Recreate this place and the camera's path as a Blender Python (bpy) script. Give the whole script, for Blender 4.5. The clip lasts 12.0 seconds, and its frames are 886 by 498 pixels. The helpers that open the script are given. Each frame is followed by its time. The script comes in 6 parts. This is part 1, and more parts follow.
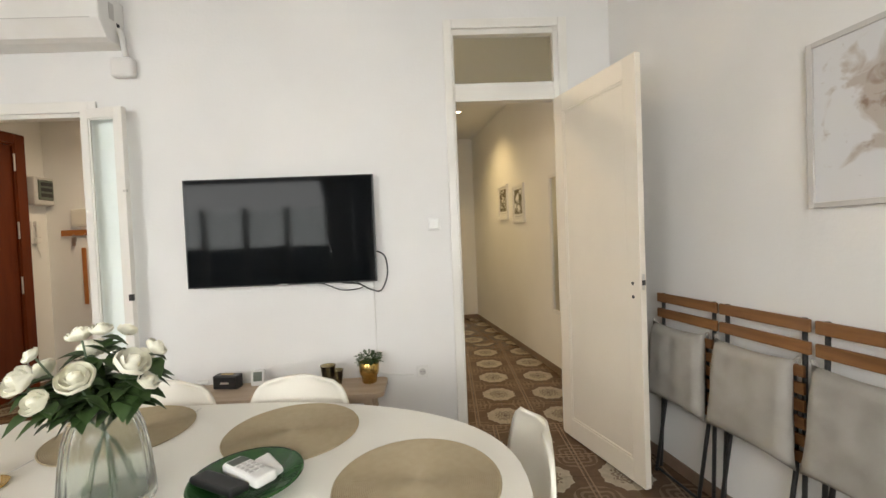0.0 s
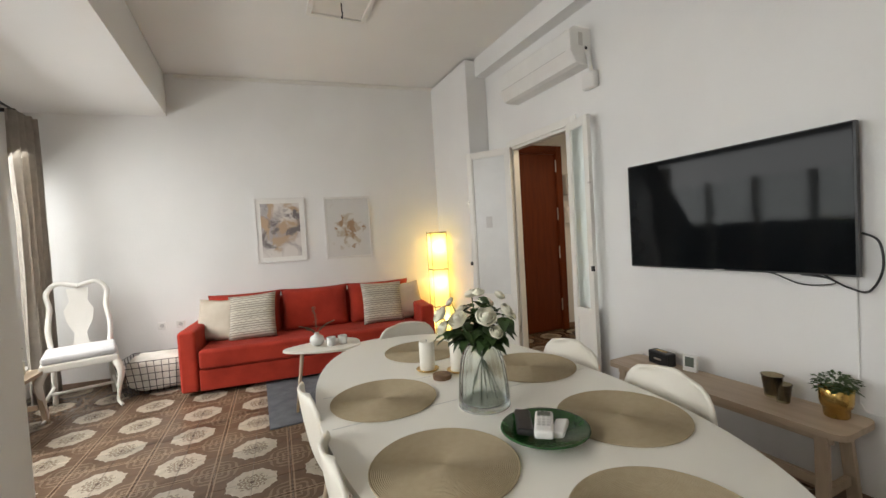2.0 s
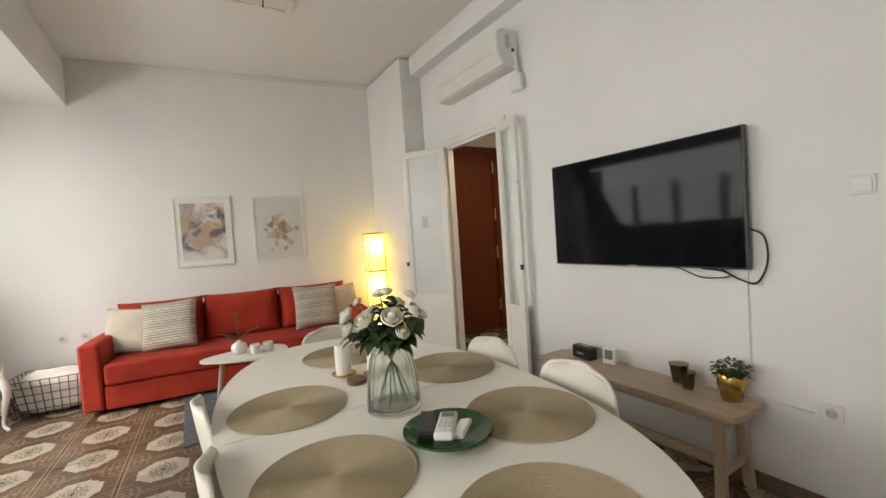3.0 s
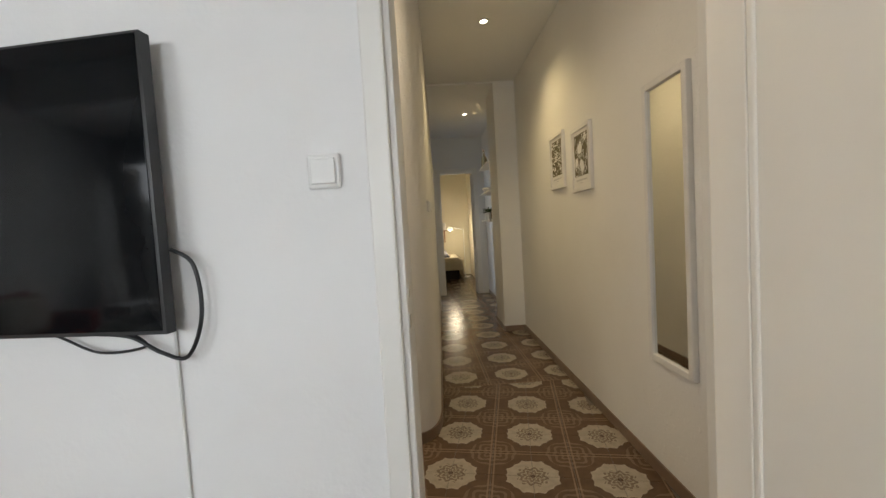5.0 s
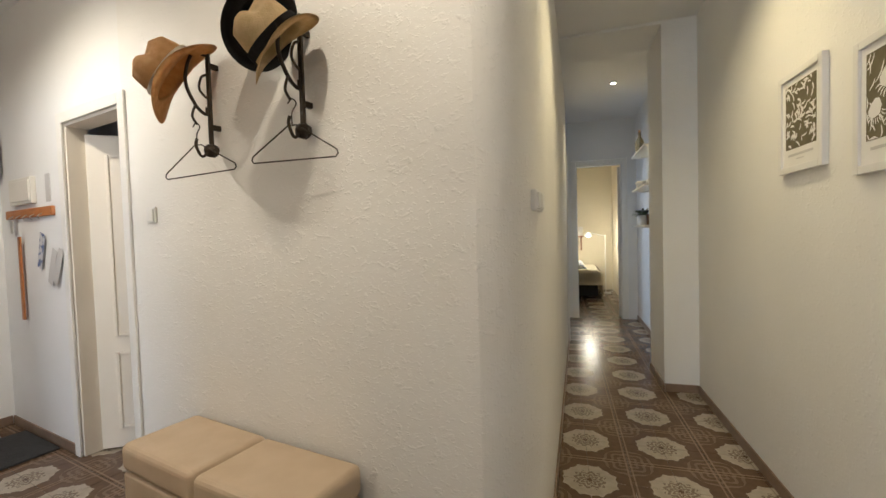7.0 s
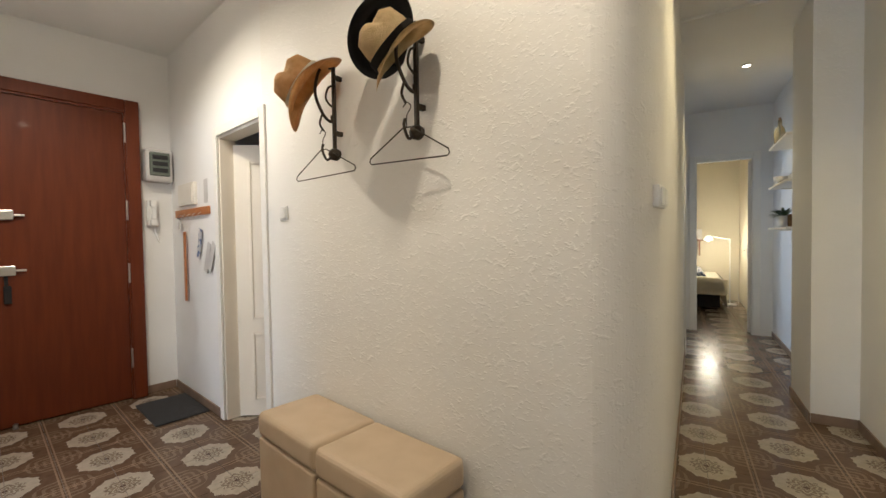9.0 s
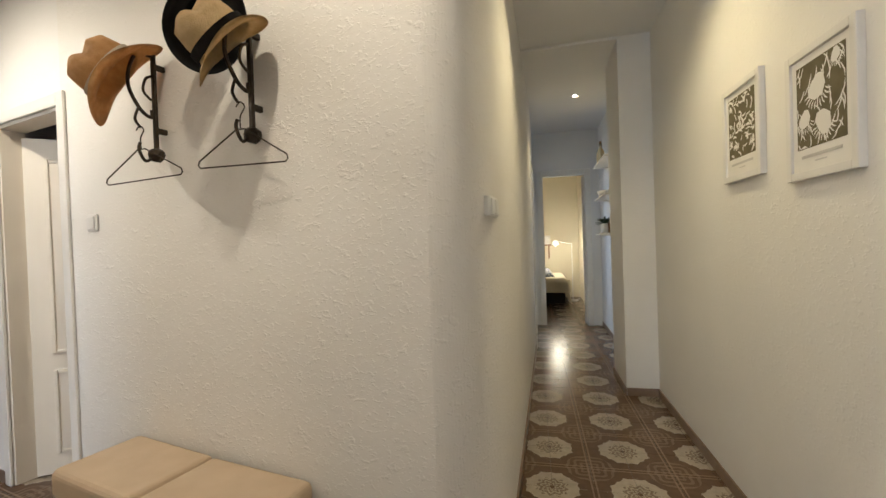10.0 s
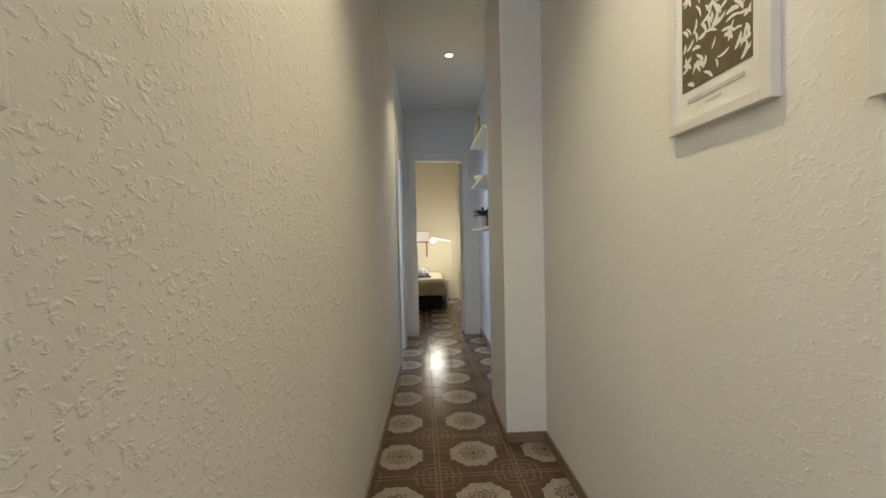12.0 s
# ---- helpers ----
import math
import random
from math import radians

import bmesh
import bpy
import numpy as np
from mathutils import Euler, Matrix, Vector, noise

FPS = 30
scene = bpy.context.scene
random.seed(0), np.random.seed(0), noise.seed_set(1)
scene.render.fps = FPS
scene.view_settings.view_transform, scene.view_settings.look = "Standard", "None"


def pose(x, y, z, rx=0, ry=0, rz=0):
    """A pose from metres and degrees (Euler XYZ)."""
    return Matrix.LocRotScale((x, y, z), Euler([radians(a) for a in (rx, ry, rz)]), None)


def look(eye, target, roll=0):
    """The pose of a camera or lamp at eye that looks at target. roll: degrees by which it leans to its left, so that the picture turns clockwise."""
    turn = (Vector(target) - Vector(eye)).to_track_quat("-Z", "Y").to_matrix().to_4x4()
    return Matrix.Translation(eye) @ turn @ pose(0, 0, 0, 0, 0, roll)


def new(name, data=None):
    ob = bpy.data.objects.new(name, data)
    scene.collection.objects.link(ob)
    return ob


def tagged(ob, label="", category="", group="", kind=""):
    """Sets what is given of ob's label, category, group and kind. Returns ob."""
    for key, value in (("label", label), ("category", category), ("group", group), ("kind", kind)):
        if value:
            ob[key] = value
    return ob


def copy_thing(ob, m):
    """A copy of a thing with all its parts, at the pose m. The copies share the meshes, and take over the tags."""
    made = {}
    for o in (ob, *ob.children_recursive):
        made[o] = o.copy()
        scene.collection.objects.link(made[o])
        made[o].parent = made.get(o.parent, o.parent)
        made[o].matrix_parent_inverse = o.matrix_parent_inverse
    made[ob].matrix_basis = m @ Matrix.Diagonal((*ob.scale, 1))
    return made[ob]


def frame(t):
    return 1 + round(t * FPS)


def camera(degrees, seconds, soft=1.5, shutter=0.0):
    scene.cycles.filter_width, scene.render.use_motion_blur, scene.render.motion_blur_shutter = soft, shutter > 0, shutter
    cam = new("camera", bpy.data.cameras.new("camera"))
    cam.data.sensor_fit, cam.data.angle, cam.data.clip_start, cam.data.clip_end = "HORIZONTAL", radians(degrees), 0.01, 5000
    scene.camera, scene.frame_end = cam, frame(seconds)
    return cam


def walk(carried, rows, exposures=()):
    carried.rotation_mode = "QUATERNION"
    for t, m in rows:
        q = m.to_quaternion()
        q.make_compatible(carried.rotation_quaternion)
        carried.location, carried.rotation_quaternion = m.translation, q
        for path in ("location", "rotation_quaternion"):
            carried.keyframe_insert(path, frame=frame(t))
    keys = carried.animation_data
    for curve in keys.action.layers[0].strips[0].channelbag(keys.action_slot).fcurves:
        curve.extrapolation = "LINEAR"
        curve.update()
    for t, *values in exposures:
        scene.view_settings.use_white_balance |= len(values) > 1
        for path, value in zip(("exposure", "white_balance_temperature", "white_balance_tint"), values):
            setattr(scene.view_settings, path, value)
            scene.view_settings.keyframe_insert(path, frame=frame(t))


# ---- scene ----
cam = camera(94.3, 12.0)
# seconds, stops, kelvin, tint
EXPOSURE = [(0.0, -0.15, 6600, 10), (0.5, -0.46, 6550, 10), (1.0, -0.54, 6500, 10), (1.5, -0.68, 6500, 10), (2.5, -0.70, 6500, 10), (3.0, -0.64, 6750, 10), (3.5, -0.52, 6900, 10), (5.3, -0.40, 5950, 10), (5.6, -0.28, 5800, 10), (6.0, 0.04, 5350, 10), (6.5, 0.02, 5350, 10), (7.5, 0.2, 5400, 10), (9.5, 0.14, 5450, 10), (10.5, 0.03, 5450, 10), (11.5, 0.02, 5270, 10), (12.0, 0.09, 5150, 10)]
PATH = [
    (0, (0.721, 0.936, 1.346), (1.08, 2.903, 1.293), -2.3),
    (0.5, (0.91, 0.961, 1.372), (0.508, 2.918, 1.299), -2.6),
    (1, (0.952, 1.074, 1.368), (-0.086, 2.782, 1.298), -3.0),
    (1.5, (1.169, 1.103, 1.379), (-0.291, 2.468, 1.306), -3.1),
    (2, (1.281, 1.108, 1.379), (-0.391, 2.203, 1.313), -3.4),
    (2.5, (1.325, 1.098, 1.385), (-0.386, 2.132, 1.329), -3.9),
    (3, (1.33, 1.259, 1.351), (-0.197, 2.548, 1.28), -3.8),
    (3.5, (1.255, 1.574, 1.302), (0.052, 3.169, 1.237), -3.1),
    (3.7, (1.263, 1.692, 1.304), (0.207, 3.389, 1.231), -2.9),
    (5.3, (1.466, 2.932, 1.295), (1.692, 4.917, 1.19), -3.3),
    (5.5, (1.518, 3.112, 1.307), (1.798, 5.09, 1.213), -3.2),
    (6, (1.572, 3.523, 1.301), (1.82, 5.505, 1.208), -2.7),
    (6.5, (1.547, 3.793, 1.313), (1.471, 5.79, 1.229), -2.4),
    (7, (1.501, 3.864, 1.323), (0.915, 5.775, 1.253), -1.7),
    (7.5, (1.454, 3.819, 1.326), (0.454, 5.549, 1.25), -1.1),
    (7.7, (1.445, 3.81, 1.324), (0.344, 5.479, 1.248), -0.7),
    (9.3, (1.473, 3.856, 1.309), (0.552, 5.63, 1.273), -1.1),
    (9.5, (1.49, 3.865, 1.312), (0.689, 5.697, 1.28), -1.3),
    (10, (1.557, 3.897, 1.31), (1.1, 5.844, 1.283), -2.0),
    (10.5, (1.64, 3.971, 1.305), (1.525, 5.967, 1.262), -2.5),
    (11, (1.64, 4.291, 1.29), (1.746, 6.287, 1.234), -2.6),
    (11.5, (1.696, 4.643, 1.29), (1.828, 6.638, 1.241), -1.9),
    (12, (1.752, 5.038, 1.284), (1.834, 7.036, 1.226), -1.3),
]
walk(cam, [(t, look(eye, target, roll)) for t, eye, target, roll in PATH], EXPOSURE)

# ---- world and light ----
TURNED = -8.775
ROOM = pose(1.145, 3.643, 0, 0, 0, TURNED)      # living room and hall: x along the television wall, y towards the hall
CORR = pose(0, 0, 0)                             # corridor and bedroom
HALL = ROOM @ pose(-0.17, 1.437, 0, 0, 0, -2.49) @ pose(0.17, -1.5, 0)   # hall: x along the wall with the hats

world = bpy.data.worlds.new("world")
scene.world = world
world.use_nodes = True
wn = world.node_tree.nodes
sky = wn.new("ShaderNodeTexSky")
sky.sky_type = "NISHITA"
sky.sun_disc = False
sky.sun_elevation = radians(48)
sky.sun_rotation = radians(150)
world.node_tree.links.new(sky.outputs[0], wn["Background"].inputs[0])
wn["Background"].inputs[1].default_value = 0.12


def lamp(name, kind, m, energy, color, size=0.1, size_y=0.0, spot=90, blend=0.6):
    data = bpy.data.lights.new(name, kind)
    data.energy, data.color = energy, color
    if kind == "AREA":
        data.shape, data.size, data.size_y = "RECTANGLE", size, size_y
    elif kind == "SUN":
        data.angle = size
    else:
        data.shadow_soft_size = size
    if kind == "SPOT":
        data.spot_size, data.spot_blend = radians(spot), blend
    ob = new(name, data)
    ob.matrix_world = m
    return ob


WARM = (1.0, 0.75, 0.36)
DAY = (0.975, 0.985, 0.975)
lamp("sun", "SUN", look((0, -6, 9), (-1.6, 2.5, 0)), 2.5, (1.0, 0.93, 0.84), radians(0.6))
# daylight through the two windows of the living room
lamp("window_light_living", "AREA", ROOM @ look((-3.25, -4.82, 1.85), (-3.25, -2.6, 0.0)), 114, DAY, 2.8, 1.4)
lamp("window_light_dining", "AREA", ROOM @ look((0.15, -4.82, 1.85), (0.6, -2.6, 0.0)), 92, DAY, 1.7, 1.4)
# ceiling spots of the corridor and the hall
for sx, sy, sz, power, cone in ((1.935, 6.10, 2.93, 68, 125), (2.0, 8.80, 2.91, 50, 118)):
    lamp("spot_light", "SPOT", CORR @ look((sx, sy, sz), (sx, sy, 0)), power, WARM, 0.05, spot=cone, blend=0.9)
lamp("spot_light", "SPOT", ROOM @ look((-0.30, 0.72, 2.915), (-0.30, 0.72, 0)), 48, (1.0, 0.78, 0.50), 0.03, spot=165, blend=0.6)
lamp("spot_light", "SPOT", ROOM @ look((-2.45, 0.62, 2.93), (-2.45, 0.62, 0)), 92, (1.0, 0.80, 0.54), 0.03, spot=158, blend=0.7)
# side room door off the corridor, daylight
lamp("side_room_daylight", "AREA", look((0.55, 9.42, 1.35), (2.4, 9.42, 0.6)), 13, (0.78, 0.89, 1.0), 0.7, 1.9)

# ---- materials ----
MATS = {}


def material(name, c1, c2=None, scale=6.0, rough=0.6, metal=0.0, bump=0.0, bscale=60.0, stretch=(1, 1, 1), rvar=0.08, detail=6.0, emit=0.0, coat=0.0, sheen=0.0, per_piece=0.0, soft_lo=0.35, soft_hi=0.65, bdist=0.01):
    """Two-scale mottled surface: broad stains, fine grain and bump."""
    m = bpy.data.materials.new(name)
    m.use_nodes = True
    nt = m.node_tree
    b = nt.nodes["Principled BSDF"]
    c2 = c2 or tuple(c * 0.9 for c in c1)
    tc = nt.nodes.new("ShaderNodeTexCoord")
    mp = nt.nodes.new("ShaderNodeMapping")
    mp.inputs["Scale"].default_value = stretch
    nt.links.new(tc.outputs["Object"], mp.inputs[0])
    n1 = nt.nodes.new("ShaderNodeTexNoise")
    n1.inputs["Scale"].default_value, n1.inputs["Detail"].default_value = scale, detail
    nt.links.new(mp.outputs[0], n1.inputs["Vector"])
    ramp = nt.nodes.new("ShaderNodeValToRGB")
    ramp.color_ramp.elements[0].position, ramp.color_ramp.elements[1].position = soft_lo, soft_hi
    ramp.color_ramp.elements[0].color, ramp.color_ramp.elements[1].color = (*c1, 1), (*c2, 1)
    nt.links.new(n1.outputs["Fac"], ramp.inputs[0])
    col = ramp.outputs[0]
    if per_piece:
        info = nt.nodes.new("ShaderNodeObjectInfo")
        hsv = nt.nodes.new("ShaderNodeHueSaturation")
        mr = nt.nodes.new("ShaderNodeMapRange")
        mr.inputs["To Min"].default_value, mr.inputs["To Max"].default_value = 1 - per_piece, 1 + per_piece
        nt.links.new(info.outputs["Random"], mr.inputs["Value"])
        nt.links.new(mr.outputs[0], hsv.inputs["Value"])
        nt.links.new(col, hsv.inputs["Color"])
        col = hsv.outputs[0]
    nt.links.new(col, b.inputs["Base Color"])
    b.inputs["Metallic"].default_value = metal
    rr = nt.nodes.new("ShaderNodeMapRange")
    rr.inputs["To Min"].default_value, rr.inputs["To Max"].default_value = max(0.02, rough - rvar), min(1, rough + rvar)
    n2 = nt.nodes.new("ShaderNodeTexNoise")
    n2.inputs["Scale"].default_value, n2.inputs["Detail"].default_value = bscale, 5.0
    nt.links.new(mp.outputs[0], n2.inputs["Vector"])
    nt.links.new(n1.outputs["Fac"], rr.inputs["Value"])
    nt.links.new(rr.outputs[0], b.inputs["Roughness"])
    if bump:
        bp = nt.nodes.new("ShaderNodeBump")
        bp.inputs["Strength"].default_value, bp.inputs["Distance"].default_value = bump, bdist
        nt.links.new(n2.outputs["Fac"], bp.inputs["Height"])
        nt.links.new(bp.outputs[0], b.inputs["Normal"])
    if emit:
        b.inputs["Emission Color"].default_value = (*c1, 1)
        b.inputs["Emission Strength"].default_value = emit
    b.inputs["Coat Weight"].default_value = coat
    b.inputs["Sheen Weight"].default_value = sheen
    MATS[name] = m
    return m


def glass(name, color=(0.95, 0.98, 0.97), rough=0.0, ior=1.45, bump=0.0, bscale=60):
    m = bpy.data.materials.new(name)
    m.use_nodes = True
    nt = m.node_tree
    b = nt.nodes["Principled BSDF"]
    b.inputs["Base Color"].default_value = (*color, 1)
    b.inputs["Transmission Weight"].default_value = 1.0
    b.inputs["Roughness"].default_value, b.inputs["IOR"].default_value = rough, ior
    if bump:
        n = nt.nodes.new("ShaderNodeTexNoise")
        n.inputs["Scale"].default_value = bscale
        bp = nt.nodes.new("ShaderNodeBump")
        bp.inputs["Strength"].default_value = bump
        nt.links.new(n.outputs["Fac"], bp.inputs["Height"])
        nt.links.new(bp.outputs[0], b.inputs["Normal"])
    return m


WALL = material("white_wall_paint", (0.80, 0.79, 0.77), (0.76, 0.75, 0.73), 1.3, 0.75, bump=0.12, bscale=55)
CEIL = material("ceiling_paint", (0.80, 0.79, 0.77), (0.77, 0.76, 0.74), 1.0, 0.85, bump=0.05, bscale=40)
TRIM = material("white_gloss_paint", (0.80, 0.78, 0.73), (0.76, 0.74, 0.69), 4, 0.38, bump=0.06, bscale=30)
CREAM = material("cream_door_paint", (0.80, 0.74, 0.64), (0.77, 0.71, 0.61), 3, 0.42, bump=0.05, bscale=25)
SKIRT = material("brown_skirting_tile", (0.24, 0.165, 0.115), (0.19, 0.128, 0.09), 9, 0.35, bump=0.05)
RED = material("red_sofa_cloth", (0.42, 0.032, 0.012), (0.31, 0.022, 0.009), 5, 0.95, bump=0.35, bscale=420)
WHITE_TOP = material("white_laminate", (0.83, 0.80, 0.72), (0.82, 0.79, 0.71), 1.2, 0.30, rvar=0.015, detail=2.0)
SHELL = material("white_chair_plastic", (0.80, 0.76, 0.67), (0.77, 0.73, 0.64), 3, 0.42)
BLACK = material("black_plastic", (0.012, 0.012, 0.013), (0.02, 0.02, 0.02), 12, 0.35)
SCREEN = material("black_screen_glass", (0.004, 0.005, 0.006), (0.005, 0.006, 0.007), 3, 0.06, rvar=0.01)
SCREEN.node_tree.nodes["Principled BSDF"].inputs["Specular IOR Level"].default_value = 0.15
PLASTIC = material("white_plastic", (0.78, 0.77, 0.74), (0.74, 0.73, 0.70), 5, 0.35)
OLDPLASTIC = material("off_white_plastic", (0.72, 0.69, 0.62), (0.68, 0.65, 0.58), 5, 0.4)
MAHOGANY = material("red_brown_varnished_wood", (0.128, 0.026, 0.006), (0.098, 0.019, 0.0045), 3.0, 0.42, stretch=(7, 7, 0.7), bump=0.08, bscale=40, coat=0.05)
MAHOGANY.node_tree.nodes["Principled BSDF"].inputs["Specular IOR Level"].default_value = 0.25
PINE = material("pale_birch_wood", (0.50, 0.39, 0.28), (0.42, 0.32, 0.225), 4, 0.5, stretch=(0.6, 7, 7), bump=0.08, bscale=50)
PINE_V = material("pale_birch_leg", (0.50, 0.39, 0.28), (0.42, 0.32, 0.225), 4, 0.5, stretch=(7, 7, 0.6), bump=0.08, bscale=50)
BEIGE = material("beige_leatherette", (0.56, 0.44, 0.30), (0.50, 0.385, 0.255), 6, 0.5, bump=0.25, bscale=260)
JUTE = material("woven_beige_mat", (0.43, 0.35, 0.225), (0.405, 0.328, 0.208), 45, 0.8, bump=0.3, bscale=500)
GREY_RUG = material("grey_rug", (0.16, 0.165, 0.18), (0.11, 0.115, 0.13), 9, 0.95, bump=0.8, bscale=300)
GLASS = glass("clear_glass")

# ---- builders ----
def link(name, bm, mat, parent=None, label="", smooth=False, m=None):
    me = bpy.data.meshes.new(name)
    bm.normal_update()
    bm.to_mesh(me)
    bm.free()
    if smooth:
        me.polygons.foreach_set("use_smooth", [True] * len(me.polygons))
    for one in (mat if isinstance(mat, (list, tuple)) else [mat]):
        me.materials.append(one)
    ob = new(name, me)
    if parent is not None:
        ob.parent = parent
    if m is not None:
        ob.matrix_basis = m
    if label:
        ob["label"] = label
    return ob


def part(name, bm, mat, parent, label="", smooth=False, m=None):
    return link(name, bm, mat, parent, label, smooth, m)


def empty(name, m, label, category, group="", kind=""):
    ob = new(name)
    ob.matrix_basis = m
    ob.empty_display_size = 0.1
    return tagged(ob, label, category, group, kind)


def solo(name, bm, mat, m, label, category, group="", kind="", smooth=False):
    return tagged(link(name, bm, mat, None, "", smooth, m), label, category, group, kind)


def box(bm, lo, hi, bevel=0.0, seg=2):
    made = bmesh.ops.create_cube(bm, size=1)["verts"]
    lo, hi = Vector(lo), Vector(hi)
    for v in made:
        v.co = Vector((lo[i] + (v.co[i] + 0.5) * (hi[i] - lo[i]) for i in range(3)))
    if bevel:
        edges = list({e for v in made for e in v.link_edges})
        bmesh.ops.bevel(bm, geom=edges, offset=bevel, segments=seg, profile=0.5, affect="EDGES")
    return bm


def boxes(*items, bevel=0.0, seg=2):
    bm = bmesh.new()
    for lo, hi in items:
        box(bm, lo, hi, bevel, seg)
    return bm


def rod(bm, a, b, r1, r2=None, n=12):
    a, b = Vector(a), Vector(b)
    d = b - a
    m = Matrix.Translation((a + b) / 2) @ d.to_track_quat("Z", "Y").to_matrix().to_4x4()
    bmesh.ops.create_cone(bm, cap_ends=True, segments=n, radius1=r1, radius2=r1 if r2 is None else r2, depth=d.length, matrix=m)
    return bm


def lathe(bm, profile, n=32, at=(0, 0, 0), caps=True):
    """Turns a profile of (radius, height) about the upright axis."""
    rings = []
    for r, z in profile:
        rings.append([bm.verts.new((at[0] + r * math.cos(2 * math.pi * i / n), at[1] + r * math.sin(2 * math.pi * i / n), at[2] + z)) for i in range(n)])
    for a, b in zip(rings, rings[1:]):
        for i in range(n):
            bm.faces.new((a[i], a[(i + 1) % n], b[(i + 1) % n], b[i]))
    if caps:
        bm.faces.new(rings[0][::-1])
        bm.faces.new(rings[-1])
    return bm


def prism(bm, outline, z0, z1, bevel=0.0):
    low = [bm.verts.new((x, y, z0)) for x, y in outline]
    top = [bm.verts.new((x, y, z1)) for x, y in outline]
    n = len(outline)
    faces = [bm.faces.new(low[::-1]), bm.faces.new(top)]
    for i in range(n):
        bm.faces.new((low[i], low[(i + 1) % n], top[(i + 1) % n], top[i]))
    if bevel:
        bmesh.ops.bevel(bm, geom=list({e for f in faces for e in f.edges}), offset=bevel, segments=2, profile=0.5, affect="EDGES")
    return bm


def tube(bm, points, r, n=8, closed=False):
    """A round wire through points."""
    pts = [Vector(p) for p in points]
    rings = []
    up = None
    for i, p in enumerate(pts):
        a = pts[i - 1] if i or closed else p
        b = pts[(i + 1) % len(pts)] if i < len(pts) - 1 or closed else p
        d = (b - a).normalized()
        if up is None:
            up = d.orthogonal().normalized()
        side = d.cross(up)
        if side.length < 1e-5:
            side = d.orthogonal()
        side.normalize()
        up = side.cross(d).normalized()
        rings.append([bm.verts.new(p + r * (math.cos(2 * math.pi * k / n) * side + math.sin(2 * math.pi * k / n) * up)) for k in range(n)])
    pairs = list(zip(rings, rings[1:])) + ([(rings[-1], rings[0])] if closed else [])
    for a, b in pairs:
        for k in range(n):
            bm.faces.new((a[k], a[(k + 1) % n], b[(k + 1) % n], b[k]))
    if not closed:
        bm.faces.new(rings[0][::-1])
        bm.faces.new(rings[-1])
    return bm


def spline(points, steps=8):
    """Points along a smooth line through the points."""
    pts = [Vector(p) for p in points]
    out = []
    for i in range(len(pts) - 1):
        p0, p1, p2, p3 = pts[max(i - 1, 0)], pts[i], pts[i + 1], pts[min(i + 2, len(pts) - 1)]
        for k in range(steps):
            t = k / steps
            out.append(0.5 * (2 * p1 + (p2 - p0) * t + (2 * p0 - 5 * p1 + 4 * p2 - p3) * t * t + (3 * p1 - p0 - 3 * p2 + p3) * t ** 3))
    return out + [pts[-1]]


def oval(a, b, n=48, power=2.0):
    out = []
    for i in range(n):
        c, s = math.cos(2 * math.pi * i / n), math.sin(2 * math.pi * i / n)
        out.append((a * math.copysign(abs(c) ** (2 / power), c), b * math.copysign(abs(s) ** (2 / power), s)))
    return out


def wall(name, along, a, b, at, thick, z0, z1, holes, mat, frame_m, label):
    """A wall with openings. along: 'x' or 'y'; from a to b; its faces at 'at' and 'at + thick'; holes: (from, to, bottom, top)."""
    cuts = sorted({a, b, *[h[0] for h in holes], *[h[1] for h in holes]})
    items = []
    for p, q in zip(cuts, cuts[1:]):
        solid = [(z0, z1)]
        for h in holes:
            if h[0] < (p + q) / 2 < h[1]:
                solid = [(z0, h[2])] * (h[2] > z0) + [(h[3], z1)] * (h[3] < z1)
        for lo, hi in solid:
            w0, w1 = sorted((at, at + thick))
            items.append(((p, w0, lo), (q, w1, hi)) if along == "x" else ((w0, p, lo), (w1, q, hi)))
    return solo(name, boxes(*items), mat, frame_m, label, "wall", kind="structure")


# ---- structure: living room ----
STUCCO = material("rough_white_stucco", (0.80, 0.78, 0.74), (0.76, 0.74, 0.70), 1.2, 0.8)


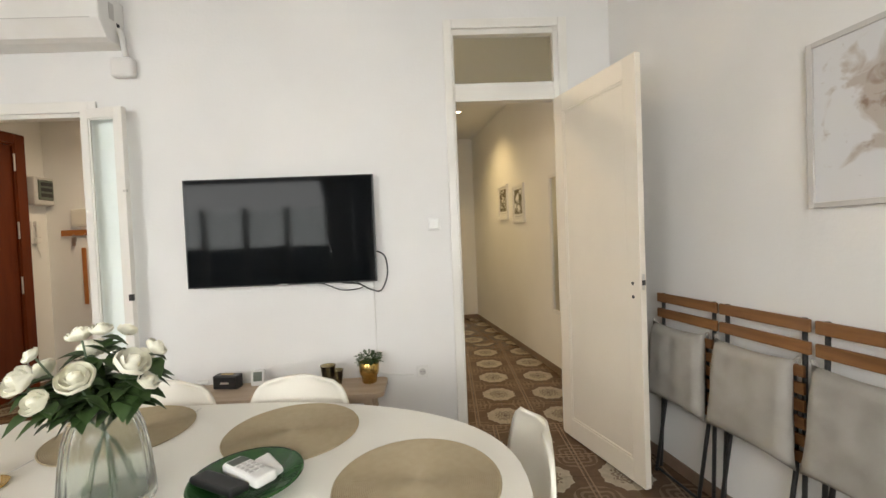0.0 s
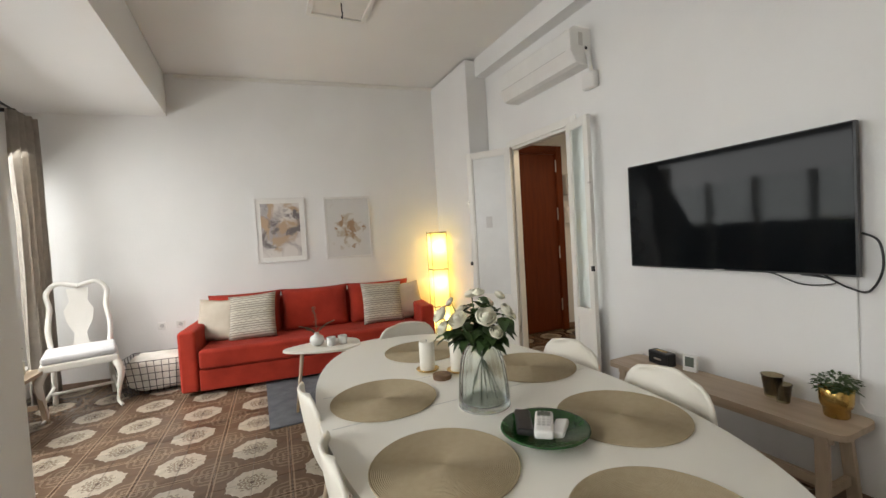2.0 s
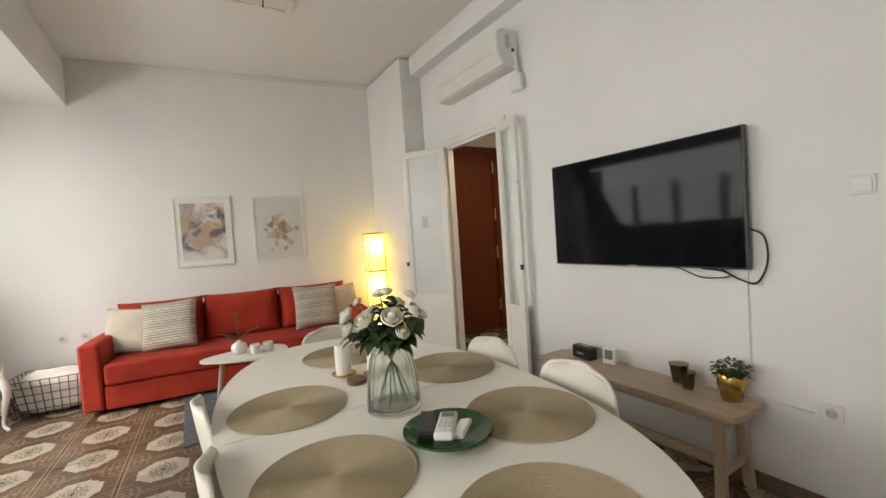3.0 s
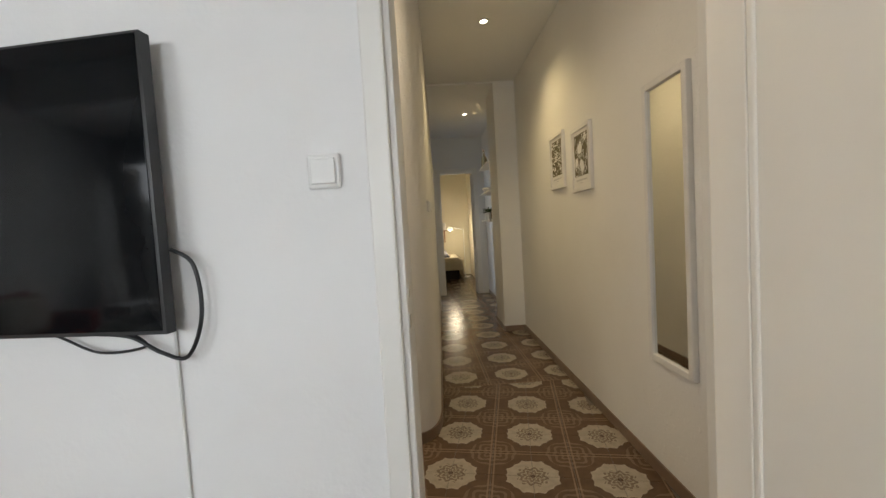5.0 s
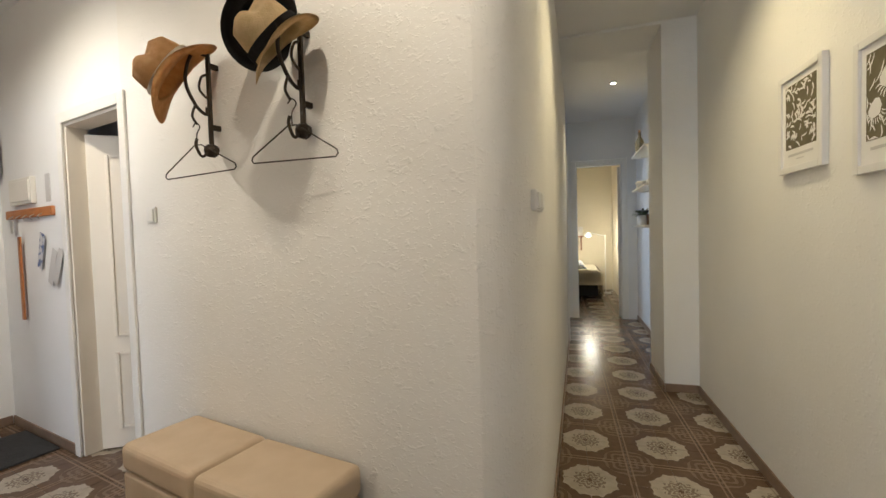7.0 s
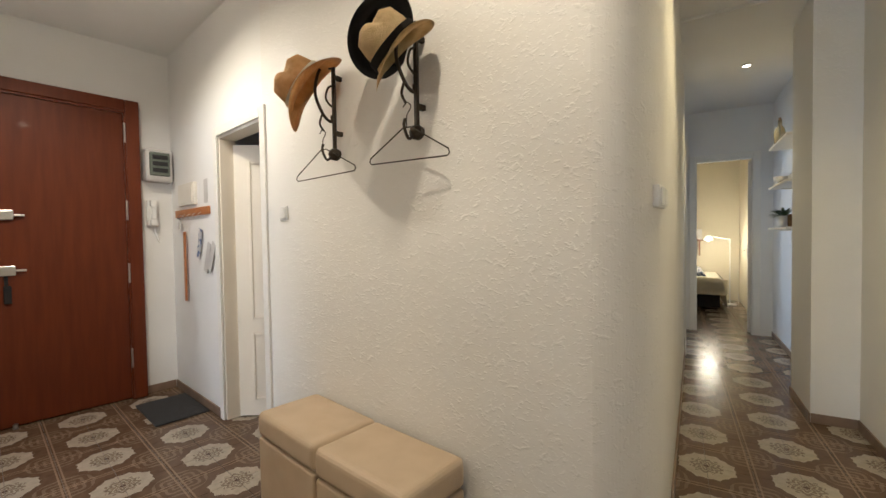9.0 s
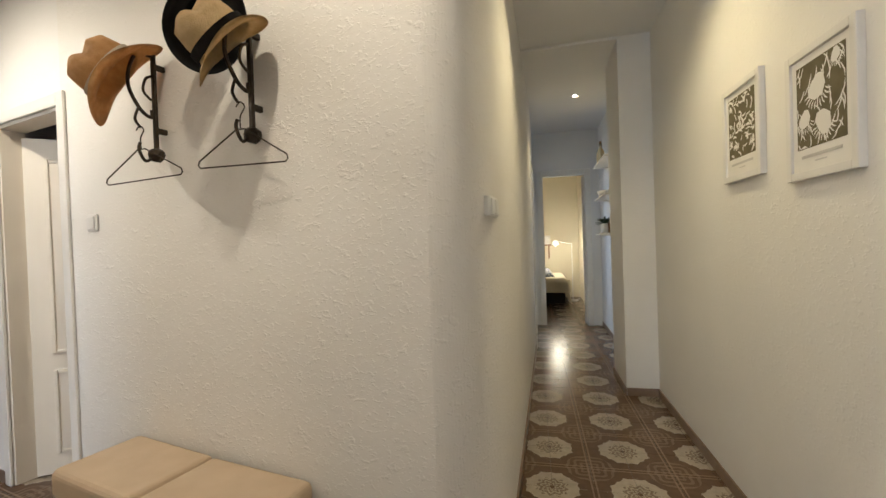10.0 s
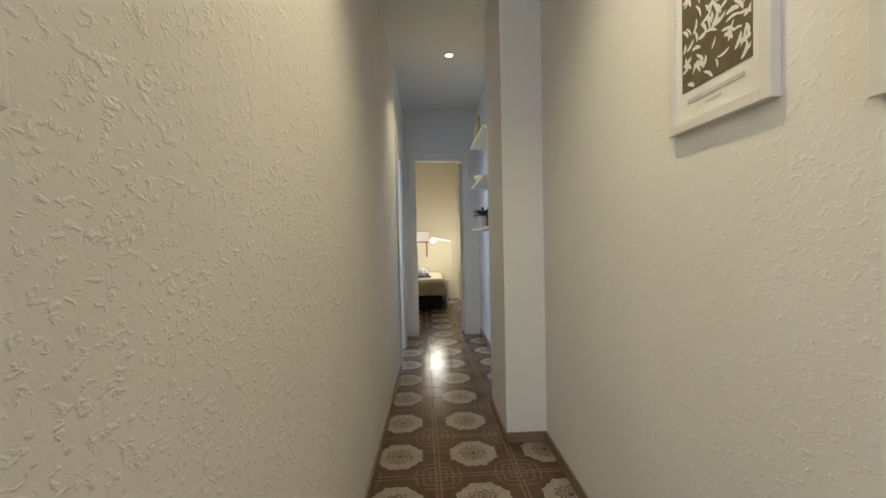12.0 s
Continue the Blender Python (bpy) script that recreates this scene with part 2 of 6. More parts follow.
def stucco_relief(m, strength):
    """Sparse trowelled flecks over a fine grain."""
    nt = m.node_tree
    tc = nt.nodes.new("ShaderNodeTexCoord")
    mp = nt.nodes.new("ShaderNodeMapping")
    mp.inputs["Scale"].default_value = (1.0, 1.0, 1.4)
    nt.links.new(tc.outputs["Object"], mp.inputs[0])
    last = None
    for scale, lo, hi, weight in ((56.0, 0.56, 0.68, 1.0), (29.0, 0.59, 0.72, 1.2), (9.0, 0.3, 0.7, 0.5), (150.0, 0.3, 0.7, 0.08)):
        n_ = nt.nodes.new("ShaderNodeTexNoise")
        n_.inputs["Scale"].default_value, n_.inputs["Detail"].default_value, n_.inputs["Distortion"].default_value = scale, 3.0, 0.4
        nt.links.new(mp.outputs[0], n_.inputs["Vector"])
        mr = nt.nodes.new("ShaderNodeMapRange")
        mr.interpolation_type = "SMOOTHSTEP"
        mr.inputs["From Min"].default_value, mr.inputs["From Max"].default_value, mr.inputs["To Max"].default_value = lo, hi, weight
        nt.links.new(n_.outputs["Fac"], mr.inputs["Value"])
        if last is None:
            last = mr.outputs[0]
        else:
            ad = nt.nodes.new("ShaderNodeMath")
            nt.links.new(last, ad.inputs[0])
            nt.links.new(mr.outputs[0], ad.inputs[1])
            last = ad.outputs[0]
    bp = nt.nodes.new("ShaderNodeBump")
    bp.inputs["Strength"].default_value, bp.inputs["Distance"].default_value = strength, 0.0042
    nt.links.new(last, bp.inputs["Height"])
    nt.links.new(bp.outputs[0], nt.nodes["Principled BSDF"].inputs["Normal"])


stucco_relief(STUCCO, 0.40)
SMOOTHED = material("smoothed_white_stucco", (0.80, 0.78, 0.74), (0.76, 0.74, 0.70), 1.2, 0.8)
stucco_relief(SMOOTHED, 0.27)
SOFF, CEIL_Z = 2.86, 3.32
wall("wall_north", "x", -4.62, 1.30, 0.0, 0.072, 0, 3.5, [(-3.09, -2.16, 0, 2.26), (0.142, 1.20, 0, 2.73)], WALL, ROOM, "white painted living room wall with two doorways")
solo("wall_return", boxes(((0.90, 0.0, 0), (1.20, 0.03, 2.73))), WALL, ROOM, "narrow white wall strip beside the corridor door", "wall", kind="structure")
WEST = ROOM @ pose(-4.46, 0, 0, 0, 0, -6.73)      # the wall behind the sofa: y along it, x into the room
wall("wall_west", "y", -5.0, 0.3, 0.0, -0.15, 0, 3.5, [], WALL, WEST, "plain white wall behind the red sofa")
wall("wall_south", "x", -5.3, 2.0, -4.65, -0.2, 0, 3.5, [(-4.75, -1.75, 0.35, 2.55), (-0.75, 1.05, 0.35, 2.55)], WALL, ROOM, "white window wall")
solo("wall_east", boxes(((2.36, -1.6, 0), (2.5, 3.455, 3.5))), WALL, CORR, "white wall behind the folded chairs", "wall", kind="structure")
solo("pilaster", boxes(((-4.62, -0.25, 0), (-3.52, -0.002, 3.3))), WALL, ROOM, "white square pilaster beside the double door", "pilaster", kind="structure")
solo("beam_north", boxes(((-3.519, -0.13, 3.12), (1.2, -0.002, 3.318))), WALL, ROOM, "white boxed beam above the television wall", "beam", kind="structure")
solo("ceiling_living", boxes(((-5.1, -3.27, CEIL_Z), (1.9, 0.12, 3.5))), CEIL, ROOM, "high white ceiling of the living room", "ceiling", kind="structure")
solo("ceiling_window_side", boxes(((-5.3, -4.8, SOFF), (2.0, -3.272, 3.5))), CEIL, ROOM, "lowered white ceiling by the windows", "ceiling", kind="structure")
solo("pillar", boxes(((-1.44, -3.62, 0), (-1.12, -3.27, SOFF))), WALL, ROOM, "white pillar under the edge of the lowered ceiling", "pillar", kind="structure")

# ---- structure: hall and corridor ----
HALL_Z, FAR_Z, LEFT, RIGHT, HATS = 2.955, 2.935, 1.40, 2.475, 1.5
HALL_W = -3.95
wall("wall_hall_west", "y", -0.15, 1.7, HALL_W, -0.2, 0, 3.1, [], WALL, HALL, "white hall wall round the entrance door")
# wall with the hats: straight, then a rounded corner into the corridor
bm = bmesh.new()
toroom = HALL.inverted()
flat_end = -0.13
radius_pts = []
pa, pb = Vector((flat_end, HATS, 0)), toroom @ Vector((LEFT, 5.46, 0))
pc = toroom @ Vector((LEFT, 5.09, 0))
for i in range(29):
    t = i / 28
    radius_pts.append((1 - t) ** 2 * pa + 2 * t * (1 - t) * pc + t * t * pb)
corr_end = toroom @ Vector((1.482, 9.02, 0))
front = [Vector((-2.15, HATS, 0)), *radius_pts, corr_end]
back = [corr_end + Vector((-0.12, -0.02, 0)), toroom @ Vector((LEFT - 0.3, 5.75, 0)), Vector((-2.15, HATS + 0.12, 0))]
prism(bm, [(p.x, p.y) for p in front + back], 0, 3.05)
solo("wall_hats", bm, STUCCO, HALL, "rough white plaster wall with a rounded corner", "wall", kind="structure")
wall("wall_hall_north", "x", HALL_W, -2.15, HATS, 0.12, 0, 3.05, [(-2.87, -2.15, 0, 2.085)], WALL, HALL, "white hall wall with a doorway")
solo("wall_corridor_east", boxes(((RIGHT, 3.40, 0), (RIGHT + 0.15, 7.535, 3.05))), SMOOTHED, CORR, "rough white plaster corridor wall", "wall", kind="structure")
solo("wall_corridor_pier", boxes(((2.225, 7.535, 0), (RIGHT + 0.15, 8.12, 3.05))), SMOOTHED, CORR, "white plastered pier in the corridor", "pier", kind="structure")
solo("wall_niche_east", boxes(((2.45, 8.12, 0), (2.6, 10.40, 3.05))), WALL, CORR, "white wall behind the corner shelves", "wall", kind="structure")
wall("wall_corridor_end", "x", 1.2, 2.7, 10.40, 0.1, 0, 3.05, [(1.585, 2.285, 0, 2.31)], WALL, CORR, "white end wall with the bedroom doorway")
solo("wall_corridor_west_far", boxes(((1.36, 9.82, 0), (1.485, 10.40, 3.05)), ((1.36, 9.02, 2.22), (1.485, 9.82, 3.05))), WALL, CORR, "white corridor wall beyond the side doorway", "wall", kind="structure")
solo("ceiling_hall", prism(bmesh.new(), [(-4.0, 4.50), (2.7, 3.46), (2.7, 7.535), (1.0, 7.535), (1.0, 6.2), (-4.0, 6.2)], HALL_Z, 3.08), CEIL, CORR, "white ceiling of hall and corridor", "ceiling", kind="structure")
solo("ceiling_corridor_far", boxes(((1.0, 7.537, FAR_Z), (2.7, 10.5, 3.06))), CEIL, CORR, "lower white ceiling at the corridor's end", "ceiling", kind="structure")
# side room and bedroom shells
solo("wall_side_room", boxes(((-0.2, 8.0, 0), (-0.05, 10.4, 3.0)), ((-0.05, 8.0, 0), (1.3, 8.15, 3.0)), ((-0.05, 10.3, 0), (1.36, 10.4, 3.0)), ((-0.2, 8.0, 3.0), (1.34, 10.4, 3.05))), WALL, CORR, "white side room walls", "wall", kind="structure")
solo("wall_d4_room", boxes(((-3.9, 3.2, 0), (-1.0, 3.3, 3.0)), ((-3.95, 1.62, 0), (-3.85, 3.2, 3.0)), ((-1.3, 1.64, 0), (-1.2, 3.2, 3.0)), ((-3.9, 1.62, 2.9), (-1.2, 3.2, 3.0))), WALL, HALL, "plain walls of the room behind the half-open door", "wall", kind="structure")
BEDWALL = material("cream_bedroom_paint", (0.76, 0.70, 0.55), (0.72, 0.66, 0.51), 1.2, 0.8)
solo("wall_bedroom", boxes(((0.0, 13.6, 0), (3.4, 13.75, 3.0)), ((-0.1, 10.50, 0), (0.0, 13.75, 3.0)), ((2.42, 10.50, 0), (2.55, 13.6, 3.0)), ((0.0, 10.50, 2.9), (2.55, 13.6, 3.0))), BEDWALL, CORR, "cream painted bedroom walls", "wall", kind="structure")
FLOOR_BASE = material("cement_bed", (0.16, 0.13, 0.11), (0.12, 0.10, 0.085), 12, 0.85)
solo("floor", boxes(((-6, -6, -0.12), (5, 15, -0.004))), FLOOR_BASE, CORR, "brown cement bed under the floor tiles", "floor", kind="structure")

# ---- large things ----
TU, TV_ = -0.905, -1.735
# more materials
GOLD = material("brushed_brass", (0.62, 0.42, 0.14), (0.52, 0.34, 0.10), 8, 0.25, metal=1.0)
CHROME = material("satin_nickel", (0.62, 0.60, 0.56), (0.55, 0.53, 0.49), 10, 0.3, metal=1.0)
IRON = material("dark_wrought_iron", (0.035, 0.028, 0.022), (0.06, 0.045, 0.03), 30, 0.5, metal=0.6, bump=0.2, bscale=90)
DARKSTEEL = material("black_steel", (0.015, 0.015, 0.015), (0.025, 0.025, 0.025), 20, 0.45)
LEAF = material("green_leaf", (0.028, 0.065, 0.014), (0.06, 0.11, 0.03), 25, 0.5, per_piece=0.15)
LEAF2 = material("grey_green_leaf", (0.10, 0.15, 0.09), (0.16, 0.20, 0.12), 25, 0.6)
LEAF3 = material("yellow_green_leaf", (0.06, 0.10, 0.025), (0.17, 0.21, 0.07), 25, 0.5)
PETAL = material("white_rose_petal", (0.86, 0.84, 0.72), (0.83, 0.80, 0.64), 12, 0.6)
WAX = material("white_candle_wax", (0.80, 0.77, 0.68), (0.76, 0.73, 0.64), 9, 0.5)
GREENPLATE = material("dark_green_glazed_ceramic", (0.010, 0.06, 0.012), (0.022, 0.085, 0.018), 18, 0.25, coat=0.15)
TERRA = material("terracotta_foot", (0.42, 0.22, 0.10), (0.35, 0.18, 0.08), 20, 0.7)
WOODSLICE = material("dark_wood_slice", (0.20, 0.11, 0.045), (0.12, 0.06, 0.025), 25, 0.5)
CLOTH = material("cream_cushion_cloth", (0.62, 0.55, 0.45), (0.56, 0.49, 0.39), 8, 0.95, bump=0.4, bscale=350)
CUSH = material("grey_beige_seat_pad", (0.38, 0.36, 0.325), (0.33, 0.31, 0.275), 7, 0.95, bump=0.4, bscale=320)
TEAK = material("brown_stained_slat", (0.27, 0.125, 0.042), (0.18, 0.078, 0.027), 4, 0.45, stretch=(8, 0.8, 8), bump=0.1, bscale=40)
STRAW = material("tan_straw", (0.60, 0.36, 0.15), (0.50, 0.28, 0.10), 30, 0.8, bump=0.6, bscale=220)
STRAW2 = material("pale_straw", (0.62, 0.47, 0.25), (0.52, 0.38, 0.19), 30, 0.8, bump=0.6, bscale=220)
FELT = material("black_felt", (0.012, 0.012, 0.013), (0.02, 0.019, 0.018), 20, 0.9, bump=0.3, bscale=300)
RIBBON = material("cream_ribbon", (0.80, 0.74, 0.60), (0.74, 0.67, 0.53), 20, 0.7)
CURTAIN = material("grey_beige_curtain", (0.50, 0.455, 0.40), (0.43, 0.39, 0.34), 12, 0.95, bump=0.3, bscale=300)
FROST = glass("frosted_pane", (0.91, 0.965, 0.945), 0.35, 1.3, bump=0.35, bscale=55)
MILK = material("milky_pane", (0.72, 0.72, 0.70), (0.68, 0.68, 0.66), 5, 0.35, bump=0.1, bscale=80)
MIRROR = material("mirror_silver", (0.86, 0.87, 0.86), (0.86, 0.87, 0.86), 2, 0.03, metal=1.0, rvar=0.0)
GRAYFRAME = material("pale_grey_frame", (0.55, 0.53, 0.51), (0.50, 0.48, 0.46), 6, 0.45)
WHITEFRAME = material("white_frame", (0.74, 0.72, 0.69), (0.70, 0.68, 0.65), 6, 0.45)
PAPER = material("white_paper", (0.78, 0.76, 0.72), (0.74, 0.72, 0.68), 6, 0.7)
INK = material("dark_olive_ink", (0.14, 0.115, 0.06), (0.11, 0.09, 0.045), 20, 0.7)
DOORMAT = material("charcoal_doormat", (0.03, 0.03, 0.032), (0.045, 0.045, 0.047), 40, 0.95, bump=0.8, bscale=260)
ORANGE = material("orange_wood", (0.42, 0.16, 0.04), (0.34, 0.12, 0.03), 8, 0.45, stretch=(1, 6, 6))
LAMPSHADE = material("yellow_paper_shade", (0.92, 0.82, 0.55), (0.88, 0.77, 0.48), 14, 0.8)
_nt = LAMPSHADE.node_tree
_tr, _mx = _nt.nodes.new("ShaderNodeBsdfTranslucent"), _nt.nodes.new("ShaderNodeMixShader")
_tr.inputs[0].default_value = (1.0, 0.94, 0.72, 1)
_mx.inputs[0].default_value = 0.85
_nt.links.new(_nt.nodes["Principled BSDF"].outputs[0], _mx.inputs[1])
_nt.links.new(_tr.outputs[0], _mx.inputs[2])
_tp, _mt = _nt.nodes.new("ShaderNodeBsdfTransparent"), _nt.nodes.new("ShaderNodeMixShader")
_tp.inputs[0].default_value = (1.0, 0.9, 0.6, 1)
_mt.inputs[0].default_value = 0.25
_nt.links.new(_mx.outputs[0], _mt.inputs[1])
_nt.links.new(_tp.outputs[0], _mt.inputs[2])
_nt.links.new(_mt.outputs[0], _nt.nodes["Material Output"].inputs[0])
BULB = material("lit_bulb", (1.0, 0.86, 0.55), (1.0, 0.86, 0.55), 1, 0.5, emit=14)
SPOTGLOW = material("lit_spot_glass", (1.0, 0.86, 0.62), (1.0, 0.86, 0.62), 1, 0.4, emit=22)
LCD = material("grey_lcd", (0.16, 0.18, 0.15), (0.13, 0.15, 0.12), 5, 0.25)
BLUEPAPER = material("blue_print_paper", (0.09, 0.13, 0.26), (0.55, 0.55, 0.56), 28, 0.7, soft_lo=0.45, soft_hi=0.52)


def art(name, ground, inks, seed, scale=3.0, focus=(0, 0), spread=0.3, stretch=(1, 1, 1)):
    """A soft watercolour: stains of a few inks round a focus."""
    m = bpy.data.materials.new(name)
    m.use_nodes = True
    nt = m.node_tree
    b = nt.nodes["Principled BSDF"]
    b.inputs["Roughness"].default_value = 0.35
    tc = nt.nodes.new("ShaderNodeTexCoord")
    last = None
    for i, (ink, lo, hi) in enumerate(inks):
        mp = nt.nodes.new("ShaderNodeMapping")
        mp.inputs["Location"].default_value = (seed + 3.1 * i, seed * 0.7 - 2.3 * i, 1.7 * i)
        mp.inputs["Scale"].default_value = stretch
        nt.links.new(tc.outputs["Object"], mp.inputs[0])
        n = nt.nodes.new("ShaderNodeTexNoise")
        n.inputs["Scale"].default_value, n.inputs["Detail"].default_value, n.inputs["Distortion"].default_value = scale * (1 + 0.3 * i), 5, 0.9
        nt.links.new(mp.outputs[0], n.inputs["Vector"])
        sub = nt.nodes.new("ShaderNodeVectorMath")
        sub.operation = "DISTANCE"
        nt.links.new(tc.outputs["Object"], sub.inputs[0])
        sub.inputs[1].default_value = (focus[0], 0, focus[1])
        fall = nt.nodes.new("ShaderNodeMapRange")
        fall.inputs["From Min"].default_value, fall.inputs["From Max"].default_value = 0, spread
        fall.inputs["To Min"].default_value, fall.inputs["To Max"].default_value = 0.14, -0.2
        nt.links.new(sub.outputs["Value"], fall.inputs["Value"])
        add = nt.nodes.new("ShaderNodeMath")
        nt.links.new(n.outputs["Fac"], add.inputs[0])
        nt.links.new(fall.outputs[0], add.inputs[1])
        mr = nt.nodes.new("ShaderNodeMapRange")
        mr.inputs["From Min"].default_value, mr.inputs["From Max"].default_value = lo, hi
        nt.links.new(add.outputs[0], mr.inputs["Value"])
        mix = nt.nodes.new("ShaderNodeMix")
        mix.data_type = "RGBA"
        nt.links.new(mr.outputs[0], mix.inputs["Factor"])
        if last is None:
            mix.inputs[6].default_value = (*ground, 1)
        else:
            nt.links.new(last, mix.inputs[6])
        mix.inputs[7].default_value = (*ink, 1)
        last = mix.outputs[2]
    nt.links.new(last, b.inputs["Base Color"])
    return m


# ---- things: dining ----
t = empty("dining_table", ROOM @ pose(TU, TV_, 0), "white oval extending dining table set with woven mats", "table")
part("tabletop", prism(bmesh.new(), oval(1.115, 0.585, 72, 2.25), 0.715, 0.742, 0.004), WHITE_TOP, t)
part("apron", prism(bmesh.new(), oval(0.95, 0.42, 48, 2.4), 0.64, 0.714), WHITE_TOP, t)
part("seam", boxes(((0.003, -0.555, 0.7415), (0.006, 0.555, 0.7428)), ((-0.3, -0.54, 0.7415), (-0.2975, 0.54, 0.7428))), GRAYFRAME, t)
for sx in (-0.7, 0.7):
    for sy in (-0.3, 0.3):
        part("leg", rod(bmesh.new(), (sx, sy, 0.64), (sx * 1.05, sy * 1.1, 0), 0.035, 0.025, 16), WHITE_TOP, t, smooth=True)

mat_bm = bmesh.new()
ring = []
for k in range(40):
    r = 0.208 - k * 0.0051
    ring += [(r, 0.003), (r - 0.0012, 0.0052), (r - 0.0034, 0.0052)]
lathe(mat_bm, [(0.208, 0.0005)] + ring + [(0.002, 0.0045)], 48)
first = None
for k, (mu, mv) in enumerate(((-0.511, -2.05), (-1.065, -2.06), (-1.605, -1.68), (-1.055, -1.36), (-0.478, -1.412), (-0.065, -1.73))):
    m = ROOM @ pose(mu, mv, 0.7425, 0, 0, 37 * k)
    if first is None:
        first = empty("placemat", m, "round spiral-woven beige placemat on the dining table", "placemat", "placemats on the table")
        part("spiral", mat_bm, JUTE, first)
        part("edge_braid", tube(bmesh.new(), [(0.207 * math.cos(2 * math.pi * i / 48), 0.207 * math.sin(2 * math.pi * i / 48), 0.0035) for i in range(48)], 0.003, 6, closed=True), JUTE, first, smooth=True)
    else:
        copy_thing(first, m)


def shell_chair(m):
    c = empty("shell_chair", m, "white moulded plastic shell chair tucked under the table", "chair", "chairs round the table")
    bm = bmesh.new()
    path = spline([(0, 0.22, 0.435), (0, 0.12, 0.445), (0, -0.06, 0.43), (0, -0.16, 0.44), (0, -0.215, 0.52), (0, -0.245, 0.66), (0, -0.265, 0.81)], 6)
    n, rows = 16, []
    for i, p in enumerate(path):
        t_ = i / (len(path) - 1)
        half = 0.215
        end = min(t_ / 0.12, (1 - t_) / 0.26, 1.0)
        half *= (1 - (1 - end) ** 3.0) ** (1 / 3.0) if end < 1 else 1
        half = max(half, 0.07)
        back = max(0.0, min(1.0, (t_ - 0.45) / 0.2))
        row = []
        for j in range(n + 1):
            s = -1 + 2 * j / n
            row.append(bm.verts.new((s * half, p.y + 0.035 * back * s * s, p.z + (1 - back) * 0.03 * abs(s) ** 2.5)))
        rows.append(row)
    for a, b in zip(rows, rows[1:]):
        for j in range(n):
            bm.faces.new((a[j], a[j + 1], b[j + 1], b[j]))
    bmesh.ops.recalc_face_normals(bm, faces=bm.faces[:])
    bmesh.ops.solidify(bm, geom=bm.faces[:], thickness=0.012)
    part("shell", bm, SHELL, c, smooth=True)
    for sx in (-1, 1):
        for sy in (-1, 1):
            part("leg", rod(bmesh.new(), (sx * 0.12, sy * 0.12 - 0.01, 0.425), (sx * 0.2, sy * 0.2 - 0.01, 0), 0.014, 0.01), PINE_V, c, smooth=True)
    return c


chair = shell_chair(ROOM @ pose(-0.58, -1.30, 0, 0, 0, 176))
for cu_, cv_, rz in ((-1.095, -1.30, 180), (-1.855, -1.59, -86), (-1.195, -2.11, 3), (-0.655, -2.10, -2), (0.04, -1.59, 93)):
    copy_thing(chair, ROOM @ pose(cu_, cv_, 0, 0, 0, rz))

# vase with roses
v = empty("glass_vase", ROOM @ pose(-0.80, -1.752, 0.7435) @ Matrix.Diagonal((0.92, 0.92, 0.97, 1.0)), "ribbed misty glass vase holding white roses", "vase")
bm = bmesh.new()
outer = [(0.094, 0.0), (0.103, 0.008), (0.103, 0.03), (0.093, 0.12), (0.083, 0.18), (0.072, 0.212), (0.058, 0.232), (0.056, 0.245)]
inner = [(0.052, 0.245), (0.054, 0.232), (0.068, 0.210), (0.079, 0.178), (0.089, 0.12), (0.098, 0.032), (0.092, 0.02), (0.001, 0.018)]
n = 96
rings = []
for r, z in outer + inner:
    rings.append([bm.verts.new(((r + (0.0022 if k % 4 < 2 and 0.10 < z < 0.225 else 0)) * math.cos(2 * math.pi * k / n), (r + (0.0022 if k % 4 < 2 and 0.10 < z < 0.225 else 0)) * math.sin(2 * math.pi * k / n), z)) for k in range(n)])
for a, b in zip(rings, rings[1:]):
    for k in range(n):
        bm.faces.new((a[k], a[(k + 1) % n], b[(k + 1) % n], b[k]))
bm.faces.new(rings[0][::-1])
bm.faces.new(rings[-1])
VASE = glass("ribbed_vase_glass", (0.94, 0.98, 0.965), 0.2, 1.32)
part("vase_body", bm, VASE, v, smooth=True)
part("rim", tube(bmesh.new(), [(0.054 * math.cos(2 * math.pi * i / 48), 0.054 * math.sin(2 * math.pi * i / 48), 0.247) for i in range(48)], 0.004, 8, closed=True), VASE, v, smooth=True)
part("foot", tube(bmesh.new(), [(0.098 * math.cos(2 * math.pi * i / 64), 0.098 * math.sin(2 * math.pi * i / 64), 0.0065) for i in range(64)], 0.006, 8, closed=True), VASE, v, "thick glass foot rim", smooth=True)


def leaf_blade(bm, at, direction, length, width, droop=0.3):
    d = Vector(direction).normalized()
    side = d.cross(Vector((0, 0, 1)))
    side = side.normalized() if side.length > 1e-3 else Vector((1, 0, 0))
    up = side.cross(d)
    rows = []
    for i in range(5):
        t_ = i / 4
        c = Vector(at) + d * length * t_ - Vector((0, 0, 1)) * droop * length * t_ * t_
        w = width * math.sin(math.pi * min(0.98, max(0.06, t_ ** 0.8)))
        rows.append([bm.verts.new(c - side * w + up * w * 0.35), bm.verts.new(c), bm.verts.new(c + side * w + up * w * 0.35)])
    for a, b in zip(rows, rows[1:]):
        for k in range(2):
            bm.faces.new((a[k], a[k + 1], b[k + 1], b[k]))


